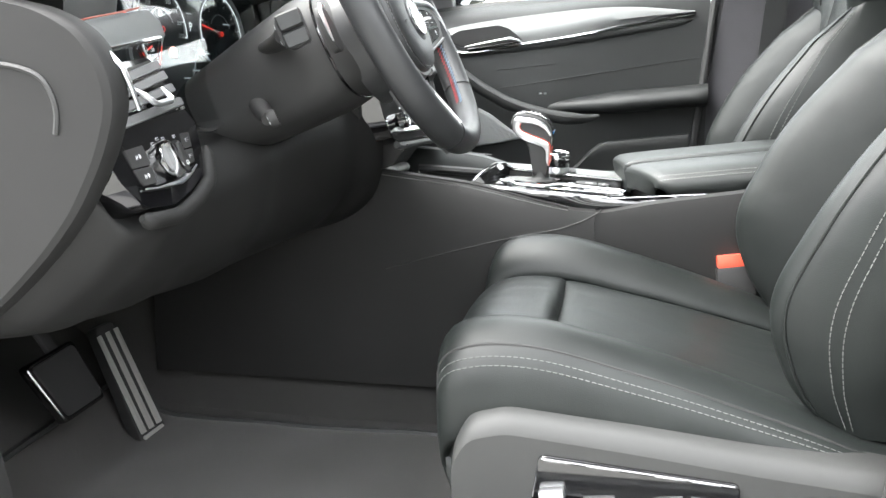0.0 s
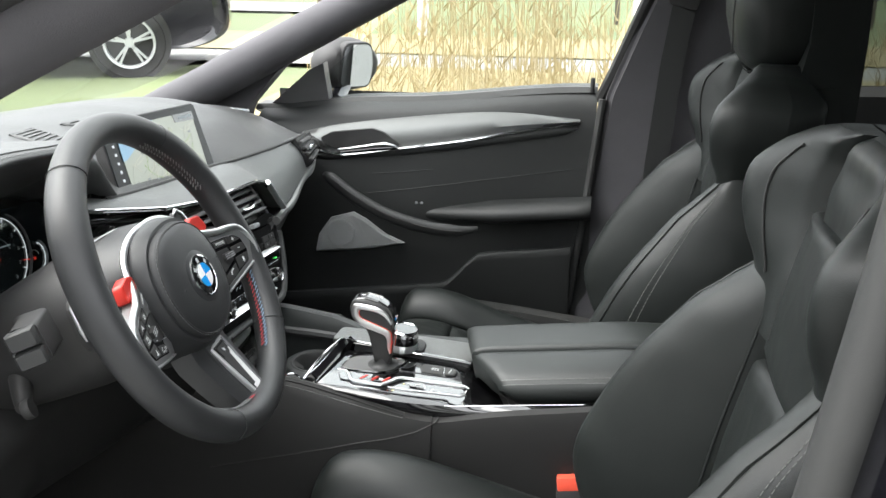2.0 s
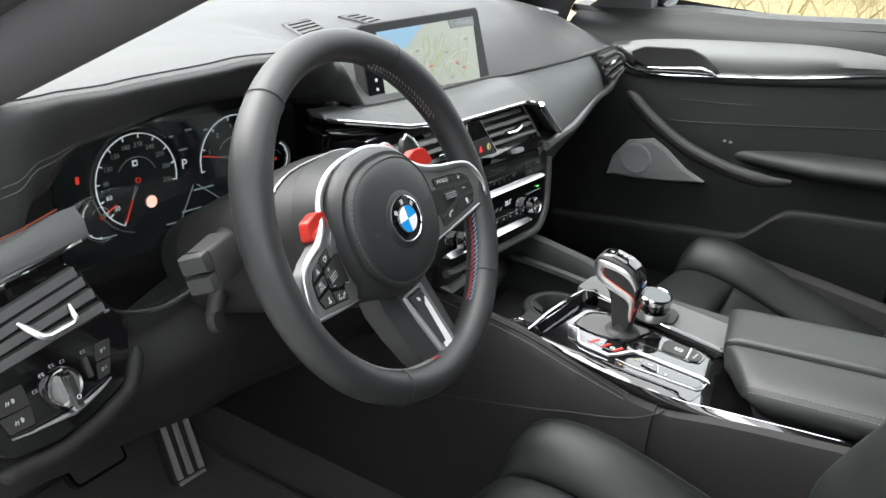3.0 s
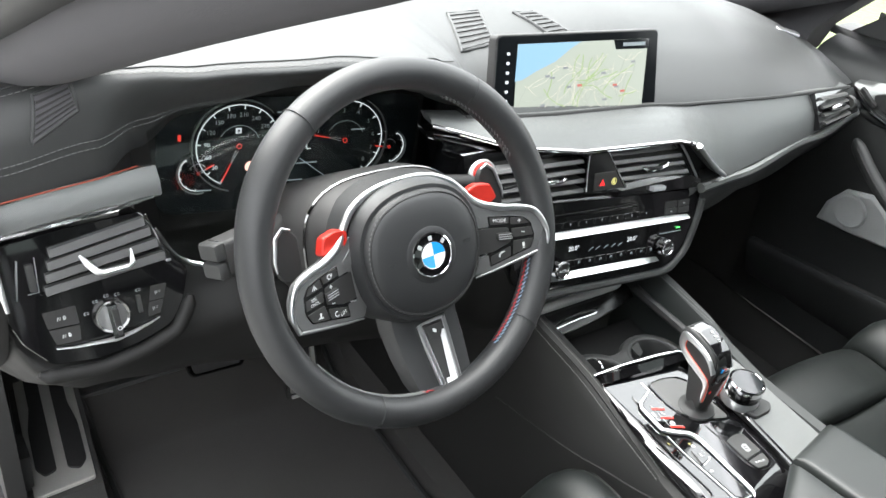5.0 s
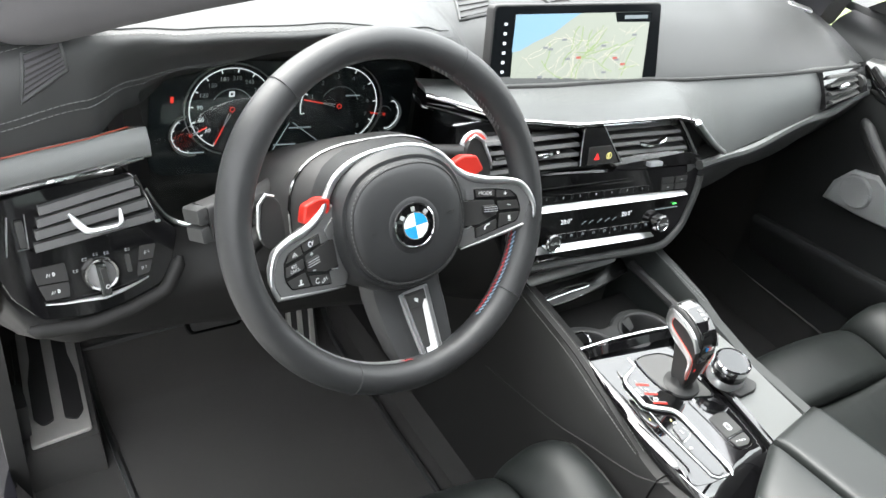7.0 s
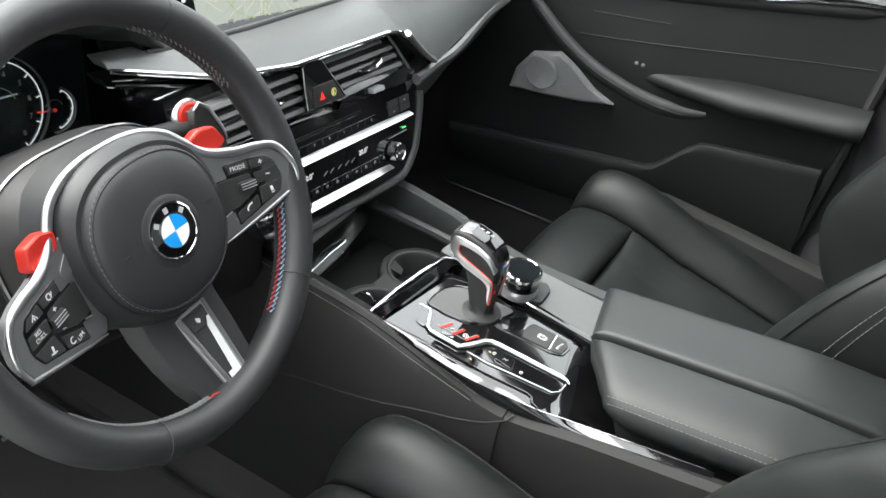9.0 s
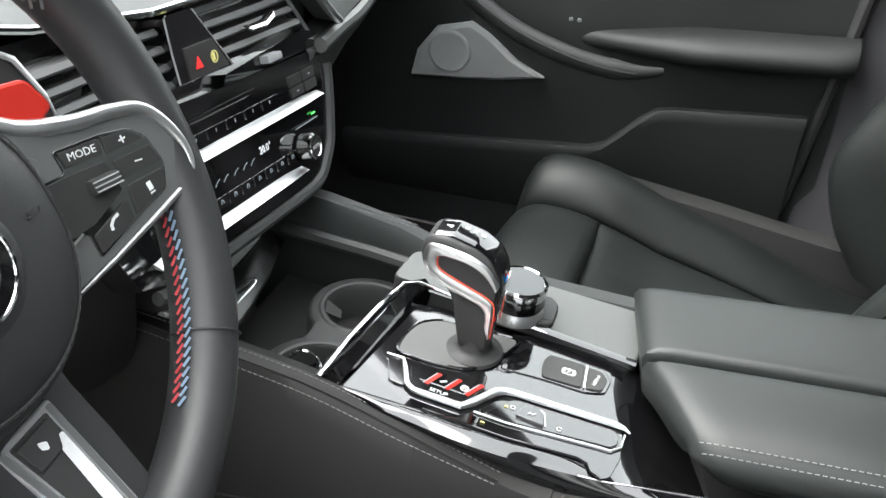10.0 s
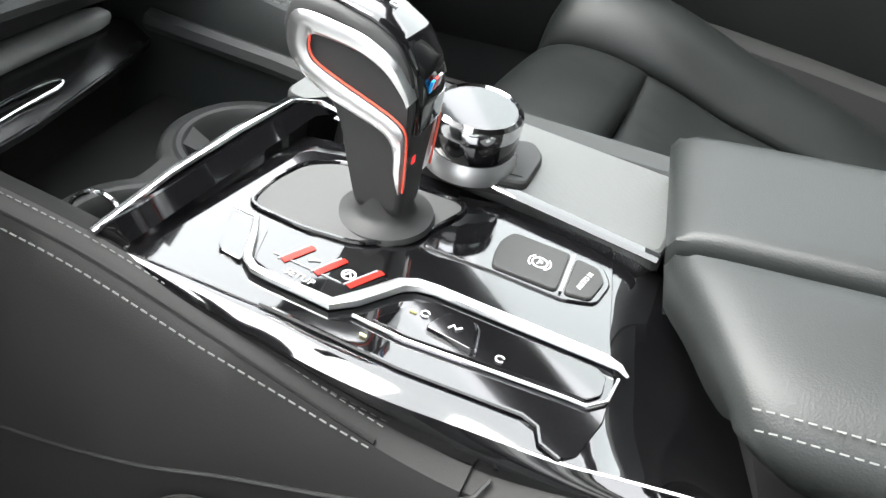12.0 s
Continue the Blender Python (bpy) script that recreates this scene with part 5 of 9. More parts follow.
lp = left_plate(rounded([(-0.790, 0.858), (-0.708, 0.866), (-0.618, 0.868), (-0.600, 0.830), (-0.588, 0.806), (-0.574, 0.793), (-0.586, 0.757), (-0.602, 0.734), (-0.642, 0.722), (-0.690, 0.715), (-0.742, 0.722), (-0.768, 0.752), (-0.786, 0.80)], 0.008), -0.004, 0.05, PIANO, dash, "driver_panel", "gloss black vent and light switch panel", 0.002)
part("lower_trim", sweep([left(y, z, -0.004) for y, z in rounded([(-0.566, 0.795), (-0.579, 0.752), (-0.598, 0.724), (-0.642, 0.711), (-0.690, 0.704), (-0.750, 0.710), (-0.785, 0.735)], 0.010)[5:-5]], [0.004, 0.006] + [0.009] * 21 + [0.006, 0.004], 10), KNEE, lp)
for k in range(4):
    ya, za = (-0.7235, -0.7275, -0.7315, -0.7345)[k], (0.8450, 0.8320, 0.8195, 0.8060)[k]
    yb, zb = (-0.6175, -0.6125, -0.6065, -0.6005)[k], (0.8585, 0.8470, 0.8325, 0.8165)[k]
    a, b = left(ya, za), left(yb, zb)
    part("slat", loft([[p + Vector((-0.02, 0, -0.001)), p + Vector((0.002, 0, 0.0042)), p + Vector((0.0065, 0, -0.0035)), p + Vector((0.005, 0, -0.0052)), p + Vector((-0.02, 0, -0.008))] for p in (a, b)]), VENT_SLAT, lp)
part("tab", sweep([left(-0.694, 0.836, 0.006), left(-0.688, 0.827, 0.011), left(-0.680, 0.8175, 0.014), left(-0.673, 0.8150, 0.014), left(-0.646, 0.8160, 0.014), left(-0.640, 0.8185, 0.013), left(-0.639, 0.832, 0.007)], [0.002, 0.0045, 0.0045, 0.0045, 0.0042, 0.0038, 0.0018], 8, flat=0.8), SATIN, lp, "satin vent tab")
part("thumb_wheel", rbox((0.009, 0.032, 0.008), left_frame(-0.7455, 0.8220, -0.001), 0.003), GREY_SOFT, lp)
part("wheel_frame", sweep([left(y, z, -0.003) for y, z in ((-0.7565, 0.842), (-0.7600, 0.825), (-0.7640, 0.800))], [0.0012, 0.0016, 0.0008], 6), SATIN, lp)
part("wheel_frame", sweep([left(y, z, -0.003) for y, z in ((-0.7385, 0.842), (-0.7405, 0.8045), (-0.752, 0.8045))], 0.0007, 6), SATIN, lp)
part("vent_edge", sweep([left(-0.6135, 0.8635, -0.002), left(-0.5955, 0.8075, -0.002), left(-0.668, 0.8040, -0.002), left(-0.7400, 0.8020, -0.002)], 0.0010, 6), DARK_CHROME, lp)
part("vent_corner", rbox((0.006, 0.003, 0.003), left_frame(-0.5965, 0.8080, -0.001), 0.001), SATIN, lp)
dialp = part("light_switch", lathe([(0.0205, -0.004), (0.0205, 0.004), (0.0190, 0.0065), (0.0165, 0.0055)], left_frame(-0.6700, 0.7615, -0.002), 36), DARK_CHROME, lp, "round light switch with chrome grip")
part("dial_face", lathe([(0.0165, 0.0040), (0.0160, 0.0062)], left_frame(-0.6700, 0.7615, -0.002), 32), SPOKE, dialp)
GR = left_frame(-0.6700, 0.7605, 0.003)
part("grip", loft([[GR @ Vector(p) for p in ((-0.0065, 0.017, h * 0.8), (0.0045, 0.017, h * 0.8), (0.0055, -0.0215, h), (-0.0055, -0.0215, h))] for h in (0, 0.013)]), CHROME, dialp, "chrome grip")
part("grip_face", prism(rounded([(-0.0025, 0.013), (0.0042, 0.013), (0.0050, -0.019), (-0.0010, -0.019)], 0.0015, 3), GR @ pose(0, 0, 0.0142, 4, 0, 0), 0.003, 0.0006), MATT_BLACK, dialp)
part("symbol", line_on(GR @ pose(0.0020, -0.010, 0.0146, 4, 0, 0), arc2(0, 0, 0.0022, 0, 360, 10), 0.0008, 0.0004), MARK, dialp)
for shape, kind in ((((-0.7425, 0.7810), (-0.7068, 0.7815), (-0.7056, 0.7612), (-0.7395, 0.7625)), 0), (((-0.7390, 0.7608), (-0.7058, 0.7593), (-0.7073, 0.7425), (-0.7335, 0.7435)), 1), (((-0.6215, 0.7825), (-0.6030, 0.7820), (-0.6085, 0.7660), (-0.6255, 0.7662)), 2), (((-0.6260, 0.7645), (-0.6090, 0.7643), (-0.6155, 0.7500), (-0.6300, 0.7485)), 3)):
    b = left_plate(rounded(shape, 0.0012, 2)[::-1], -0.0022, 0.004, MATT_BLACK, lp, "push_button", "", 0.0006)
    y, z = sum(p[0] for p in shape) / 4, sum(p[1] for p in shape) / 4
    fr = left_frame(y, z, -0.0020, 0.06)
    if kind < 2:
        part("symbol", merge(line_on(fr, [(-0.0050, -0.002), (-0.0035, 0.002), (-0.0020, -0.002), (-0.0010, 0.0015)], 0.0008, 0.0004), line_on(fr, arc2(0.0022, 0, 0.0020, -90, 90, 8), 0.0009, 0.0004), line_on(fr, [(0.0022, -0.002), (0.0022, 0.002)], 0.0009, 0.0004)), MARK, b)
    else:
        part("symbol", merge(line_on(fr, [(-0.0030, -0.002), (-0.0030, 0.002), (-0.0008, 0.0018), (-0.0008, 0.0002), (-0.0028, 0)], 0.0008, 0.0004), line_on(fr, [(0.0012, 0.0018), (0.0030, 0.0018)], 0.0007, 0.0004), line_on(fr, [(0.0012, 0.0), (0.0026, 0.0)], 0.0007, 0.0004)), DIM_MARK, b)
part("dimmer_wheel", rbox((0.0055, 0.022, 0.006), left_frame(-0.6373, 0.7660, -0.003), 0.002), GREY_SOFT, lp)
for y, z in ((-0.6965, 0.7690), (-0.6850, 0.7800), (-0.6720, 0.7835), (-0.6600, 0.7825), (-0.6360, 0.7815)):
    part("symbol", merge(line_on(left_frame(y, z, -0.0036), arc2(-0.0010, 0, 0.0016, 90, 270, 8), 0.0008, 0.0004), line_on(left_frame(y, z, -0.0036), [(0.0002, 0.0012), (0.0026, 0.0012)], 0.0006, 0.0004), line_on(left_frame(y, z, -0.0036), [(0.0002, -0.0010), (0.0026, -0.0010)], 0.0006, 0.0004)), DIM_MARK, lp)
part("chrome_bar", sweep([left(-0.7350, 0.7400, -0.001), left(-0.7150, 0.7372, 0.0005), left(-0.6980, 0.7365, 0.001), left(-0.6700, 0.7350, 0.002), left(-0.6500, 0.7375, 0.001), left(-0.6300, 0.7420, 0.0), left(-0.6170, 0.7460, -0.001)], [0.0016, 0.0018, 0.0026, 0.0042, 0.0030, 0.0018, 0.0010], 8, flat=0.6), SATIN, lp)
part("side_chrome", sweep([(-0.2120, -0.783, 0.884), (-0.1960, -0.785, 0.880), (-0.1830, -0.784, 0.865), (-0.1760, -0.783, 0.845), (-0.1720, -0.781, 0.825)], [0.002, 0.0034, 0.0034, 0.0032, 0.002], 8, flat=0.7), SATIN, lp, "satin edge at the dashboard's end")
# metal inlay above it with a copper line
part("side_inlay", loft([[Vector((-0.256, y, z0 + 0.012)), Vector((-0.243, y, z0)), Vector((-0.238, y, z0 - 0.016)), Vector((-0.245, y, z0 - 0.022)), Vector((-0.28, y, z0))] for y, z0 in ((-0.79, 0.890), (-0.72, 0.897), (-0.66, 0.902), (-0.61, 0.905), (-0.595, 0.905))]), TRIM_METAL, dash, "ribbed aluminium inlay")
part("chrome_strip", sweep([(-0.236, -0.79, 0.872), (-0.234, -0.72, 0.879), (-0.234, -0.65, 0.885), (-0.24, -0.605, 0.887)], 0.003, 8), CHROME, dash)
part("light_line", sweep([(-0.252, -0.78, 0.904), (-0.25, -0.72, 0.911), (-0.25, -0.66, 0.916), (-0.256, -0.615, 0.92)], 0.0010, 6), AMBIENT, dash)
# knee panel under the wheel and the dashboard's end
KN = chart({-0.80: [(-0.225, 0.80), (-0.255, 0.752), (-0.30, 0.70), (-0.335, 0.655), (-0.375, 0.605), (-0.55, 0.58)],
            -0.745: [(-0.26, 0.72), (-0.215, 0.695), (-0.235, 0.665), (-0.285, 0.62), (-0.365, 0.575), (-0.56, 0.55)],
            -0.70: [(-0.28, 0.73), (-0.205, 0.70), (-0.215, 0.665), (-0.265, 0.615), (-0.355, 0.565), (-0.57, 0.54)],
            -0.58: [(-0.27, 0.76), (-0.21, 0.72), (-0.215, 0.67), (-0.255, 0.61), (-0.34, 0.555), (-0.57, 0.52)],
            -0.42: [(-0.28, 0.78), (-0.195, 0.74), (-0.195, 0.68), (-0.225, 0.61), (-0.32, 0.545), (-0.57, 0.50)],
            -0.20: [(-0.28, 0.80), (-0.16, 0.76), (-0.15, 0.68), (-0.18, 0.61), (-0.27, 0.555), (-0.57, 0.49)],
            -0.13: [(-0.28, 0.80), (-0.14, 0.76), (-0.12, 0.68), (-0.15, 0.60), (-0.26, 0.55), (-0.57, 0.49)]}, 5)
part("knee_panel", sheet(lambda u, v: (lambda p: (p[0], -0.80 + 0.67 * u, p[1]))(KN(-0.80 + 0.67 * u, v)), 48, 30), KNEE, dash, "black lower panel over the driver's knees", 60)
end = rounded([(-0.205, 0.900), (-0.245, 0.921), (-0.30, 0.932), (-0.45, 0.945), (-0.8, 0.87), (-0.84, 0.6), (-0.62, 0.56), (-0.42, 0.57), (-0.365, 0.60), (-0.306, 0.650), (-0.266, 0.688), (-0.230, 0.730), (-0.200, 0.780), (-0.186, 0.815), (-0.181, 0.838), (-0.186, 0.868)], 0.02, 4)
part("end_cap", loft([[(x + dx, y, z) for x, z in end] for dx, y in ((0.0, -0.780), (0.0, -0.796), (-0.004, -0.803), (-0.012, -0.806))]), KNEE, dash, "dark end cap of the dashboard")
part("end_groove", sweep(spline([(-0.31, -0.806, 0.872), (-0.280, -0.806, 0.868), (-0.257, -0.806, 0.859), (-0.2465, -0.806, 0.843), (-0.2435, -0.806, 0.824), (-0.247, -0.806, 0.805)], 6), 0.003, 6), MATT_BLACK, dash)

# ---- steering wheel ----
wheel = thing("steering_wheel", (-0.03, -0.386, 0.9), "black leather sports steering wheel with satin spokes and red buttons", "steering wheel")
WM = frame_at((0, -0.386, 0.90), (0, 1, 0), (-0.41, 0, 0.912)) @ pose(0, 0, 0, 0, 0, 4.5)


def wv(x, y, z=0.0):
    return WM @ Vector((x, y, z))


# the rim's own plane
RM = frame_at((-0.0148, -0.4015, 0.9076), (-math.sin(radians(3.2)), math.cos(radians(3.2)), 0), (-math.sin(radians(27.2)), 0, math.cos(radians(27.2)))) @ pose(0, 0, 0, 0, 0, 4.5)


def rv(x, y, z=0.0):
    return RM @ Vector((x, y, z))


RC, RT, RZ = 0.1808, 0.0172, 0.0
rings = []
for k in range(96):
    a = 2 * math.pi * k / 96
    c, s = math.cos(a), math.sin(a)
    fat = 1.0 + 0.10 * max(0, math.cos(2 * (a - radians(38)))) ** 4 * (1 if s > 0 else 0.3) + 0.10 * max(0, math.cos(2 * (a - radians(142)))) ** 4 * (1 if s > 0 else 0.3)
    rings.append([rv(c * (RC + RT * fat * math.cos(b)), s * (RC + RT * fat * math.cos(b)), RT * 1.12 * fat * math.sin(b)) for b in [2 * math.pi * j / 16 for j in range(16)]])
rings.append(rings[0])
bm = loft(rings, cap=False)
bmesh.ops.remove_doubles(bm, verts=bm.verts, dist=1e-6)
rim = part("rim", bm, WHEEL_LEATHER, wheel, "thick smooth leather rim")
for deg in (50, 120, -48, -121):
    a = radians(deg)
    part("seam", sweep([rv(math.cos(a) * (RC + (RT + 0.0012) * math.cos(b)), math.sin(a) * (RC + (RT + 0.0012) * math.cos(b)), (RT + 0.0012) * 1.12 * math.sin(b)) for b in [2 * math.pi * j / 20 for j in range(20)]], 0.0006, 5, closed=True), WHEEL_LEATHER, rim)


def cross_stitch(a0, a1, mat, phase):
    """Threads laced over the inside of the rim."""
    bm = bmesh.new()
    n = int(abs(a1 - a0) / 1.9)
    for k in range(n):
        a = radians(a0 + (a1 - a0) * (k + phase * 0.5) / n)
        b = radians(a0 + (a1 - a0) * (k + phase * 0.5 + 0.9) / n)
        r0 = RC - RT * 1.03
        z0, z1 = (RZ + 0.0055, RZ + 0.002) if phase else (RZ + 0.0005, RZ - 0.003)
        add_stick(bm, rv(math.cos(a) * r0, math.sin(a) * r0, z0), rv(math.cos(b) * (r0 - 0.0005), math.sin(b) * (r0 - 0.0005), z1), 0.0010)
    return part("stitching", bm, mat, rim, kind="stuff")


for a0, a1 in ((-12, -62), (60, 20), (120, 160), (-100, -150)):
    cross_stitch(a0, a1, RED_THREAD if a0 == -12 else THREAD, 0)
    cross_stitch(a0, a1, BLUE_THREAD if a0 == -12 else DARK_THREAD, 1)
cross_stitch(-96, -101, RED_THREAD, 1)

# padded boss
def boss_ring(r, z, n=64):
    out = []
    for k in range(n):
        a = 2 * math.pi * k / n
        c, s = math.cos(a), math.sin(a)
        out.append(wv(-0.001 + r * 1.02 * math.copysign(abs(c) ** 0.88, c) * (1 + 0.05 * s), r * math.copysign(abs(s) ** 0.88, s) * (1.0 if s > 0 else 0.98), z))
    return out


bmp = part("boss", loft([boss_ring(r, z) for r, z in ((0.012, 0.0035), (0.030, 0.003), (0.045, 0.0020), (0.058, -0.001), (0.0645, -0.004), (0.0685, -0.0085), (0.0700, -0.014), (0.0695, -0.03))]), WHEEL_LEATHER, wheel, "leather covered airbag boss")
stitches(boss_ring(0.0668, -0.0052, 120), 0.0030, 0.0022, 0.0005, DARK_THREAD, bmp)
part("groove", sweep(boss_ring(0.0655, -0.0044), 0.0009, 5, closed=True), MATT_BLACK, bmp)
for s in (-1, 1):
    part("horn_mark", line_on(WM @ pose(0.048 * s, 0.002, 0.0024), [(-0.005, -0.001), (0.002, -0.002), (0.004, 0.001), (-0.004, 0.001)], 0.0008, 0.0005), SOFT, bmp)
# shell round the boss, falling back to the hub
part("shell", loft([boss_ring(r, z) for r, z in ((0.0708, -0.0125), (0.0735, -0.0125), (0.0765, -0.018), (0.0795, -0.028), (0.0815, -0.036), (0.0825, -0.050), (0.086, -0.075))]), WHEEL_LEATHER, wheel, "smooth leather shell round the boss")
# plain round badge: black ring with blue and white quarters
part("dish", lathe([(0.0255, 0.0045), (0.0285, 0.0042), (0.0305, 0.0032), (0.033, 0.0020)], WM, 48), WHEEL_LEATHER, bmp)
badge = part("round_badge", lathe([(0.0250, 0.0), (0.0248, 0.0050), (0.0232, 0.0056), (0.0225, 0.0046)], WM @ pose(0, 0, 0.001), 48), CHROME, wheel, "black round badge with blue and white quarters")
part("black_ring", lathe([(0.0228, 0.0), (0.0226, 0.0050), (0.015, 0.0056)], WM @ pose(0, 0, 0.001), 48), PIANO, badge)
for q in range(4):
    pts = [(0, 0)] + [(0.0142 * math.cos(radians(q * 90 + 90 * k / 8)), 0.0142 * math.sin(radians(q * 90 + 90 * k / 8))) for k in range(9)]
    part("quarter", prism(pts, WM @ pose(0, 0, 0.0075), 0.001), (WHITE, BLUE)[(q + 1) % 2], badge)
part("silver_ring", line_on(WM @ pose(0, 0, 0.0066), arc2(0, 0, 0.0148, 0, 360, 40), 0.0008, 0.0008), CHROME, badge)
for a in (140, 90, 40):
    part("plain_mark", rbox((0.0045, 0.0050, 0.0006), WM @ pose(0.0187 * math.cos(radians(a)), 0.0187 * math.sin(radians(a)), 0.0064, 0, 0, a - 90), 0), DIM_MARK, badge)

# side spokes rise from the hub to the rim
SM = WM @ pose(-0.0035, 0, 0, 0, 0, -1.3)


def dish_z(x, y):
    return -0.026 + 0.30 * (abs(x) - 0.076)


def dished(bm, lift, m=None):
    """Lays a flat part, built about the origin's plane, on the wheel's dish."""
    for v in bm.verts:
        v.co = (m or SM) @ Vector((v.co.x, v.co.y, v.co.z + lift + dish_z(v.co.x, v.co.y)))
    return bm


FLAT = Matrix.Identity(4)


def plate(pts, s, lift, depth, bevel, r=0.002, n=3):
    o = [(s * x, y) for x, y in pts]
    return dished(prism(rounded(o if s > 0 else o[::-1], r, n), FLAT, depth, bevel), lift)


def mark(pts, s, x, y, w=0.0008):
    """A thin printed line on a key."""
    return dished(line_on(FLAT @ pose(s * x, y, 0), pts, w, 0.0003), 0.0014)


KEY_SHAPES = (((0.0985, 0.0128), (0.1205, 0.0088), (0.1190, 0.0012), (0.0985, 0.0040)), ((0.1222, 0.0082), (0.1370, 0.0040), (0.1430, -0.0035), (0.1208, -0.0005)), ((0.1216, -0.0052), (0.1442, -0.0080), (0.1458, -0.0182), (0.1222, -0.0158)),
        ((0.1222, -0.0200), (0.1455, -0.0222), (0.1408, -0.0318), (0.1190, -0.0362)), ((0.0935, -0.0325), (0.1180, -0.0255), (0.1165, -0.0370), (0.0925, -0.0428)))
for s in (-1, 1):
    body = [(0.060, 0.046), (0.0745, 0.0375), (0.0885, 0.0300), (0.117, 0.0205), (0.137, 0.0155), (0.152, 0.0085), (0.1600, -0.006), (0.1620, -0.022), (0.1570, -0.0365), (0.128, -0.0430), (0.098, -0.0490), (0.072, -0.0530), (0.060, -0.03), (0.055, 0.01)]
    sp = part("spoke", plate(body, s, -0.0005, 0.016, 0.003, 0.004), SPOKE, wheel, "dark satin side spoke with bright edge")
    line = [(0.0, 0.0800, -0.034), (0.020, 0.0790, -0.034), (0.0430, 0.0735, -0.034), (0.0625, 0.0630, -0.033), (0.0755, 0.0485, -0.031), (0.0890, 0.0325, -0.025), (0.112, 0.0222, -0.015), (0.134, 0.0172, -0.009), (0.1510, 0.0100, -0.004), (0.1605, -0.006, -0.001), (0.1630, -0.022, 0.0), (0.1585, -0.0370, -0.001)]
    path = spline([SM @ Vector((s * x, y, z)) for x, y, z in line], 6)
    n = len(path) - 1
    part("satin_edge", sweep(path, [0.0022 + 0.0018 * math.sin(math.pi * min(1, 0.12 + k / n)) for k in range(n + 1)], 12, flat=1.2), SATIN, sp, "satin aluminium spoke edge")
    part("lower_edge", sweep([SM @ Vector((s * x, y, dish_z(x, y) - 0.001)) for x, y in ((0.1580, -0.0370), (0.128, -0.0435), (0.098, -0.0495), (0.074, -0.0535))], [0.0022, 0.0020, 0.0016, 0.001], 8), SPOKE, sp)
    facet = [(0.0700, 0.030), (0.0890, 0.0150), (0.0870, 0.0050), (0.0705, 0.0120)]
    part("facet", plate(facet, s, 0.0010, 0.004, 0.0008), SPOKE, sp)
    field = [(0.0970, 0.0145), (0.1220, 0.0104), (0.1380, 0.0056), (0.1455, -0.0030), (0.1475, -0.0180), (0.1465, -0.0232), (0.1415, -0.0332), (0.1185, -0.0380), (0.0915, -0.0445), (0.0920, -0.0300), (0.0785, -0.0290), (0.0840, 0.0035), (0.0970, 0.0020)]
    cl = part("switch_field", plate(field, s, 0.0002, 0.004, 0.0005), PIANO, sp, "gloss black switch field")
    part("centre_bar", plate([(0.0800, 0.0025), (0.0985, 0.0005), (0.1185, -0.0030), (0.1195, -0.0205), (0.0970, -0.0280), (0.0790, -0.0275)], s, 0.0006, 0.004, 0.0008), MATT_BLACK, cl)
    keys = [part("switch_button", plate(k, s, 0.0013, 0.004, 0.0006, 0.0012), MATT_BLACK, cl) for k in KEY_SHAPES]
    roll = rbox((0.0165, 0.0085, 0.0075), pose(s * 0.1110, -0.0118, 0.0005, 0, 0, -7 * s), 0.003)
    rl = part("roller", dished(roll, 0.001), GREY_SOFT, cl)
    for k in range(3):
        part("roller_edge", dished(rbox((0.0150, 0.0007, 0.0006), pose(s * 0.1110, -0.0145 + 0.0026 * k, 0.0043, 0, 0, -7 * s), 0), 0.001), DIM_MARK, rl)
    part("chrome_pin", dished(rbox((0.0075, 0.0012, 0.001), pose(s * 0.0850, -0.0290, 0.0014, 0, 0, 14 * s), 0), 0), SATIN, cl)
    part("plus_mark", merge(mark([(-0.002, 0), (0.002, 0)], s, 0.1105, -0.0040) if s < 0 else mark([(-0.002, 0), (0.002, 0)], s, 0.1315, 0.0022), mark([(0, -0.002), (0, 0.002)], s, 0.1105, -0.0040) if s < 0 else mark([(0, -0.002), (0, 0.002)], s, 0.1315, 0.0022)), MARK, cl)
    part("minus_mark", mark([(-0.002, 0.0004), (0.002, -0.0004)], s, 0.1110, -0.0215) if s < 0 else mark([(-0.002, 0.0006), (0.002, -0.0006)], s, 0.1340, -0.0118), MARK, cl)
    if s > 0:
        lettering("MODE", SM @ pose(0.109, 0.0068, dish_z(0.109, 0.007) + 0.0016, 0, -15, -11), 0.0058, MARK, keys[0], depth=0.0001)
        part("symbol", mark([(-0.0035, -0.0028), (-0.0030, 0.0), (-0.0005, 0.0022), (0.0030, 0.0030)], 1, 0.1065, -0.0325, 0.0016), MARK, keys[4])
        part("symbol", merge(mark([(0, -0.002), (0, 0.0028)], 1, 0.1325, -0.0270, 0.0026), mark([(-0.0015, -0.0034), (0.0015, -0.0034)], 1, 0.1325, -0.0270)), MARK, keys[3])
    else:
        lettering("RES\nCNCL", SM @ pose(-0.1340, -0.0118, dish_z(0.134, 0.012) + 0.0016, 0, 15, 6), 0.0046, MARK, keys[2], depth=0.0001)
        lettering("LIM", SM @ pose(-0.1005, -0.0362, dish_z(0.10, 0.036) + 0.0016, 0, 14, 14), 0.0056, MARK, keys[4], depth=0.0001)
        part("symbol", mark(arc2(0, 0, 0.0026, 60, 320, 12), -1, 0.1090, -0.0340, 0.0009), MARK, keys[4])
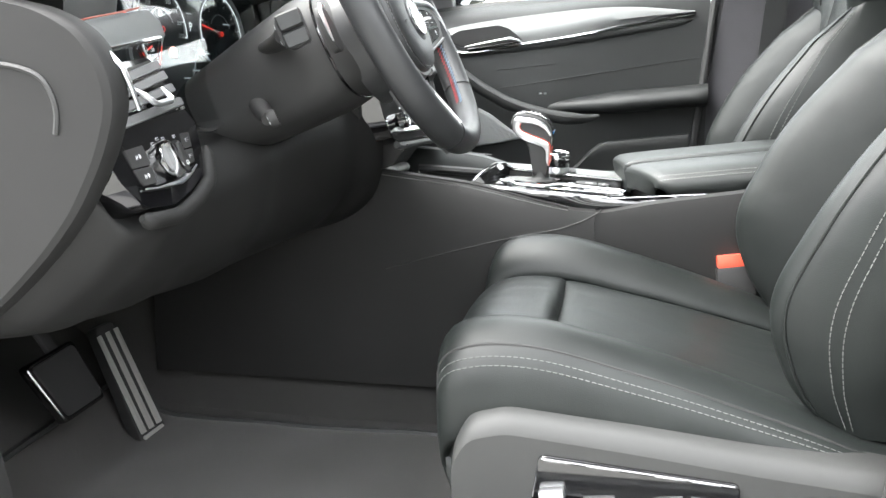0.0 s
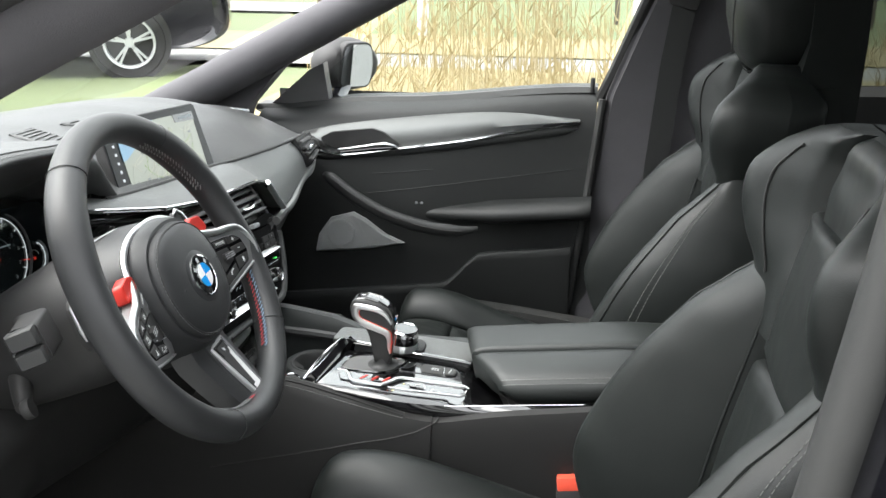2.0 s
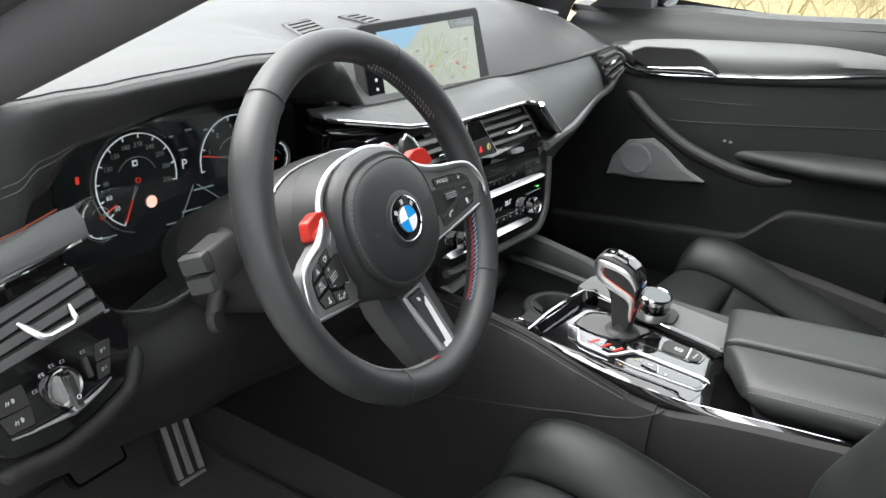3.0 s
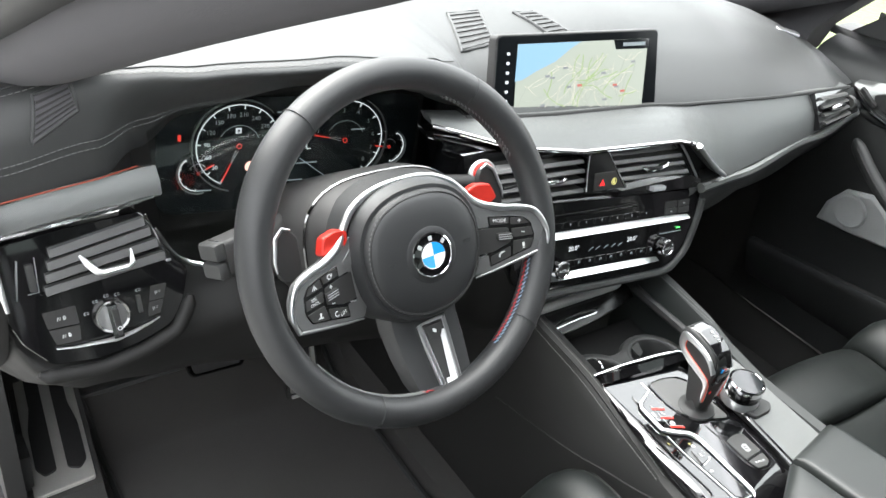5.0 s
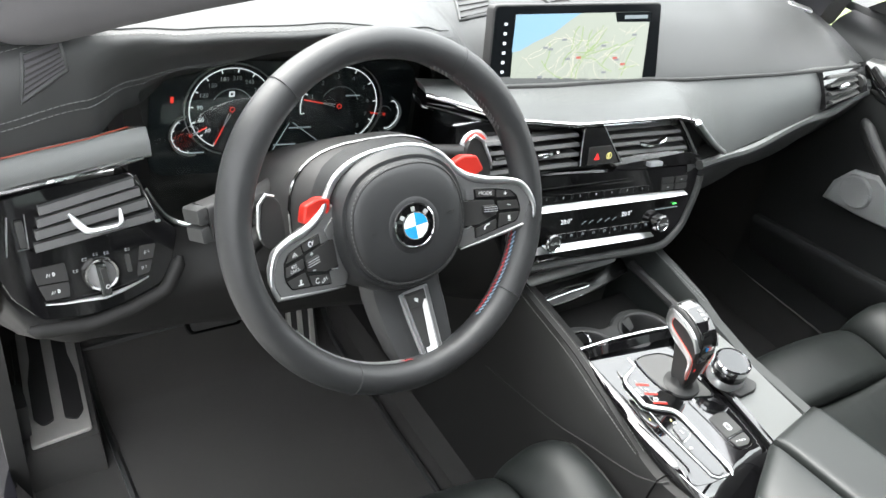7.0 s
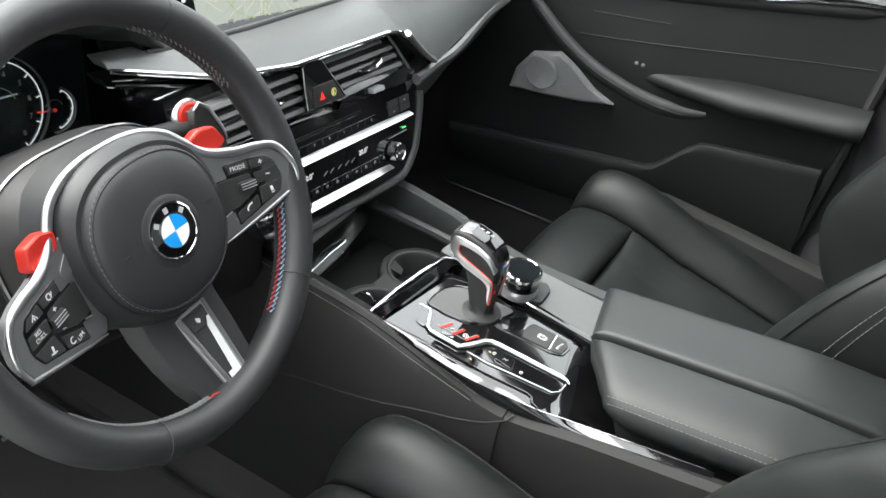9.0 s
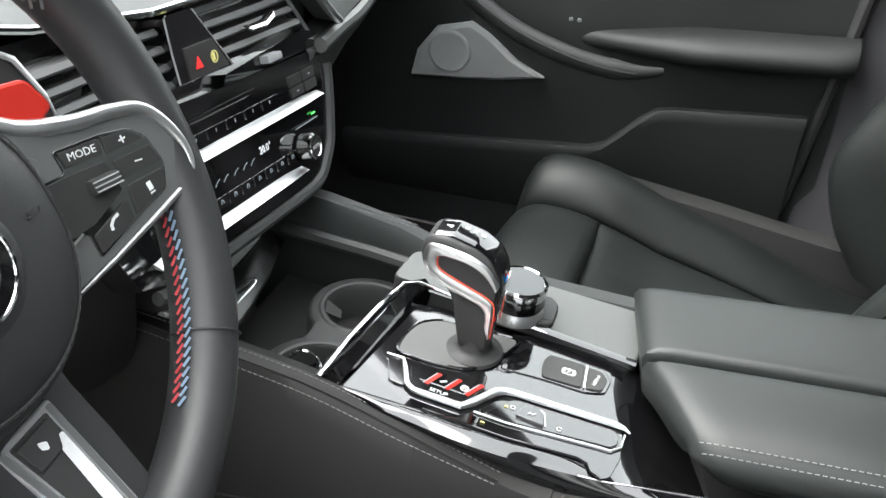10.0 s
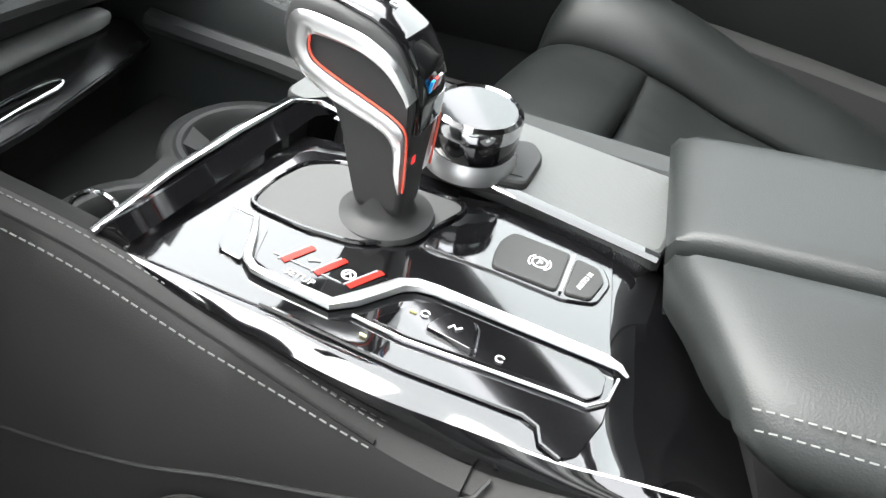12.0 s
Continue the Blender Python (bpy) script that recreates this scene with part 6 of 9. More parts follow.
        part("symbol", merge(mark([(-0.0030, -0.0020), (0.0, 0.0024), (0.0030, -0.0020)], -1, 0.1310, 0.0018, 0.0010), mark([(0, -0.0020), (0, 0.0005)], -1, 0.1310, 0.0018, 0.0012)), MARK, keys[1])
        part("symbol", merge(mark(arc2(0, 0, 0.0024, 0, 300, 12), -1, 0.1100, 0.0068, 0.0010), mark([(0.002, -0.002), (0.0042, 0.0024)], -1, 0.1100, 0.0068, 0.0010)), MARK, keys[0])
        part("symbol", merge(mark([(-0.0032, -0.0020), (0.0032, -0.0026)], -1, 0.1300, -0.0285, 0.0012), mark([(0.0, -0.002), (0.0008, 0.0030)], -1, 0.1300, -0.0285, 0.0020)), MARK, keys[3])
    # red mode button behind the spoke
    red = [(0.0770, 0.0470), (0.0900, 0.0515), (0.1080, 0.0475), (0.1145, 0.0295), (0.1040, 0.0255), (0.0900, 0.0270), (0.0800, 0.0340)]
    o = [(s * x, y) for x, y in red]
    rb = part("red_button", prism(rounded(o if s > 0 else o[::-1], 0.004, 4), WM @ pose(0, 0, -0.0335, 0, -6 * s, 0), 0.012, 0.003), RED, wheel, "red metal mode button")
    face = WM @ pose(s * 0.1000, 0.0385, -0.0333 + 0.0098, 0, -6 * s, 0)
    part("mark", line_on(face, arc2(0, 0, 0.0046, 20, 380, 18), 0.0010, 0.0004), MARK, rb)
    part("mark", line_on(face, [(-0.0026, -0.0016), (-0.001, 0.002), (0.0008, -0.001), (0.0026, 0.002)], 0.0011, 0.0004), MARK, rb)
    pd = [(s * x, y) for x, y in [(0.118, 0.050), (0.131, 0.061), (0.143, 0.052), (0.1495, 0.022), (0.144, 0.002), (0.121, 0.002)]]
    pdl = part("shift_paddle", prism(rounded(pd if s > 0 else pd[::-1], 0.008), WM @ pose(0, 0, -0.062), 0.008, 0.002), MATT_BLACK, wheel, "dark shift paddle with chrome edge")
    part("chrome_edge", sweep([wv(s * 0.124, 0.057, -0.0625), wv(s * 0.133, 0.0605, -0.0625), wv(s * 0.1425, 0.052, -0.0625), wv(s * 0.1485, 0.028, -0.062), wv(s * 0.1485, 0.016, -0.062)], [0.001, 0.0022, 0.0024, 0.002, 0.0008], 8), SATIN, pdl)
# lower spoke with its clasp
CX = -0.002
lo = [(-0.052, -0.055), (-0.052, -0.085), (-0.050, -0.115), (-0.045, -0.145), (-0.034, -0.174), (0.028, -0.176), (0.036, -0.145), (0.040, -0.115), (0.042, -0.085), (0.044, -0.055)]
rings = []
for k, lift in ((1.0, -0.030), (0.97, -0.012), (0.88, -0.005), (0.66, -0.0015), (0.45, -0.0005)):
    rings.append([wv(CX - 0.003 + (x - CX + 0.003) * k, y, -0.028 + 0.30 * max(0, -y - 0.078) + lift) for x, y in lo])
ls = part("lower_spoke", loft(rings), WHEEL_LEATHER, wheel, "black lower spoke with satin clasp")


def clasp(pts, lift, depth, bevel=0.0006, r=0.0012):
    bm = prism(rounded([(CX + x, y) for x, y in pts], r, 3), FLAT, depth, bevel)
    for v in bm.verts:
        v.co = WM @ Vector((v.co.x, v.co.y, v.co.z + lift - 0.0265 + 0.32 * max(0, -v.co.y - 0.080)))
    return bm


part("satin_rail", clasp([(-0.0195, -0.0800), (-0.0125, -0.1690), (0.0125, -0.1690), (0.0195, -0.0800)][::1], 0.0018, 0.006, 0.0010), SILVER, ls, "satin clasp plate")
part("bright_rail", clasp([(-0.0190, -0.0815), (-0.0118, -0.1570), (-0.0088, -0.1570), (-0.0145, -0.0815)], 0.0026, 0.003), SATIN, ls)
part("bright_rail", clasp([(0.0150, -0.0815), (0.0095, -0.1570), (0.0118, -0.1570), (0.0188, -0.0815)], 0.0026, 0.003), SPOKE, ls)
part("slot", clasp([(-0.0125, -0.0830), (-0.0078, -0.1525), (0.0082, -0.1525), (0.0135, -0.0830)], 0.0024, 0.003), MATT_BLACK, ls)
# the clasp's chrome insert, its sky reflection given as plain white colour
part("white_insert", clasp([(0.0062, -0.0940), (-0.0005, -0.1440), (-0.0060, -0.1440), (-0.0065, -0.1510), (0.0074, -0.1510), (0.0122, -0.0940)], 0.0030, 0.003, 0.0004, 0.0008), PALE, ls, "chrome insert coloured white as if mirroring the sky")
part("button", clasp([(-0.0115, -0.0845), (-0.0100, -0.0990), (0.0055, -0.0990), (0.0100, -0.0920), (0.0115, -0.0845)], 0.0042, 0.004, 0.0008), MATT_BLACK, ls)
part("symbol", clasp([(-0.0022, -0.0885), (-0.0028, -0.0925), (0.0004, -0.0945), (0.0022, -0.0910)], 0.0046, 0.001, 0.0), MARK, ls)
part("badge_plate", clasp([(-0.0100, -0.1585), (-0.0095, -0.1675), (0.0095, -0.1675), (0.0100, -0.1585)], 0.0027, 0.002, 0.0002, 0.0006), PIANO, ls)
for k, mt in enumerate((BLUE_THREAD, BLUE, RED)):
    part("stripe", clasp([(-0.0080 + 0.0038 * k, -0.1595), (-0.0095 + 0.0038 * k, -0.1665), (-0.0065 + 0.0038 * k, -0.1665), (-0.0050 + 0.0038 * k, -0.1595)], 0.0032, 0.001, 0, 0.0001), mt, ls)
part("plain_mark", clasp([(0.0035, -0.1595), (0.0025, -0.1665), (0.0078, -0.1665), (0.0085, -0.1595)], 0.0032, 0.001, 0, 0.0001), MARK, ls)

# steering column cover with stalks
column = thing("steering_column", (-0.14, -0.386, 0.85), "black column cover with indicator stalk and start button", "steering column")
rings = []
for d, wx, zt, zb in ((-0.06, 0.080, 0.070, -0.060), (-0.09, 0.104, 0.084, -0.066), (-0.13, 0.110, 0.086, -0.072), (-0.20, 0.10, 0.076, -0.07), (-0.30, 0.085, 0.06, -0.065)):
    rings.append([WM @ pose(0, 0, 0, 0, 0, -4.5) @ Vector((wx * math.copysign(abs(math.cos(a)) ** 0.7, math.cos(a)), (zt if math.sin(a) > 0 else -zb) * math.copysign(abs(math.sin(a)) ** 0.7, math.sin(a)), d)) for a in [2 * math.pi * k / 40 for k in range(40)]])
part("cover", loft(rings), MATT_BLACK, column)
part("edge_line", sweep(rings[1] , 0.002, 5, closed=True), DARK_CHROME, column)
stalk = part("indicator_stalk", sweep([(-0.19, -0.45, 0.862), (-0.14, -0.505, 0.876), (-0.110, -0.545, 0.886)], [0.010, 0.013, 0.017], 12, flat=0.8), MATT_BLACK, column)
HD = frame_at((-0.093, -0.572, 0.893), (0.35, -0.93, 0.05), (-0.35, -0.05, 0.93))
part("head", loft([[HD @ Vector((x, y * k, z * k)) for y, z in rounded([(-0.020, -0.016), (0.020, -0.016), (0.022, 0.010), (0.014, 0.018), (-0.014, 0.018), (-0.022, 0.008)], 0.005, 3)] for x, k in ((-0.040, 0.75), (-0.030, 1.0), (0.018, 0.98))]), MATT_BLACK, stalk)
for y0, y1 in ((-0.019, -0.001), (0.001, 0.020)):
    part("end_key", loft([[HD @ Vector((x, y, z)) for y, z in rounded([(y0, -0.014), (y1, -0.014), (y1, 0.015), (y0, 0.015)], 0.003, 2)] for x in (0.016, 0.026)] + [[HD @ Vector((0.029, (y0 + y1) / 2 + (y - (y0 + y1) / 2) * 0.8, z * 0.85)) for y, z in rounded([(y0, -0.014), (y1, -0.014), (y1, 0.015), (y0, 0.015)], 0.003, 2)]]), SOFT, stalk, "grey rocker key on the stalk's end")
for y in (-0.009, 0.009):
    part("symbol", line_on(HD @ pose(-0.002, y, 0.0183), [(-0.007, -0.002), (-0.007, 0.002), (-0.003, 0.0), (0.004, 0.001)], 0.0018, 0.0004), MARK, stalk)
LV = frame_at((-0.147, -0.523, 0.786), (0.35, -0.93, 0), (-0.4, 0, 0.92))
low = part("column_lever", sweep([(-0.185, -0.47, 0.80), (-0.165, -0.50, 0.79), (-0.152, -0.518, 0.786)], [0.014, 0.011, 0.009], 12), MATT_BLACK, column, "electric column adjuster")
part("knob", lathe([(0.011, -0.008), (0.0115, -0.002), (0.010, 0.002), (0.008, 0.0025)], LV, 20), MATT_BLACK, low)
for d in ((1, 1), (1, -1)):
    part("cross_mark", line_on(LV @ pose(0, 0, 0.0025), [(-0.005 * d[0], -0.005 * d[1]), (0.005 * d[0], 0.005 * d[1])], 0.002, 0.0006), MARK, low)
part("panel_line", sweep(spline([(-0.150, -0.475, 0.825), (-0.150, -0.44, 0.825), (-0.155, -0.43, 0.80), (-0.165, -0.44, 0.765)], 4), 0.0012, 5), MATT_BLACK, column)
wst = part("wiper_stalk", sweep([(-0.16, -0.31, 0.885), (-0.15, -0.24, 0.875), (-0.145, -0.19, 0.868)], [0.009, 0.011, 0.013], 10), MATT_BLACK, column)
part("end_block", rbox((0.035, 0.05, 0.034), pose(-0.15, -0.165, 0.858, 0, 20, 5), 0.006), SOFT, wst)
SBM = frame_at((-0.148, -0.209, 0.881), (0.1, 1, -0.1), (-0.45, 0, 0.9))
sb = part("start_button", lathe([(0.022, -0.03), (0.022, -0.004), (0.021, 0.0), (0.018, 0.003)], SBM, 28), SATIN, column, "satin ringed start button")
part("red_disc", lathe([(0.0165, 0.001), (0.0165, 0.004), (0.014, 0.0055)], SBM, 28), RED, sb, "red start button face")

# ---- centre console ----
console = thing("centre_console", (0.25, 0.01, 0.3), "black leather console with gloss black shift panel", "console")
ZT = 0.618
SLOPE = -0.08


def zt(x):
    """Height of the shift panel, which falls towards the rear."""
    return ZT + SLOPE * (x - 0.17)


# left wall: padded leather front with stitched top edge, plain rear
CE = [(-0.55, -0.13, 0.60), (-0.35, -0.125, 0.645), (-0.22, -0.118, 0.66), (-0.14, -0.112, 0.655), (-0.06, -0.110, 0.645), (0.02, -0.108, 0.634), (0.09, -0.110, 0.619), (0.16, -0.113, 0.602), (0.20, -0.115, 0.595), (0.24, -0.116, 0.596), (0.32, -0.115, 0.612), (0.44, -0.113, 0.630), (0.60, -0.112, 0.655), (0.75, -0.112, 0.68)]
edge = spline(CE, 6)


def wall_ring(p, bulge, inner):
    return [p + Vector((0, 0.028, -0.012)), p + Vector((0, 0.008, 0.001)), p + Vector((0, -0.004, -0.002)), p + Vector((0, -0.010 - bulge * 0.4, -0.018)), Vector((p.x, -0.128 - bulge, p.z - 0.07)), Vector((p.x, -0.132 - bulge, 0.50)),
            Vector((p.x, -0.138 - bulge * 0.6, 0.44)), Vector((p.x, -0.148, 0.36)), Vector((p.x, -0.155, 0.29)), Vector((p.x, inner, 0.29)), Vector((p.x, inner, p.z - 0.05))]


split = [i for i, p in enumerate(edge) if p.x <= 0.225]
part("knee_pad", loft([wall_ring(edge[i], 0.018 * math.exp(-((edge[i].x - 0.05) / 0.14) ** 2), -0.080) for i in split]), KNEE, console, "padded leather console side with stitched edge")
part("side_panel", loft([wall_ring(edge[i] + Vector((0, 0.002, -0.002)), 0.0, -0.096) for i in range(split[-1], len(edge))]), KNEE, console)
front = [edge[i] for i in split if -0.30 < edge[i].x < 0.185]


def taper(x):
    return min(max((0.215 - x) / 0.12, 0.25), 1.0)


stitches([p + Vector((0, 0.005, 0.0008)) for p in front], 0.0030, 0.0019, 0.0004, THREAD, console)
stitches([p + Vector((0, -0.0046 - (0.006 + 0.0072 * math.exp(-((p.x - 0.05) / 0.14) ** 2)) * 0.30 * taper(p.x), -0.0018 - 0.0048 * taper(p.x))) for p in front], 0.0034, 0.0019, 0.0005, THREAD, console)
part("piping", sweep([p + Vector((0, -0.0030, -0.0012 * taper(p.x))) for p in front], 0.0013, 6), KNEE, console)
SEAM = [(0.2335, 0.5955), (0.224, 0.589), (0.20, 0.577), (0.16, 0.564), (0.09, 0.5515), (0.0, 0.528), (-0.12, 0.490)]
low = []
for p in spline([(x, 0, z) for x, z in SEAM], 6):
    k = max(i for i in range(len(edge) - 1) if edge[i].x <= p.x)
    e = edge[k].lerp(edge[k + 1], (p.x - edge[k].x) / (edge[k + 1].x - edge[k].x))
    ring = wall_ring(e, 0.018 * math.exp(-((p.x - 0.05) / 0.14) ** 2), -0.08)
    side = max(i for i in range(1, 5) if ring[i].z >= p.z or i == 1)
    a, b = ring[side], ring[side + 1]
    low.append((p.x, a.y + (b.y - a.y) * (p.z - a.z) / (b.z - a.z) - 0.0002, p.z))
part("seam", sweep(low, 0.0011, 5), MATT_BLACK, console)
# right wall
part("knee_pad", loft([[Vector((x, 0.125, z - 0.02)), Vector((x, 0.138, z)), Vector((x, 0.152, z + 0.002)), Vector((x, 0.165, z - 0.012)), Vector((x, 0.172, 0.50)), Vector((x, 0.165, 0.29)), Vector((x, 0.12, 0.29)), Vector((x, 0.12, 0.5))] for x, z in ((-0.16, 0.655), (-0.08, 0.65), (0.0, 0.638), (0.05, 0.622), (0.12, 0.61), (0.24, 0.61), (0.5, 0.63), (0.75, 0.66))]), LEATHER, console, "padded leather console side towards the passenger")
for off in (0.0, 0.006):
    stitches([Vector((x, 0.140 + off, 0.657 - 0.0 + (-0.10 * (x + 0.16) if x < 0.02 else -0.018 - 0.2 * (x - 0.02)) * 0.9)) for x in [-0.15 + 0.01 * k for k in range(18)]], 0.0045, 0.002, 0.0006, DARK_THREAD, console)
part("lower_ledge", sweep([(-0.12, 0.118, 0.618), (-0.02, 0.120, 0.612), (0.06, 0.118, 0.606)], 0.008, 8), SOFT, console)

# front bay with cup holders
bay = part("cup_holder_bay", loft([[(-0.12, -0.105, 0.558), (-0.12, 0.13, 0.558), (-0.12, 0.13, 0.53), (-0.12, -0.105, 0.53)], [(-0.05, -0.105, 0.552), (-0.05, 0.13, 0.552), (-0.05, 0.13, 0.52), (-0.05, -0.105, 0.52)], [(0.06, -0.105, 0.548), (0.06, 0.13, 0.548), (0.06, 0.13, 0.51), (0.06, -0.105, 0.51)]]), KNEE, console, "soft black tray with two cup holders")


def cup(cx, cy, r):
    rim = [(r - 0.003, -0.055), (r - 0.001, -0.004), (r + 0.002, 0.0005), (r + 0.005, 0.0012), (r + 0.009, -0.001)]
    c = part("cup_ring", loft([[(cx + q * math.cos(a), cy + q * math.sin(a), 0.588 + h) for a in [2 * math.pi * k / 40 for k in range(40)]] for q, h in rim], cap=False), SOFT, bay, "round cup holder")
    part("base", lathe([(r - 0.003, -0.056), (r - 0.003, -0.05)], pose(cx, cy, 0.588), 36), MATT_BLACK, c)
    for a in (40, 200):
        part("spring_tab", loft([[Vector((cx + (r - d) * math.cos(radians(a + w)), cy + (r - d) * math.sin(radians(a + w)), 0.5875 + z)) for w in (-16, 16)] + [Vector((cx + (r - d) * math.cos(radians(a + w)), cy + (r - d) * math.sin(radians(a + w)), 0.584 + z)) for w in (16, -16)] for d, z in ((-0.001, 0.0), (0.014, -0.010))]), GREY_SOFT, c)


CUPS = ((-0.006, 0.062, 0.037), (-0.004, -0.046, 0.039))
for c in CUPS:
    cup(*c)


def web():
    """One plate round both cups, drawn in between them, with a rolled outer edge."""
    (ax, ay, ar), (bx, by, br) = CUPS
    shape = [(ax + q, ay + w) for q, w in arc2(0, 0, ar + 0.013, -52, 232, 40)] + [(bx + q, by + w) for q, w in arc2(0, 0, br + 0.013, 128, 412, 40)]
    shape = rounded(shape, 0.012, 3)
    bm = bmesh.new()
    loops = []
    for loop in [shape] + [[(cx + q, cy + w) for q, w in arc2(0, 0, r + 0.006, 0, 360, 40)[:-1]] for cx, cy, r in CUPS]:
        vs = [bm.verts.new((x, y, 0.5878)) for x, y in loop]
        loops.append([bm.edges.new((vs[k], vs[(k + 1) % len(vs)])) for k in range(len(vs))])
    bmesh.ops.triangle_fill(bm, use_beauty=True, edges=[e for lp in loops for e in lp])
    bmesh.ops.delete(bm, geom=[f for f in bm.faces if any((f.calc_center_median().xy - Vector(c[:2])).length < c[2] + 0.003 for c in CUPS)], context="FACES_ONLY")
    ring = [e.verts[0] for e in loops[0]]
    for out, dz in ((0.003, -0.002), (0.005, -0.007), (0.006, -0.035)):
        nxt = []
        for (x, y), v in zip(shape, ring):
            cx, cy, r = min(CUPS, key=lambda c: abs(c[1] - y))
            n = Vector((x - cx, y - cy)).normalized()
            nxt.append(bm.verts.new((x + n.x * out, y + n.y * out, 0.5878 + dz)))
        for k in range(len(ring)):
            bm.faces.new((ring[k], nxt[k], nxt[(k + 1) % len(ring)], ring[(k + 1) % len(ring)]))
        ring = nxt
    bmesh.ops.recalc_face_normals(bm, faces=bm.faces)
    return bm


part("cup_web", web(), SOFT, bay, "soft black plate round the cup holders")
lid = part("socket_cap", lathe([(0.013, -0.01), (0.013, 0.002), (0.011, 0.004), (0.0095, 0.002)], pose(0.024, 0.010, 0.592), 24), SATIN, bay)
part("cap", lathe([(0.0095, 0), (0.009, 0.004)], pose(0.024, 0.010, 0.592), 20), SOFT, lid)
part("light_spot", rbox((0.012, 0.02, 0.002), pose(-0.085, -0.06, 0.572), 0.0005), AMBIENT, bay)

# gloss black shift panel
OUT = [(0.036, -0.0985), (0.040, -0.03), (0.047, 0.040), (0.075, 0.048), (0.236, 0.053), (0.2455, 0.020), (0.256, -0.020), (0.2655, -0.045), (0.2680, -0.072), (0.2640, -0.096), (0.258, -0.1010), (0.250, -0.0985), (0.2455, -0.0905), (0.236, -0.088), (0.18, -0.0935), (0.11, -0.0945)]
F = frame_at((0, 0, zt(0)), (1, 0, SLOPE), (0, 1, 0))
P = frame_at((0, 0, zt(0) - 0.0027), (1, 0, SLOPE), (0, 1, -0.045))  # leans a little towards the passenger
panel = part("shift_panel", prism(rounded(OUT, 0.003), P, 0.05, 0.0012), PIANO, console, "gloss black shift panel")
# sloping front frame, bright
part("front_frame", loft([[(x, y, zt(x) + 0.006), (x + 0.012, y + 0.004, zt(x) + 0.012), (x + 0.020, y + 0.002, zt(x) + 0.004), (x + 0.014, y, zt(x) - 0.03), (x - 0.002, y - 0.002, zt(x) - 0.03)] for x, y in ((0.022, -0.099), (0.026, -0.05), (0.030, 0.0), (0.034, 0.045), (0.044, 0.056))]), PIANO, panel)
part("front_edge", sweep([(x, y, zt(x) + h) for x, y, h in ((0.024, -0.101, 0.006), (0.028, -0.05, 0.0105), (0.034, 0.0, 0.012), (0.040, 0.043, 0.012), (0.052, 0.055, 0.010), (0.075, 0.0575, 0.006), (0.16, 0.052, 0.003), (0.240, 0.0475, 0.002))], [0.0028, 0.0028, 0.0030, 0.0030, 0.0028, 0.0026, 0.0022, 0.0008], 8, flat=0.7), CHROME, panel, "chrome edge")
# outer left flank, gloss: a shoulder that falls to a ridge, then steeply to the stitched edge
RIDGE = spline([(0.036, -0.103, 0.6275), (0.086, -0.106, 0.623), (0.117, -0.107, 0.619), (0.15, -0.1095, 0.617), (0.18, -0.1086, 0.6145), (0.212, -0.1050, 0.612), (0.257, -0.1025, 0.612), (0.28, -0.0993, 0.6129), (0.32, -0.094, 0.6145), (0.38, -0.086, 0.617), (0.46, -0.076, 0.620)], 8)


def at_x(line, x):
    k = max(i for i in range(len(line) - 1) if line[i].x <= x or i == 0)
    return line[k].lerp(line[k + 1], (x - line[k].x) / (line[k + 1].x - line[k].x))


SIDE = spline([P @ Vector((x, y, -0.0006)) for x, y in ((0.036, -0.0975), (0.11, -0.0938), (0.18, -0.0930), (0.225, -0.0885), (0.245, -0.0930), (0.258, -0.1010))], 8)


def shoulder(u, v):
    x = 0.037 + 0.220 * u
    a, b = at_x(SIDE, x), at_x(RIDGE, x)
    return a.lerp(b, v) + Vector((0, 0, 0.0022 * math.sin(math.pi * v) * (1 - u ** 4)))


def skirt(u, v):
    x = 0.037 + 0.42 * u
    a, b = at_x(RIDGE, x), at_x(edge, x) + Vector((0, 0.010, -0.006))
    return a.lerp(b, v) + Vector((0, -0.0025 * math.sin(math.pi * v), 0))


def fillet(u, v):
    """Behind the panel: from the ridge inwards, rolling down under the armrest."""
    x = 0.236 + 0.22 * u
    r = at_x(RIDGE, x)
    y = r.y + (0.055 - r.y) * v
    d = max(0.0, x - 0.2465 + 0.19 * min(y - 0.02, 0.0))
    flat = zt(x) - 0.0027 - 0.045 * y - 0.0012 - 0.75 * d * d / (d + 0.016)
    k = min((y - r.y) / 0.060, 1.0)
    return (x, y, flat + (r.z - 0.0004 - flat) * (1 - k) ** 2)


part("flank", sheet(shoulder, 60, 10), PIANO, panel, "curved gloss flank")
part("skirt", sheet(skirt, 80, 8), PIANO, panel)
part("rear_face", sheet(fillet, 44, 44), PIANO, panel, "gloss black face beside the armrest")
part("chrome_strip", sweep([at_x(RIDGE, 0.24 + 0.004 * k) + Vector((0, 0, 0.0004)) for k in range(53)], 0.0007, 6), CHROME, panel, "thin chrome line")
# thin gloss ridge shaped along the panel's left step, for its bright reflecting line
part("panel_step", sweep([P @ Vector((x, y, 0.0008)) for x, y in ((0.110, -0.0935), (0.180, -0.0935), (0.236, -0.0880), (0.244, -0.0905), (0.248, -0.0985), (0.258, -0.1020))], 0.0011, 6), PIANO, panel)
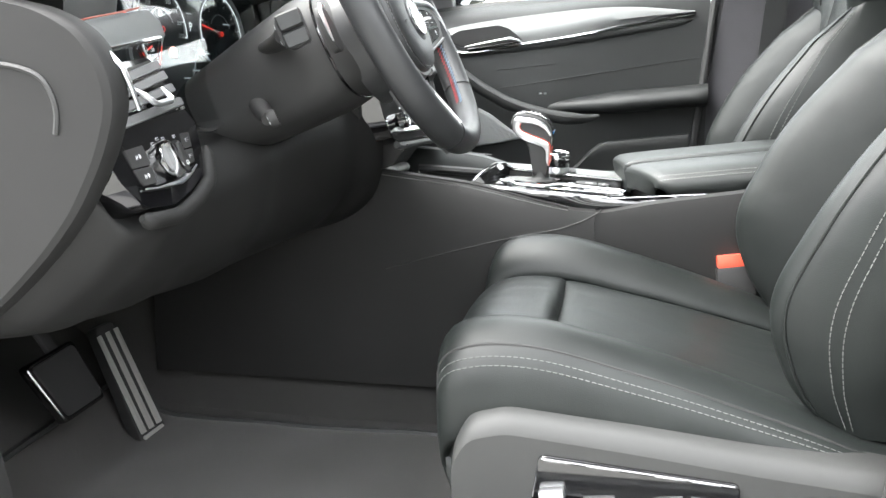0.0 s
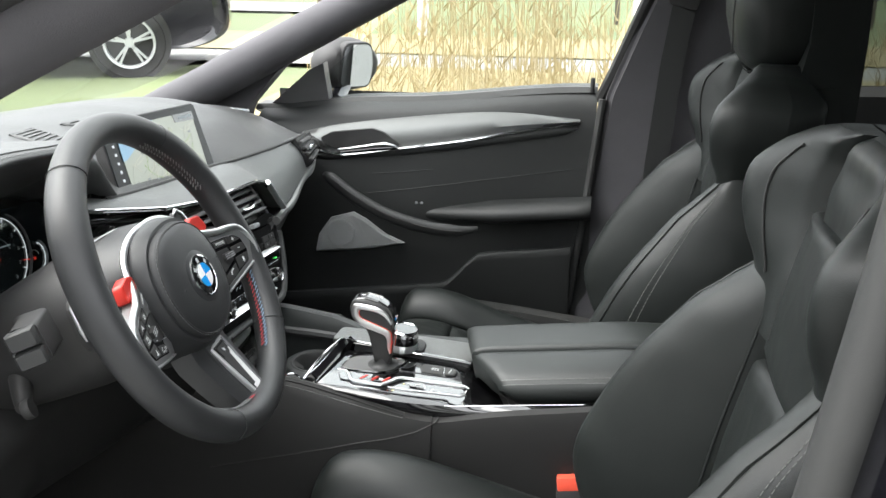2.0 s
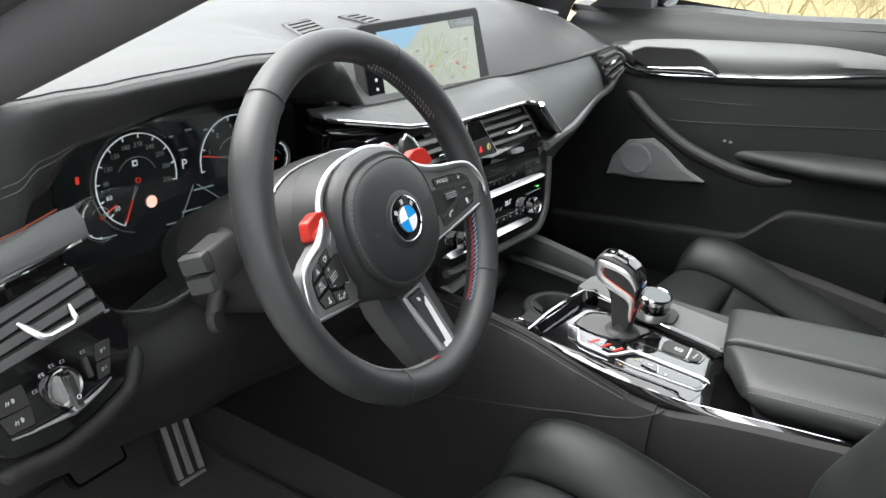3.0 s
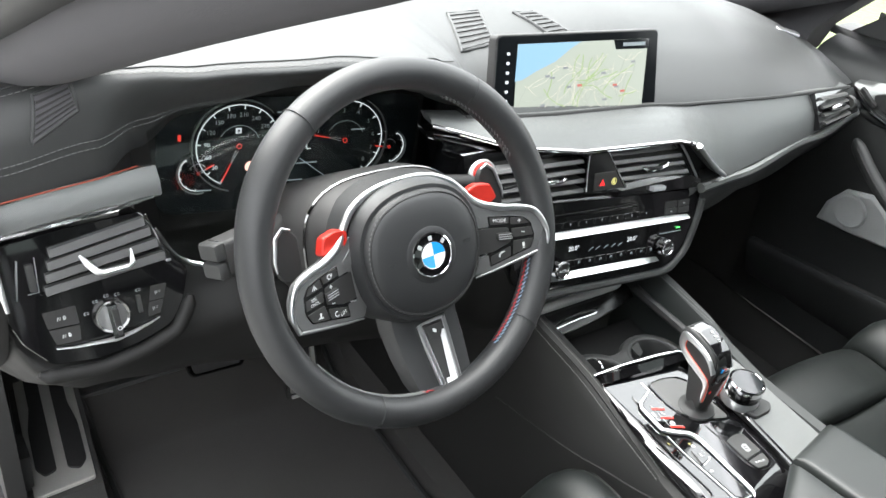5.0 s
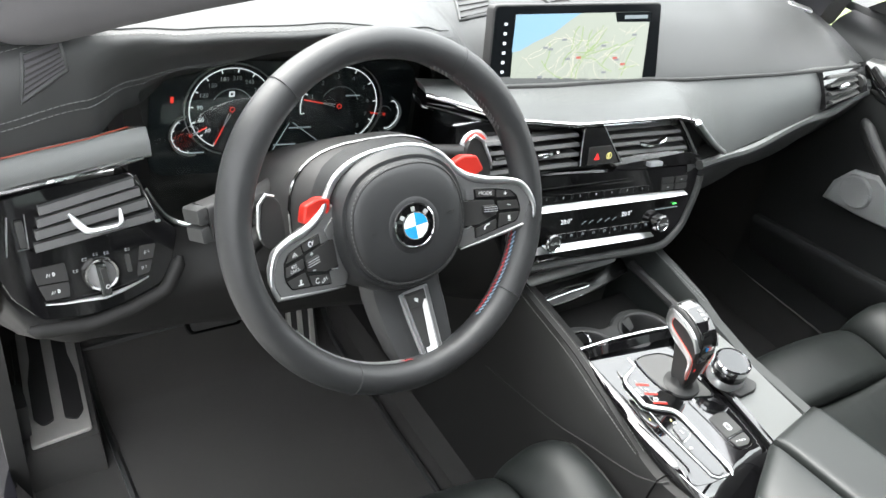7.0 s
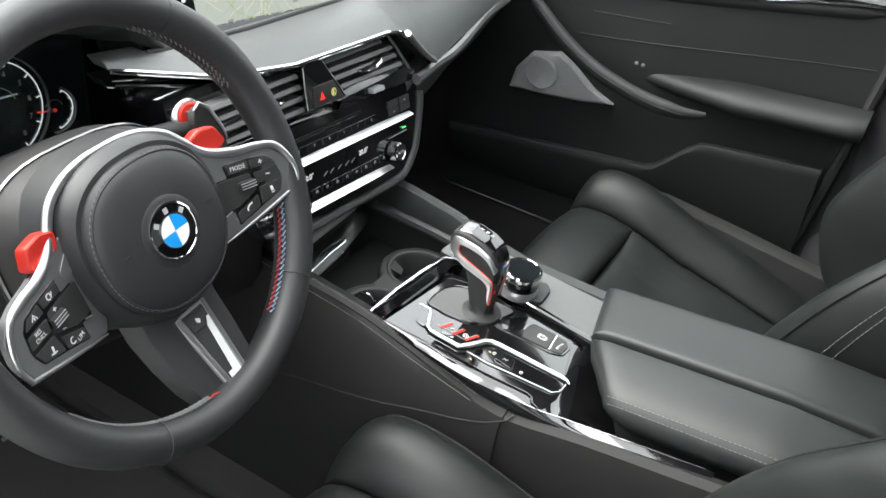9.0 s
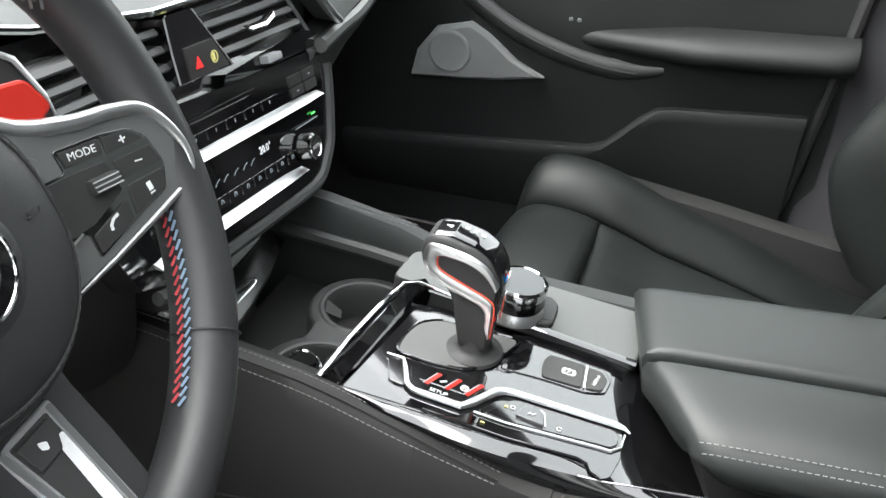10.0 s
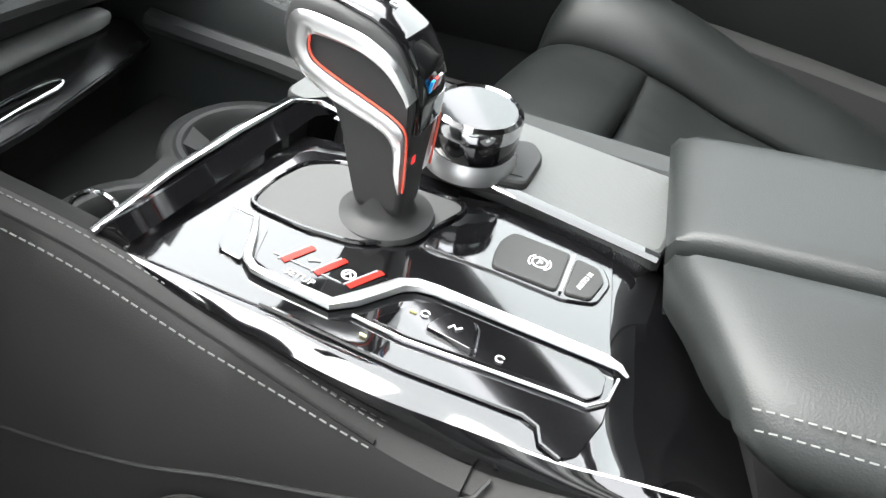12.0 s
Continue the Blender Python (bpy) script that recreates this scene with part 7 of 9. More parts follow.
# boot field round the lever
BOOT = material("grey_soft_touch", (0.085, 0.086, 0.085), 0.6, 0, 0.2, 1500, 0.15, 0.08, 25)
FIELD = [(0.0650, -0.0325), (0.0640, -0.0090), (0.0690, 0.0140), (0.0840, 0.0275), (0.1520, 0.0350), (0.1560, 0.0300), (0.1440, -0.0080), (0.1250, -0.0280), (0.0950, -0.0335)]
well = part("boot_field", prism(rounded(FIELD[::-1], 0.008), P @ pose(0, 0, 0.001), 0.004), BOOT, panel, "grey rubbery field round the lever")
part("field_edge", sweep([P @ Vector((x, y, 0.0012)) for x, y in rounded([(0.0635, -0.0345), (0.0622, -0.0085), (0.0675, 0.0155), (0.0835, 0.0292), (0.1535, 0.0368), (0.1582, 0.0305), (0.1455, -0.0090), (0.1255, -0.0298), (0.0945, -0.0355)], 0.008)], 0.0013, 6, closed=True), PIANO, well)
# angular satin bracket round the drive mode buttons
br = [(0.0600, -0.0435), (0.0750, -0.0435), (0.0800, -0.0530), (0.0890, -0.0725), (0.0960, -0.0775), (0.1040, -0.0780), (0.1370, -0.0775), (0.1445, -0.0685), (0.1570, -0.0470), (0.1640, -0.0420), (0.1730, -0.0402), (0.2580, -0.0370), (0.2650, -0.0380), (0.2700, -0.0420)]
path = [P @ Vector((x, y, 0.0030)) for x, y in br]
part("satin_bracket", sweep(path, [0.0008, 0.0014, 0.0020, 0.0024, 0.0026, 0.0028, 0.0034, 0.0040, 0.0040, 0.0036, 0.0032, 0.0030, 0.0020, 0.0008], 8, flat=0.8, up=(0, 0, 1)), SATIN, panel, "angular satin bracket")


def panel_plate(pts, lift, depth, mat, parent, name, label="", bevel=0.0006, r=0.002):
    return part(name, prism(rounded(pts, r, 3), P @ pose(0, 0, lift), depth, bevel), mat, parent, label)


def panel_line(pts, w, mat, parent, name, lift=0.0016, label=""):
    return part(name, line_on(P @ pose(0, 0, lift), pts, w, 0.0005), mat, parent, label)


panel_plate([(0.0620, -0.0450), (0.0735, -0.0740), (0.0880, -0.0755), (0.0745, -0.0450)], 0.0022, 0.003, PIANO, panel, "switch_key", "gloss black switch key", 0.0008, 0.003)
keys = panel_plate([(0.0830, -0.0455), (0.0910, -0.0700), (0.1030, -0.0730), (0.1370, -0.0730), (0.1430, -0.0610), (0.1500, -0.0440)], 0.0012, 0.003, PIANO, panel, "mode_key", "gloss black drive mode keys")
for xa, ya, xb, yb in ((0.1025, -0.0630, 0.1095, -0.0460), (0.1200, -0.0620, 0.1270, -0.0450), (0.1370, -0.0610, 0.1455, -0.0425)):
    panel_line([(xa, ya), (xb, yb)], 0.0034, RED, keys, "red_line", 0.0014, "thin red line")
    panel_line([(xa - 0.0028, ya), (xb - 0.0028, yb)], 0.0008, DIM_MARK, keys, "divider", 0.0013)
panel_line([(0.0960, -0.0605), (0.1330, -0.0608)], 0.0006, DIM_MARK, keys, "divider", 0.0013)
panel_line([(0.1120, -0.0555), (0.1170, -0.0525)], 0.0014, MARK, keys, "symbol", 0.0014)
lettering("SETUP", P @ pose(0.1150, -0.0685, 0.0016, 0, 0, -2), 0.0058, MARK, keys, depth=0.0001)
part("ring_mark", line_on(P @ pose(0.1330, -0.0535, 0.0014), arc2(0, 0, 0.0032, 0, 360, 18), 0.0010, 0.0004), MARK, keys)
panel_line([(0.1312, -0.0550), (0.1330, -0.0520), (0.1348, -0.0550)], 0.0009, MARK, keys, "symbol", 0.0014)
tray_l = panel_plate([(0.1560, -0.0735), (0.1720, -0.0480), (0.1780, -0.0455), (0.2560, -0.0420), (0.2615, -0.0460), (0.2630, -0.0575), (0.2580, -0.0640), (0.2500, -0.0645), (0.1740, -0.0745)][::-1], 0.0014, 0.003, PIANO, panel, "rear_key", "gloss black rear switch tray", 0.0008)
part("tray_edge", sweep([P @ Vector((x, y, 0.0016)) for x, y in ((0.1480, -0.0770), (0.1740, -0.0775), (0.2500, -0.0685), (0.2590, -0.0680), (0.2660, -0.0600), (0.2665, -0.0440))], 0.0009, 6), SATIN, tray_l)
panel_plate([(0.1795, -0.0660), (0.1835, -0.0535), (0.1855, -0.0520), (0.1975, -0.0508), (0.2000, -0.0540), (0.2040, -0.0680)][::-1], 0.0040, 0.004, PIANO, tray_l, "raised_key", "raised gloss key")
panel_line([(0.1845, -0.0512), (0.1985, -0.0500), (0.2012, -0.0530), (0.2050, -0.0670)], 0.0008, CHROME, tray_l, "key_edge", 0.0022)
for x, y in ((0.1755, -0.0570), (0.2160, -0.0640)):
    panel_line(arc2(x, y, 0.0020, 30, 330, 10), 0.0007, MARK, tray_l, "symbol", 0.0018)
panel_line([(x, y) for x, y in ((0.1890, -0.0620), (0.1905, -0.0590), (0.1925, -0.0610), (0.1945, -0.0585))], 0.0008, MARK, tray_l, "symbol", 0.0045)
part("green_light", rbox((0.0032, 0.0013, 0.0008), P @ pose(0.1700, -0.0585, 0.0020), 0), AMBER_GLOW, tray_l)
part("amber_dot", rbox((0.0034, 0.0009, 0.0008), P @ pose(0.158, -0.0850, 0.0012, 0, 0, -4), 0), AMBER_GLOW, panel)
# parking brake tray
tray = panel_plate([(0.1510, -0.0110), (0.1535, 0.0000), (0.1655, 0.0285), (0.1780, 0.0310), (0.2370, 0.0310), (0.2445, 0.0190), (0.2425, 0.0005), (0.2270, -0.0065), (0.1880, -0.0075)][::-1], 0.0014, 0.004, PIANO, panel, "brake_tray", "", 0.0010, 0.004)
panel_plate([(0.1875, -0.0055), (0.1845, 0.0060), (0.1838, 0.0170), (0.1870, 0.0275), (0.2190, 0.0288), (0.2222, -0.0035)][::-1], 0.0030, 0.005, GREY_SOFT, tray, "brake_button", "grey parking brake switch", 0.0012, 0.003)
panel_plate([(0.2255, -0.0030), (0.2222, 0.0275), (0.2350, 0.0265), (0.2410, 0.0175), (0.2390, 0.0005)][::-1], 0.0030, 0.005, GREY_SOFT, tray, "hold_button", "grey hold switch", 0.0012, 0.003)
panel_line([(0.2238, -0.0035), (0.2206, 0.0282)], 0.0014, CHROME, tray, "chrome_gap", 0.0030)
part("ring_mark", line_on(P @ pose(0.2075, 0.0110, 0.0031), arc2(0, 0, 0.0040, 0, 360, 20), 0.0009, 0.0004), MARK, tray)
for a0 in (-50, 130):
    part("ring_mark", line_on(P @ pose(0.2075, 0.0110, 0.0031), arc2(0, 0, 0.0058, a0, a0 + 100, 10), 0.0008, 0.0004), MARK, tray)
lettering("P", P @ pose(0.2075, 0.0110, 0.0032, 0, 0, -5), 0.0056, MARK, tray, depth=0.0001)
lettering("AUTO H", P @ pose(0.2320, 0.0115, 0.0032, 0, 0, 82), 0.0042, MARK, tray, depth=0.0001)

# ribbed metal field with the rotary controller
field = part("metal_field", prism(rounded([(0.022, 0.062), (0.026, 0.115), (0.10, 0.123), (0.26, 0.126), (0.262, 0.05), (0.08, 0.062), (0.05, 0.063)], 0.01), F @ pose(0, 0, 0.003), 0.03, 0.003), FIELD_METAL, console, "finely ribbed aluminium field")
part("black_gap", sweep([(0.05, 0.0595, zt(0.05) + 0.003), (0.09, 0.0585, zt(0.09) + 0.003), (0.26, 0.0475, zt(0.26) + 0.003)], 0.004, 6, flat=0.6), PIANO, field)
K = F @ pose(0.1425, 0.0655, 0.004) @ Matrix.Diagonal((0.88, 0.88, 1.0, 1.0))
ctl = part("controller", lathe([(0.030, 0.0), (0.030, 0.006), (0.028, 0.009), (0.0265, 0.013)], K, 40), SATIN, console, "chrome rotary controller")
part("knob", lathe([(0.0265, 0.010), (0.0285, 0.014), (0.0285, 0.026), (0.027, 0.030)], K, 40), PIANO, ctl)
part("ring", lathe([(0.0285, 0.025), (0.0292, 0.029), (0.0285, 0.0335), (0.026, 0.0355), (0.0245, 0.0340)], K, 40), CHROME, ctl)
part("touch_pad", lathe([(0.0250, 0.030), (0.0248, 0.0342)], K, 40), DISPLAY, ctl)
part("pod", prism(rounded([(0.146, 0.046), (0.150, 0.090), (0.168, 0.102), (0.179, 0.090), (0.180, 0.058)], 0.006), F @ pose(0, 0, 0.008), 0.010, 0.0025), SOFT, ctl, "dark key pad behind the controller")
part("pod_line", line_on(F @ pose(0, 0, 0.0082), [(0.1625, 0.060), (0.176, 0.0635)], 0.0006, 0.0003), MATT_BLACK, ctl)

# selector lever
lever = thing("gear_selector", (0.122, 0.002, ZT), "chrome and black gear selector with red accent line", "gear lever")
part("collar", lathe([(0.026, 0.001), (0.025, 0.004), (0.017, 0.006), (0.0145, 0.009), (0.0135, 0.02)], pose(0.124, 0.001, ZT), 36), SOFT, lever)


def slab(outline, steps):
    """A body with flat flanks: a side outline (x, z), drawn in by (inset) at each half width."""
    pts = [Vector(p) for p in outline]
    c = sum(pts, Vector((0, 0))) / len(pts)
    def ring(y, k):
        return [(c.x + (p.x - c.x) * (1 - k / max((p - c).length, 0.01)), y, c.y + (p.y - c.y) * (1 - k / max((p - c).length, 0.01))) for p in pts]
    return loft([ring(y, k) for y, k in steps])


side = rounded([(0.079, 0.7335), (0.0745, 0.722), (0.077, 0.708), (0.083, 0.7005), (0.101, 0.6865), (0.106, 0.672), (0.109, 0.650), (0.1125, 0.628), (0.137, 0.628), (0.1395, 0.655), (0.1425, 0.678), (0.1440, 0.697), (0.1410, 0.713), (0.1345, 0.7245), (0.122, 0.7320), (0.100, 0.7375), (0.086, 0.7375)], 0.004, 3)
steps = [(-0.0175, 0.006), (-0.0168, 0.003), (-0.0150, 0.0008), (-0.011, 0.0), (0.011, 0.0), (0.0150, 0.0008), (0.0168, 0.003), (0.0175, 0.006)]
neck = slab(side, steps)
for v in neck.verts:
    k = min(max((v.co.z - 0.630) / 0.055, 0), 1)
    v.co.y *= 0.66 + 0.34 * k
part("body", neck, SOFT, lever, "black lever body with flat flanks")


def flank(z):
    return 0.0175 * (0.66 + 0.34 * min(max((z - 0.630) / 0.055, 0), 1))


def band(inner, outer, s, lift):
    """A raised satin band between two lines on the lever's flank."""
    rings = []
    for p, q in zip(inner, outer):
        a, b = Vector((p[0], 0, p[1])), Vector((q[0], 0, q[1]))
        out = [(a, -0.003), (a, lift * 0.6), (a.lerp(b, 0.2), lift), (a.lerp(b, 0.75), lift * 0.8), (b, lift * 0.1), (b, -0.004)]
        rings.append([Vector((c.x, s * (flank(c.z) + h), c.z)) for c, h in out])
    return loft(rings)


BAND_IN = [(0.1415, 0.6985), (0.1385, 0.7035), (0.1300, 0.7125), (0.1195, 0.7180), (0.1080, 0.7205), (0.0945, 0.7215), (0.0905, 0.7190), (0.0900, 0.7125), (0.0935, 0.7070), (0.1050, 0.7015), (0.1180, 0.6965), (0.1330, 0.6905), (0.1400, 0.6850), (0.1410, 0.6760), (0.1400, 0.6600), (0.1390, 0.6480)]
BAND_OUT = [(0.1435, 0.7010), (0.1410, 0.7075), (0.1340, 0.7185), (0.1210, 0.7260), (0.1080, 0.7290), (0.0880, 0.7310), (0.0800, 0.7260), (0.0785, 0.7120), (0.0840, 0.7015), (0.0990, 0.6915), (0.1130, 0.6865), (0.1270, 0.6815), (0.1325, 0.6765), (0.1345, 0.6690), (0.1345, 0.6575), (0.1375, 0.6480)]
fine = lambda ps: [(p.x, p.y) for p in spline([(*p, 0) for p in ps], 4)]
for s in (-1, 1):
    part("satin_frame", band(fine(BAND_IN), fine(BAND_OUT), s, 0.0030), SATIN, lever, "satin chrome side frame")
    part("side_inset", prism([p for p in (fine(BAND_IN[:14])[::-1] if s < 0 else fine(BAND_IN[:14]))], Matrix(((1, 0, 0, 0), (0, 0, s, s * 0.0178), (0, 1, 0, 0), (0, 0, 0, 1))), 0.002), WHEEL_LEATHER, lever)
    red = [(x + 0.0012, s * (flank(z) + 0.0018), z + 0.0012) for x, z in fine(BAND_IN[6:])]
    part("red_line", sweep(red, 0.0006, 6), RED_PLASTIC, lever, "thin red accent line")
cap = rounded([(0.083, 0.7315), (0.0835, 0.7370), (0.100, 0.7398), (0.122, 0.7350), (0.1365, 0.7265), (0.1440, 0.7130), (0.1465, 0.6960), (0.1450, 0.6800), (0.1425, 0.6810), (0.1400, 0.7000), (0.1330, 0.7180), (0.118, 0.7270), (0.098, 0.7310)], 0.003, 3)
part("gloss_cap", slab(cap, [(-0.0135, 0.0015), (-0.0125, 0.0004), (-0.0105, 0.0), (0.0105, 0.0), (0.0125, 0.0004), (0.0135, 0.0015)]), PIANO, lever, "gloss black top and back")
TOP = frame_at((0.0935, 0.0, 0.7388), (1, 0, 0.14), (0, 1, 0))
part("park_button", prism(rounded([(-0.0085, -0.0095), (0.0085, -0.0095), (0.0085, 0.0095), (-0.0085, 0.0095)], 0.003), TOP, 0.006, 0.0012), PIANO, lever, "gloss park button")
lettering("P", TOP @ pose(0, 0, 0.0002, 0, 0, -90), 0.009, MARK, lever, depth=0.0002)
for x, z, t in ((0.1085, 0.7388, "R"), (0.1155, 0.7372, "N"), (0.1225, 0.7352, "D")):
    lettering(t, frame_at((x, 0.003, z), (0, 1, 0), (-1, 0, 0.25)), 0.006, MARK, lever, depth=0.0002)
part("lit_dot", rbox((0.002, 0.004, 0.005), pose(0.1400, -0.006, 0.664), 0.0008), RED_GLOW, lever, "small red light")
for k, mt in enumerate((BLUE, RED, MARK)):
    part("stripe", rbox((0.0012, 0.003, 0.006), pose(0.1462, -0.004 + 0.004 * k, 0.704, 0, 12, 0), 0), mt, lever)

# two-part armrest lid
rest = thing("armrest", (0.42, 0.03, 0.60), "black leather armrest with two lids on the console", "armrest")


def rest_top(x, y):
    return 0.645 + 0.11 * (x - 0.24) - 0.02 * max(0, (x - 0.5)) * 4


def lid_right(u, v):
    x, y = 0.240 + 0.40 * u + 0.022 * (1 - v) * (1 - u), 0.023 + 0.101 * v
    return (x, y, rest_top(x, y) - 0.03 * max(0, 0.06 - u) + 0.003)


NEAR = [(0.019, 0.0), (0.0, -0.0005), (-0.022, -0.003), (-0.043, -0.007), (-0.058, -0.013), (-0.068, -0.022), (-0.0715, -0.034), (-0.067, -0.047), (-0.055, -0.060)]


def lid_left(u, v):
    """From the middle joint over the rounded near side down to the lower seam."""
    y, dz = along(NEAR, v)
    x = 0.263 + 0.377 * u + 0.60 * (0.019 - y) * (1 - u) + 1.0 * max(0, -0.026 - dz) * (1 - u)
    return (x, y, rest_top(x, y) + dz - 0.03 * max(0, 0.06 - u))


part("lid", pad(lid_right, 20, 10, 0.010, 0.05, 0.002), LEATHER, rest, "padded leather lid")
part("lid", pad(lambda u, v: lid_left(u, 1 - v), 20, 20, 0.013, 0.04, 0.002), LEATHER, rest, "padded leather lid with twin stitching")
part("body", loft([[(x0, 0.12, z0), (x0 + 0.012, 0.01, z0 - 0.004), (x0 + 0.060, -0.046, z0 - 0.015), (x0 + 0.090, -0.046, 0.53), (x0 + 0.02, 0.12, 0.53)] for x0, z0 in ((0.268, 0.618), (0.40, 0.635), (0.65, 0.655))]), MATT_BLACK, rest, "black armrest base")


for vv in (0.53, 0.605):
    stitches([Vector(lid_left(0.03 + 0.94 * k / 60, vv)) + Vector((0, -0.0018, 0.0028)) for k in range(61)], 0.0034, 0.0019, 0.0005, THREAD, rest)

# key in the near cup holder
keyt = thing("car_key", (0.0, -0.06, 0.56), "car key with metal ring lying in the cup holder", "key")
part("fob", rbox((0.055, 0.028, 0.013), pose(0.004, -0.074, 0.602, 10, -25, 30), 0.005), PIANO, keyt)
part("key_ring", sweep([pose(-0.006, -0.070, 0.612, 60, 20, 10) @ Vector((0.014 * math.cos(a), 0.014 * math.sin(a), 0)) for a in [2 * math.pi * k / 28 for k in range(28)]], 0.0014, 6, closed=True), CHROME, keyt)
part("key_ring", sweep([pose(0.012, -0.082, 0.610, 70, -10, 40) @ Vector((0.009 * math.cos(a), 0.009 * math.sin(a), 0)) for a in [2 * math.pi * k / 24 for k in range(24)]], 0.0012, 6, closed=True), CHROME, keyt)

# ---- front seats ----
CUSH = [(0.115, 0.385), (0.076, 0.430), (0.064, 0.476), (0.084, 0.512), (0.128, 0.529), (0.19, 0.532), (0.27, 0.520), (0.36, 0.500), (0.46, 0.475), (0.56, 0.450), (0.64, 0.445)]
BACK = [(0.575, 0.455), (0.585, 0.52), (0.60, 0.60), (0.618, 0.70), (0.640, 0.80), (0.660, 0.90), (0.672, 0.96), (0.678, 1.02), (0.690, 1.06)]


FACE = {z: x for x, z in BACK}
HALF = {0.44: 0.215, 0.55: 0.245, 0.66: 0.262, 0.76: 0.260, 0.84: 0.240, 0.88: 0.222, 0.905: 0.206}
FORE = {0.44: 0.07, 0.52: 0.13, 0.60: 0.165, 0.68: 0.150, 0.76: 0.120, 0.84: 0.074, 0.88: 0.035, 0.905: 0.012}
# the shoulder piece: half width, wings' reach forward, and how far its edge leans back
WING_W = {0.83: 0.196, 0.87: 0.200, 0.90: 0.204, 0.94: 0.216, 0.98: 0.229, 1.02: 0.228, 1.05: 0.208, 1.07: 0.175, 1.082: 0.13}
WING_F = {0.83: 0.0, 0.87: 0.006, 0.90: 0.012, 0.94: 0.034, 0.98: 0.046, 1.02: 0.042, 1.05: 0.024, 1.07: 0.0, 1.082: -0.02}


def table(values, z):
    ks = sorted(values)
    z = min(max(z, ks[0]), ks[-1])
    i = max(k for k in range(len(ks) - 1) if ks[k] <= z)
    t = (z - ks[i]) / (ks[i + 1] - ks[i])
    g = [values[ks[max(i - 1, 0)]], values[ks[i]], values[ks[i + 1]], values[ks[min(i + 2, len(ks) - 1)]]]
    return 0.5 * (2 * g[1] + (g[2] - g[0]) * t + (2 * g[0] - 5 * g[1] + 4 * g[2] - g[3]) * t * t + (3 * g[1] - g[0] - 3 * g[2] + g[3]) * t ** 3)


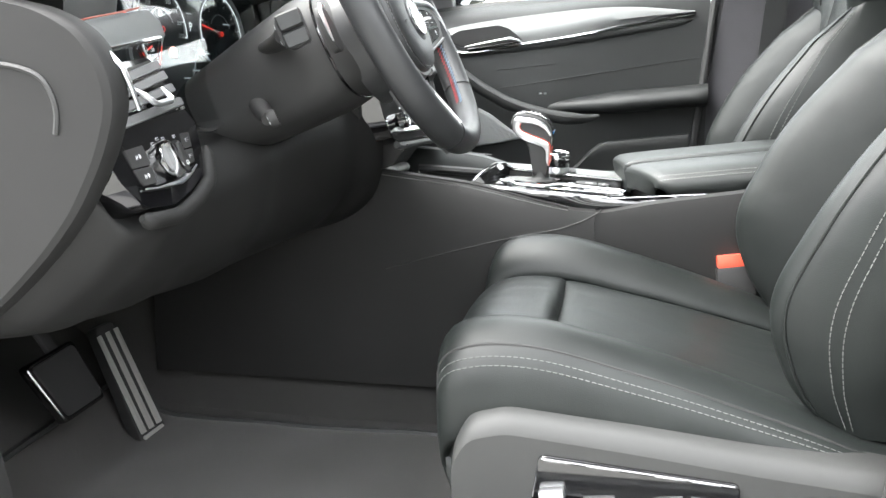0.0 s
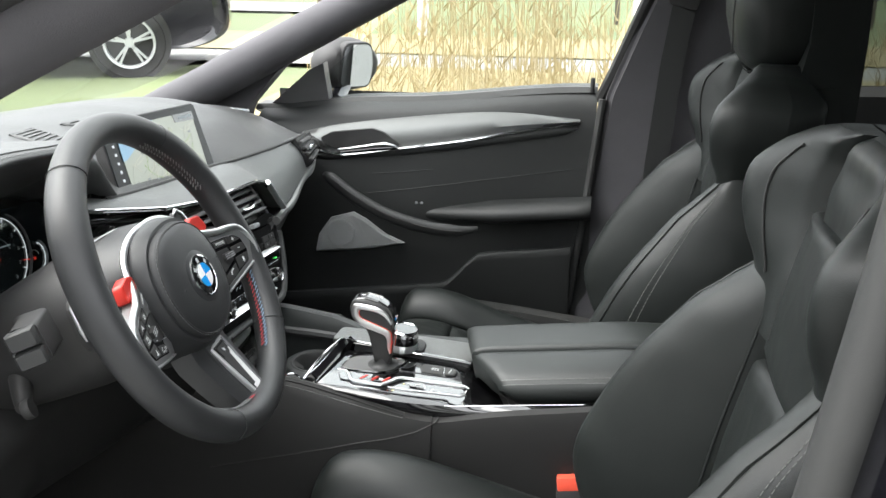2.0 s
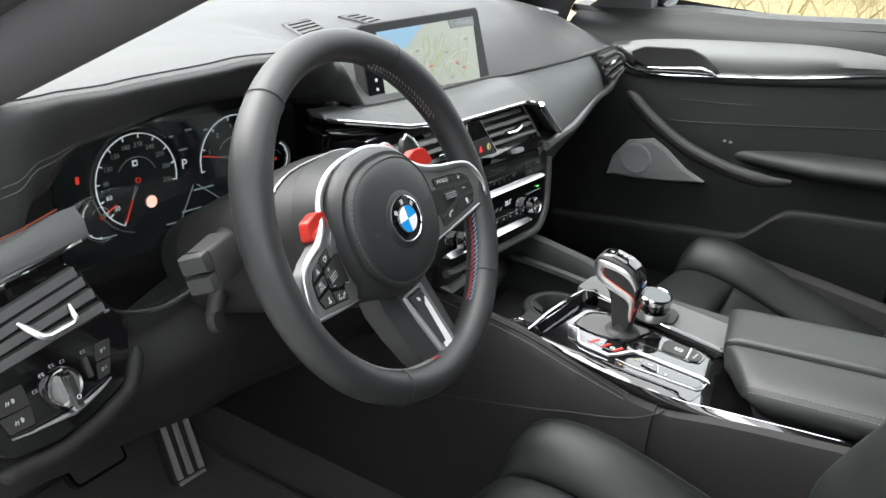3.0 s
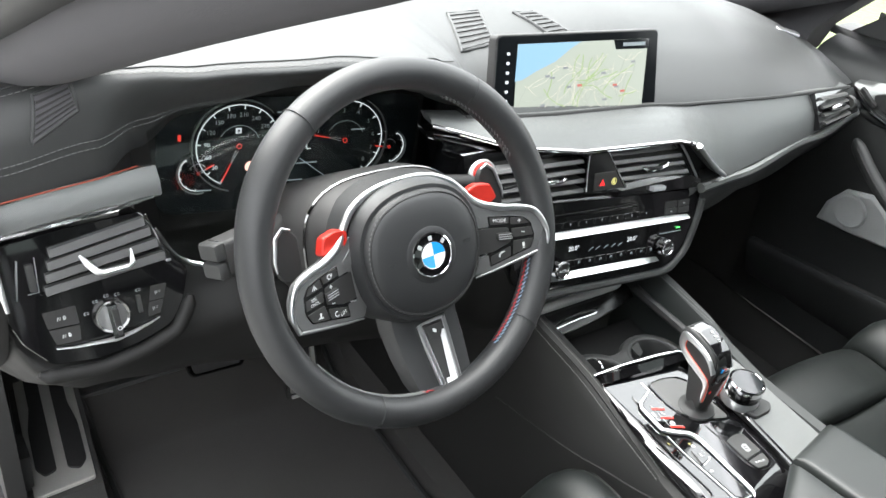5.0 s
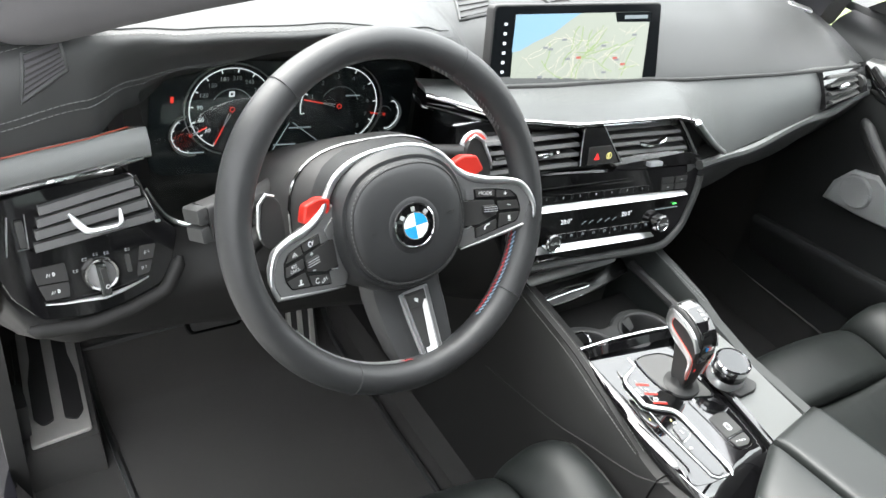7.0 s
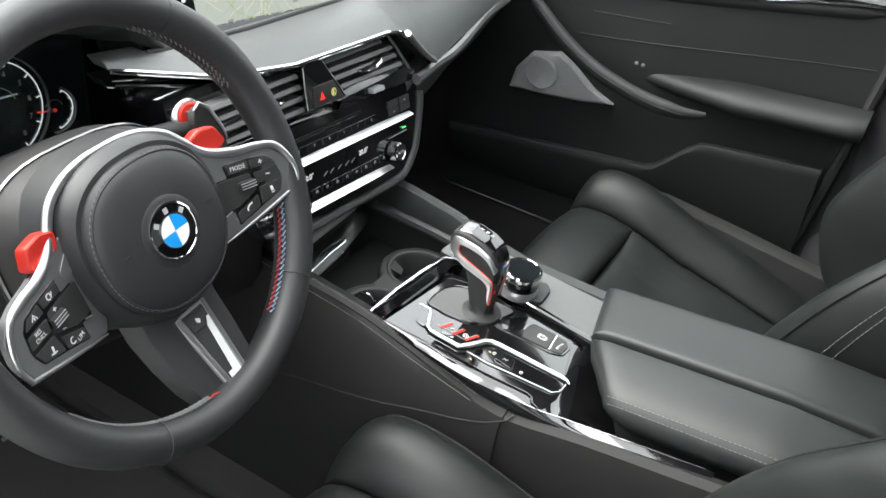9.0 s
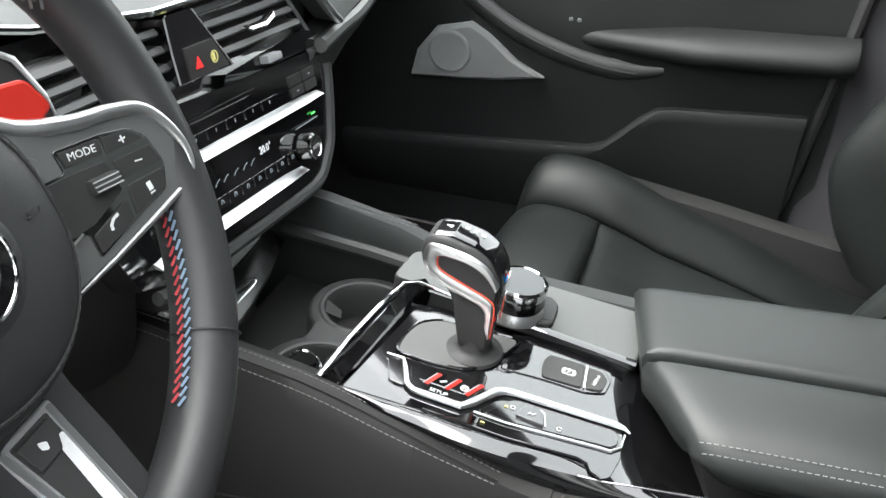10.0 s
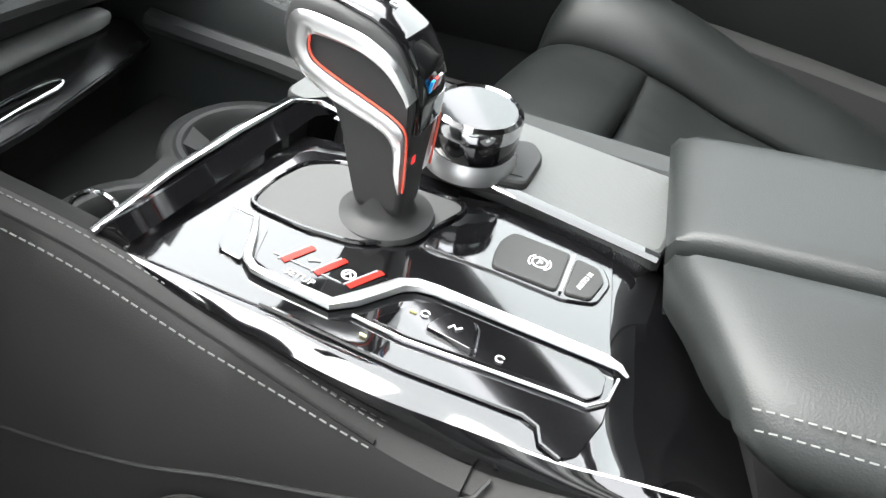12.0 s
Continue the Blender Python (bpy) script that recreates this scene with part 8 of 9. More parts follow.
def seat(yc, flip, label, rail_on, rest_back=0.0, cx=0.0, cz=0.0):
    """One sports seat about y = yc; flip = 1 puts the outer side towards -y."""
    st = thing("sports_seat", (0.35, yc, 0.3), label, "car seat", "front sports seats")

    def cush(s, w, dz=0.0):
        x, z = along(CUSH, s)
        return (x + cx, yc + w, z + cz + dz + (0.5 * cz * min(max(x - 0.08, 0), 0.2) / 0.1))

    # front roll, then the seat's middle behind a cross seam
    part("front_pad", pad(lambda u, v: cush(0.06 + 0.445 * u, -0.144 + 0.288 * v, 0.006 * math.sin(math.pi * v)), 16, 12, 0.013, 0.04, 0.010), SEAT_LEATHER, st, "padded leather front roll")
    part("middle_pad", pad(lambda u, v: cush(0.492 + 0.50 * u, -0.143 + 0.286 * v, -0.014 * math.sin(math.pi * v) + 0.0025 * math.sin(9 * u + 3 * v) * math.sin(math.pi * v) * (1 - u)), 24, 18, 0.011, 0.04, 0.008), SEAT_LEATHER, st, "leather seat middle")
    bol = [(0.138, -0.004), (0.152, 0.020), (0.178, 0.038), (0.205, 0.042), (0.232, 0.030), (0.252, 0.004), (0.262, -0.035), (0.262, -0.075)]
    for s in (-1, 1):
        def bolster(u, v, s=s):
            w, dz = along(bol, v)
            lift = math.sin(math.pi * min(1, 0.25 + u * 0.9)) ** 0.7
            x, z = cush(0.14 + 0.86 * u, 0.0)[::2]
            front = max(0, 0.24 - u) / 0.24
            return (x + 0.02 * front * v, yc + s * (w - 0.035 * front * v), z + dz * (0.35 + 0.75 * lift) if dz > 0 else z + dz)
        fn = bolster if s > 0 else (lambda u, v, f=bolster: f(u, 1 - v))
        b = part("side_bolster", pad(fn, 22, 16, 0.006, 0.03, 0.003), SEAT_LEATHER, st, "raised leather side bolster")
        pip = [Vector(bolster(0.02 + 0.96 * k / 50, 0.60)) + Vector((0, s * 0.0015, 0.0015)) for k in range(51)]
        part("piping", sweep(pip, 0.0019, 6), MATT_BLACK, b)
        for vv in (0.66, 0.70):
            stitches([Vector(bolster(0.02 + 0.96 * k / 60, vv)) + Vector((0, s * 0.002, 0.002)) for k in range(61)], 0.005, 0.0022, 0.0006, SEAT_THREAD, b)
    # body under the pads
    part("cushion_base", loft([[(x, yc - 0.225, z0), (x, yc + 0.225, z0), (x, yc + 0.225, 0.36), (x, yc - 0.225, 0.36)] for x, z0 in ((0.09 + cx, 0.43 + cz), (0.13 + cx, 0.485 + cz), (0.3, 0.47 + 2.1 * cz), (0.5, 0.44 + 2.1 * cz), (0.68, 0.42 + 1.5 * cz))]), SOFT, st)
    # side shell with the switch panel on the door side
    o = -1 if flip else 1
    shell = [(0.10, 0.445), (0.118, 0.478), (0.16, 0.489), (0.30, 0.476), (0.42, 0.462), (0.55, 0.450), (0.60, 0.44), (0.60, 0.33), (0.12, 0.33), (0.10, 0.36)]
    outl = rounded(shell, 0.012, 3)
    sh = part("side_shell", loft([[(x, yc + o * w, z if z < 0.4 else z - dz) for x, z in outl] for w, dz in ((0.235, 0.0), (0.272, 0.0), (0.284, 0.008), (0.289, 0.022))]), GREY_SOFT, st, "grey plastic side shell")
    if rail_on:
        sp = part("switch_panel", prism(rounded([(0.185, 0.37), (0.197, 0.447), (0.405, 0.431), (0.41, 0.37)], 0.008), frame_at((0, yc + o * 0.2925, 0), (1, 0, 0), (0, 0, 1)), 0.01, 0.002), PIANO, sh, "gloss black seat switch panel")
        part("chrome_line", sweep([(0.2, yc + o * 0.294, 0.444), (0.40, yc + o * 0.294, 0.429)], 0.0018, 6), DARK_CHROME, sp)
        for x, z, w in ((0.212, 0.404, 0.028), (0.262, 0.392, 0.036), (0.335, 0.398, 0.032)):
            part("chrome_switch", rbox((w, 0.016, 0.015), pose(x, yc + o * 0.298, z, 0, -8, 0), 0.005), SATIN, sp, "satin seat switch")
        part("switch_bar", rbox((0.03, 0.006, 0.004), pose(0.372, yc + o * 0.295, 0.408, 0, 5, 0), 0.001), SATIN, sp)
    part("seat_rail", rbox((0.5, 0.03, 0.13), pose(0.33, yc - 0.18, 0.312), 0.008), MATT_BLACK, st)
    part("seat_rail", rbox((0.5, 0.03, 0.13), pose(0.33, yc + 0.18, 0.312), 0.008), MATT_BLACK, st)

    # backrest
    def back(s, w, dx=0.0):
        x, z = along(BACK, s)
        return (x + dx, yc + w, z)

    half = 0.128
    part("back_lower", pad(lambda u, v: back(0.03 + 0.47 * u, -half + 2 * half * v, 0.012 * math.sin(math.pi * v)), 16, 12, 0.012, 0.04, 0.010), SEAT_LEATHER, st, "leather backrest middle")
    part("back_upper", pad(lambda u, v: back(0.505 + 0.30 * u, (half - 0.012 * u) * (2 * v - 1), 0.008 - 0.006 * math.sin(math.pi * v)), 14, 12, 0.012, 0.04, 0.008), SEAT_LEATHER, st, "leather upper back with folds")
    for s in (-1, 1):
        def lower(u, v, s=s):
            """The bolster's skin from its inner seam over the crest and round the side."""
            z = 0.455 + 0.45 * u
            wide, fore = table(HALF, z), table(FORE, z)
            c = 0.122
            d = wide - c
            w, f = along([(c, 0.0), (c + 0.22 * d, 0.5), (c + 0.50 * d, 0.95), (c + 0.74 * d, 0.97), (c + 0.92 * d, 0.62), (wide, 0.05), (wide + 0.002, -0.5), (wide - 0.006, -1.0)], v)
            return (table(FACE, z) - (f * fore if f > 0 else f * 0.10), yc + s * w, z)

        rings = []
        for k in range(31):
            u = k / 30
            z = 0.455 + 0.45 * u
            ring = [lower(u, j / 24) for j in range(25)]
            rings.append(ring + [(table(FACE, z) + 0.125, yc + s * (table(HALF, z) - 0.035), z), (table(FACE, z) + 0.125, yc + s * 0.12, z), (table(FACE, z) + 0.03, yc + s * 0.118, z)])
        top = rings[-1]
        mid = sum((Vector(p) for p in top), Vector()) / len(top)
        rings.append([Vector(p).lerp(mid, 0.12) + Vector((0, 0, 0.008)) for p in top])
        b = part("back_bolster", loft(rings), SEAT_LEATHER, st, "deep leather back bolster", 60)
        for vv in (0.02, 0.46):
            part("piping", sweep([Vector(lower(0.01 + 0.98 * k / 60, vv)) + Vector((-0.0012, 0, 0)) for k in range(61)], 0.0018, 6), SEAT_LEATHER, b)
        for vv in (0.56, 0.585):
            stitches([Vector(lower(0.02 + 0.95 * k / 60, vv)) + Vector((-0.0012, s * 0.001, 0)) for k in range(61)], 0.005, 0.0022, 0.0006, SEAT_THREAD, b)
    # shoulder piece with its two wings
    prof = [(0.0, -0.012), (0.30, -0.010), (0.48, -0.004), (0.60, 0.3), (0.72, 0.75), (0.83, 1.0), (0.92, 0.92), (0.98, 0.45), (1.0, -0.012), (1.0, -0.05), (0.96, -0.09), (0.86, -0.115), (0.4, -0.12), (0.0, -0.122)]
    rings = []
    for k in range(27):
        z = 0.83 + 0.252 * k / 26
        W, F, X = table(WING_W, z), table(WING_F, z), table(FACE, min(z, 1.058))
        thin = 1.0 if z < 1.03 else 1.0 - 0.5 * (z - 1.03) / 0.052
        half_ring = []
        for j in range(40):
            t, f = along(prof, j / 39)
            half_ring.append((X - (f * max(F, 0) + 0.010 * f if f > 0 else f * thin) - min(F, 0), t * W))
        rings.append([(x, yc + w, z) for x, w in half_ring] + [(x, yc - w, z) for x, w in half_ring[-2:0:-1]])
    part("shoulder_piece", loft(rings), SEAT_LEATHER, st, "leather shoulder piece with two wings", 60)
    for s in (-1, 1):
        seam = []
        for k in range(30):
            z = 0.90 + 0.155 * k / 29
            W, F, X = table(WING_W, z), table(WING_F, z), table(FACE, z)
            seam.append((X - 0.62 * (F + 0.010) - 0.002, yc + s * 0.685 * W, z))
        part("piping", sweep(seam, 0.0016, 5), MATT_BLACK, st)
    part("back_shell", loft([[(table(FACE, z) + 0.05, yc - w, z), (table(FACE, z) + 0.05, yc + w, z), (table(FACE, z) + t, yc + w * 0.92, z), (table(FACE, z) + t, yc - w * 0.92, z)] for z, t, w in ((0.42, 0.12, 0.20), (0.60, 0.15, 0.24), (0.78, 0.15, 0.24), (0.88, 0.15, 0.205), (0.99, 0.145, 0.20), (1.05, 0.13, 0.17), (1.07, 0.11, 0.12))]), SEAT_LEATHER, st, "leather covered seat back shell")
    part("neck_shell", loft([[(x0, yc - w, z), (x0, yc + w, z), (x1, yc + w * 0.9, z), (x1, yc - w * 0.9, z)] for z, x0, x1, w in ((0.98, 0.74, 0.84, 0.20), (1.05, 0.75 + rest_back * 0.5, 0.85 + rest_back * 0.5, 0.165), (1.12, 0.77 + rest_back, 0.86 + rest_back, 0.128), (1.22, 0.77 + rest_back, 0.86 + rest_back, 0.118))]), SEAT_LEATHER, st, "leather neck of the seat back")
    # head restraint
    hr = []
    for z, x0, x1, w in ((1.060, 0.705, 0.775, 0.075), (1.072, 0.685, 0.795, 0.095), (1.10, 0.668, 0.815, 0.112), (1.15, 0.655, 0.822, 0.122), (1.20, 0.650, 0.820, 0.122), (1.24, 0.660, 0.805, 0.110), (1.258, 0.685, 0.785, 0.085)):
        c, h = (x0 + x1) / 2 + rest_back, (x1 - x0) / 2
        hr.append([(c + h * math.copysign(abs(math.cos(a)) ** 0.6, math.cos(a)), yc + w * math.copysign(abs(math.sin(a)) ** 0.6, math.sin(a)), z) for a in [2 * math.pi * k / 32 for k in range(32)]])
    h = part("head_restraint", loft(hr), SEAT_LEATHER, st, "leather head restraint")
    part("chrome_slot", rbox((0.02, 0.10, 0.006), pose(0.70 + rest_back, yc, 1.063, 0, -10, 0), 0.002), DARK_CHROME, h)
    part("seam", sweep([(0.652 + rest_back, yc - 0.11, 1.10), (0.648 + rest_back, yc - 0.113, 1.16), (0.650 + rest_back, yc - 0.11, 1.22)], 0.0015, 5), MATT_BLACK, h)
    return st


seat(-0.386, 1, "black leather driver's sports seat with deep bolsters", True, 0.09, 0.0, -0.008)
seat(0.39, 0, "black leather passenger sports seat with deep bolsters", False, 0.0, -0.033, -0.036)

buckle = thing("belt_buckle", (0.43, -0.135, 0.48), "seat belt buckle with red release beside the driver's seat", "belt buckle")
BK = frame_at((0.438, -0.137, 0.523), (1, 0.05, 0.12), (-0.15, 0.2, 1))
part("housing", rbox((0.055, 0.055, 0.028), BK @ pose(0, -0.034, 0), 0.006), MATT_BLACK, buckle)
part("release", rbox((0.05, 0.020, 0.024), BK @ pose(0, 0.002, 0), 0.004), RED_PLASTIC, buckle, "red release button")
part("strap", sweep([(0.44, -0.137, 0.48), (0.47, -0.14, 0.42), (0.52, -0.14, 0.36)], [0.014, 0.016, 0.02], 8, flat=0.4), SOFT, buckle)

# ---- footwell ----
mat_t = thing("floor_mat", (-0.15, -0.42, 0.31), "black velour floor mat in the driver's footwell", "floor mat")


def mat_fn(u, v):
    x, y = -0.62 + 0.68 * u, -0.64 + 0.46 * v
    z = floor_fn((x + 0.84) / 2.6, (y + 0.80) / 1.58)[2] + 0.012
    return (x, y, z)


part("carpet_top", pad(mat_fn, 24, 16, 0.005, 0.012), MAT_CARPET, mat_t)
part("edge", sweep([Vector(mat_fn(*p)) + Vector((0, 0, -0.002)) for p in [(0.01, k / 12) for k in range(13)] + [(k / 16, 0.99) for k in range(1, 17)] + [(0.99, 1 - k / 12) for k in range(1, 13)] + [(1 - k / 16, 0.01) for k in range(1, 16)]], 0.006, 6, closed=True), SOFT, mat_t)

rest_p = thing("footrest", (-0.53, -0.70, 0.21), "brushed metal footrest plate with dark rubber pads", "footrest")
FR = frame_at((-0.555, -0.700, 0.298), (0.10, 1, 0), (-1, 0.10, 0.06))
ALU = material("brushed_pedal_metal", (0.45, 0.44, 0.42), 0.55, 0.6, 0.3, 700, 0.15, 0.15, 15)
part("plate", prism(rounded([(-0.047, -0.155), (0.045, -0.14), (0.045, 0.17), (-0.045, 0.17)], 0.006), FR @ pose(0, 0, 0.006), 0.012, 0.003), ALU, rest_p, "brushed metal plate")
for s in (-1, 1):
    pts = [(s * 0.008, 0.14), (s * 0.030, 0.13), (s * 0.030, 0.03), (s * 0.038, -0.02), (s * 0.038, -0.10), (s * 0.026, -0.118), (s * 0.008, -0.11)]
    part("rubber_pad", prism(rounded(pts if s < 0 else pts[::-1], 0.006), FR @ pose(0, 0, 0.009), 0.006, 0.002), MATT_BLACK, rest_p, "black rubber pad")
part("plinth", loft([[FR @ Vector((x, y, 0.0)) for x, y in ((-0.055, -0.165), (0.053, -0.15), (0.053, 0.2), (-0.055, 0.2))], [FR @ Vector((x, y, -0.10)) for x, y in ((-0.065, -0.175), (0.062, -0.16), (0.062, 0.22), (-0.065, 0.22))]]), CARPET, rest_p)
rel = thing("bonnet_release", (-0.44, -0.774, 0.32), "black bonnet release lever with a white mark", "lever")
part("lever", rbox((0.05, 0.02, 0.09), pose(-0.45, -0.765, 0.33, 0, 8, 0), 0.008), SOFT, rel)
part("mark", line_on(frame_at((-0.45, -0.7545, 0.325), (1, 0, 0), (0, 0, 1)) @ pose(0, 0, 0, 0, 180, 0), [(-0.008, -0.003), (-0.004, 0.004), (0.006, 0.004), (0.008, -0.003), (-0.008, -0.003)], 0.002, 0.0006), MARK, rel)

brake = thing("brake_pedal", (-0.56, -0.43, 0.38), "metal edged brake pedal hanging under the column", "pedal")
BP = frame_at((-0.535, -0.43, 0.383), (0.06, 1, 0.02), (-0.40, 0.06, 0.9))
part("pad", prism(rounded([(-0.045, -0.052), (0.052, -0.052), (0.045, 0.052), (-0.066, 0.05)], 0.01), BP, 0.014, 0.004), DARK_CHROME, brake)
part("rubber_face", prism(rounded([(-0.038, -0.045), (0.045, -0.045), (0.039, 0.045), (-0.056, 0.043)], 0.008), BP @ pose(0, 0, 0.003), 0.004, 0.0015), MATT_BLACK, brake, "black rubber face")
part("arm", sweep([(-0.55, -0.42, 0.40), (-0.60, -0.415, 0.47), (-0.64, -0.41, 0.62)], 0.014, 8, flat=0.5), MATT_BLACK, brake)
gas = thing("accelerator_pedal", (-0.50, -0.27, 0.21), "metal faced accelerator pedal hinged on the floor", "pedal")
GP = frame_at((-0.545, -0.255, 0.305), (0.1, 1, 0.0), (-0.36, 0.18, 0.91))
part("pad", prism(rounded([(-0.036, -0.11), (0.036, -0.11), (0.024, 0.11), (-0.022, 0.11)], 0.01), GP, 0.02, 0.004), MATT_BLACK, gas)
for k in range(3):
    part("metal_rib", loft([[GP @ Vector((-0.022 + 0.022 * k + dx * w, y, h)) for dx, h in ((-1, 0.0), (-0.7, 0.005), (0.7, 0.005), (1, 0.0))] for y, w in ((-0.085, 0.006), (0.0, 0.005), (0.095, 0.004))]), ALU, gas, "brushed metal rib")
part("metal_foot", prism(rounded([(-0.028, -0.105), (0.028, -0.105), (0.027, -0.09), (-0.027, -0.09)], 0.003), GP @ pose(0, 0, 0.004), 0.006, 0.001), ALU, gas)

# ---- outside ----
def ground_z(x, y):
    d = max(0.0, y - 8.0)
    return 0.0 - 0.034 * d + 0.008 * max(0, y - 150)


GRASS = material("meadow_grass", (0.11, 0.138, 0.060), 0.9, 0, 0.8, 30, 0.6, 0.45, 0.35)
ROAD = material("pale_asphalt", (0.20, 0.20, 0.19), 0.85, 0, 0.5, 40, 0.3, 0.15, 1.2)
DRY = material("dry_verge_grass", (0.24, 0.20, 0.105), 0.95, 0, 0.8, 12, 0.6, 0.5, 0.8)
REED = material("dry_reed", (0.37, 0.30, 0.17), 0.8, 0, 0.4, 20, 0, 0.35, 3)
TWIG = material("bare_twigs", (0.16, 0.12, 0.09), 0.9, 0, 0.4, 5, 0, 0.3, 0.5)
HILL = material("wooded_hill", (0.13, 0.105, 0.075), 0.95, 0, 0.9, 0.6, 0.6, 0.4, 0.08)
PLASTER = material("cream_render", (0.62, 0.53, 0.40), 0.9, 0, 0.3, 3, 0.1, 0.1, 0.6)
SLATE = material("grey_roof", (0.16, 0.145, 0.13), 0.8, 0, 0.4, 4, 0.3, 0.2, 0.7)
BARN = material("dark_barn_boards", (0.07, 0.07, 0.075), 0.8, 0, 0.4, 5, 0.2, 0.25, 0.8)
POST = material("weathered_post", (0.10, 0.085, 0.07), 0.9, 0, 0.5, 40, 0.3, 0.3, 6)
CANOPY_RED = material("red_canopy", (0.60, 0.09, 0.06), 0.5, 0, 0.2, 2, 0, 0.1, 0.5)
PALE = material("pale_panel", (0.62, 0.63, 0.62), 0.6, 0, 0.2, 4, 0, 0.1, 0.7)
TYRE = material("tyre_rubber", (0.015, 0.015, 0.015), 0.85, 0, 0.3, 90, 0.3, 0.2, 8)
VAN_WHITE = material("white_van_paint", (0.75, 0.76, 0.77), 0.3, 0, 0.1, 20, 0, 0.05, 2, coat=0.5)
DARK_GLASS = material("dark_car_glass", (0.01, 0.012, 0.014), 0.06, coat=0.5)
TAIL_RED = material("tail_lamp", (0.75, 0.05, 0.03), 0.2, coat=0.8)


def gpt(u, v):
    x, y = (u - 0.5) * 2, (v - 0.3) * 2
    X, Y = 900 * math.copysign(abs(x) ** 2.6, x), 700 * math.copysign(abs(y) ** 2.6, y)
    return (X, Y, ground_z(X, Y) + 0.03 * noise.noise((X * 0.4, Y * 0.4, 0)) * (abs(Y) > 3))


whole("ground", sheet(gpt, 90, 90), GRASS, "green meadow ground reaching the horizon", "ground", kind="structure")


def strip(name, y0, y1, x0, x1, lift, mat, label, cat, bend=0.0):
    def fn(u, v):
        x = x0 + (x1 - x0) * u
        y = y0 + (y1 - y0) * v + bend * (x / 40) ** 2
        return (x, y, ground_z(x, y) + lift)
    bm = sheet(fn, 60, 4)
    low = sheet(lambda u, v: (fn(u, v)[0], fn(u, v)[1], fn(u, v)[2] - 0.1), 60, 4)
    return whole(name, merge(bm, low), mat, label, cat, kind="structure")


strip("pavement", -9, 2.2, -9, 12, 0.03, ROAD, "pale asphalt the car stands on", "pavement")
strip("path", 8.3, 9.8, -60, 60, 0.05, ROAD, "narrow pale asphalt path beyond the verge", "path")
strip("verge", 9.9, 13.5, -12, 60, 0.06, DRY, "strip of dry yellow grass beside the path", "verge")
strip("verge_near", 4.2, 8.2, -2.2, 60, 0.06, DRY, "strip of dry yellow grass near the car", "verge")
strip("road", 22, 30, -140, -6, 0.06, ROAD, "grey road towards the filling station", "road")
strip("path_far", 58, 61, -45, 60, 0.08, PALE, "pale lane across the meadow", "lane")

# reeds: many single stalks with feathery heads
rng = random.Random(11)
bm = bmesh.new()


def reed(x, y, h):
    base = Vector((x, y, ground_z(x, y)))
    lean = Vector((rng.uniform(-0.12, 0.12), rng.uniform(-0.1, 0.1), 1)) * h
    mid = base + lean * 0.55
    tip = base + lean + Vector((rng.uniform(-0.08, 0.08), 0, 0))
    r = rng.uniform(0.0025, 0.005)
    add_stick(bm, base, mid, (r, r * 0.8), 3)
    add_stick(bm, mid, tip, (r * 0.8, r * 0.3), 3)
    for k in range(rng.randint(1, 3)):
        a = base.lerp(tip, rng.uniform(0.2, 0.7))
        b = a + Vector((rng.uniform(-0.25, 0.25), rng.uniform(-0.15, 0.15), rng.uniform(0.1, 0.35)))
        w = Vector((0.008, 0.004, 0))
        v = [bm.verts.new(p) for p in (a - w, a + w, b)]
        bm.faces.new(v)
    if h > 1.3:
        for k in range(9):
            a = tip - lean.normalized() * 0.03 * k
            b = a + Vector((rng.uniform(0.01, 0.10), rng.uniform(-0.04, 0.04), rng.uniform(-0.07, 0.05)))
            w = Vector((0, 0.005, 0.013))
            v = [bm.verts.new(p) for p in (a - w, a + w, b + w * 0.5, b - w * 0.5)]
            bm.faces.new(v)


for k in range(190):
    x = rng.gauss(-0.4, 0.6)
    reed(x, rng.uniform(5.6, 8.1), rng.uniform(1.1, 3.1) * math.exp(-((x + 0.5) / 1.4) ** 2) + rng.uniform(0.2, 0.4))
for k in range(420):
    reed(rng.uniform(-1.8, 5.5), rng.uniform(4.6, 8.1), rng.uniform(0.12, 0.42))
for k in range(500):
    reed(rng.uniform(-3.5, 8), rng.uniform(10.2, 13.2), rng.uniform(0.2, 0.55))
whole("reeds", bm, REED, "clump of dry golden reeds and grass at the verge", "reeds", kind="stuff")


def bare_tree(x, y, h, seed, bush=False):
    r = random.Random(seed)
    bm = bmesh.new()

    def grow(p, d, l, rad, n):
        q = p + d * l
        add_stick(bm, p, q, (rad, rad * 0.65), 5 if n > 3 else 3)
        if n == 0:
            return
        for k in range(r.randint(2, 3) + (n > 3)):
            e = (d + Vector((r.uniform(-1, 1), r.uniform(-1, 1), r.uniform(-0.3, 0.7))) * 0.75).normalized()
            grow(p + d * l * r.uniform(0.55, 1.0), e, l * r.uniform(0.55, 0.8), rad * 0.55, n - 1)
    z = ground_z(x, y)
    for k in range(3 if bush else 1):
        grow(Vector((x + r.uniform(-1, 1) * bush, y, z - 0.1)), Vector((r.uniform(-0.1, 0.1), r.uniform(-0.1, 0.1), 1)).normalized(), h * 0.28, h * 0.014, 5)
    return bm


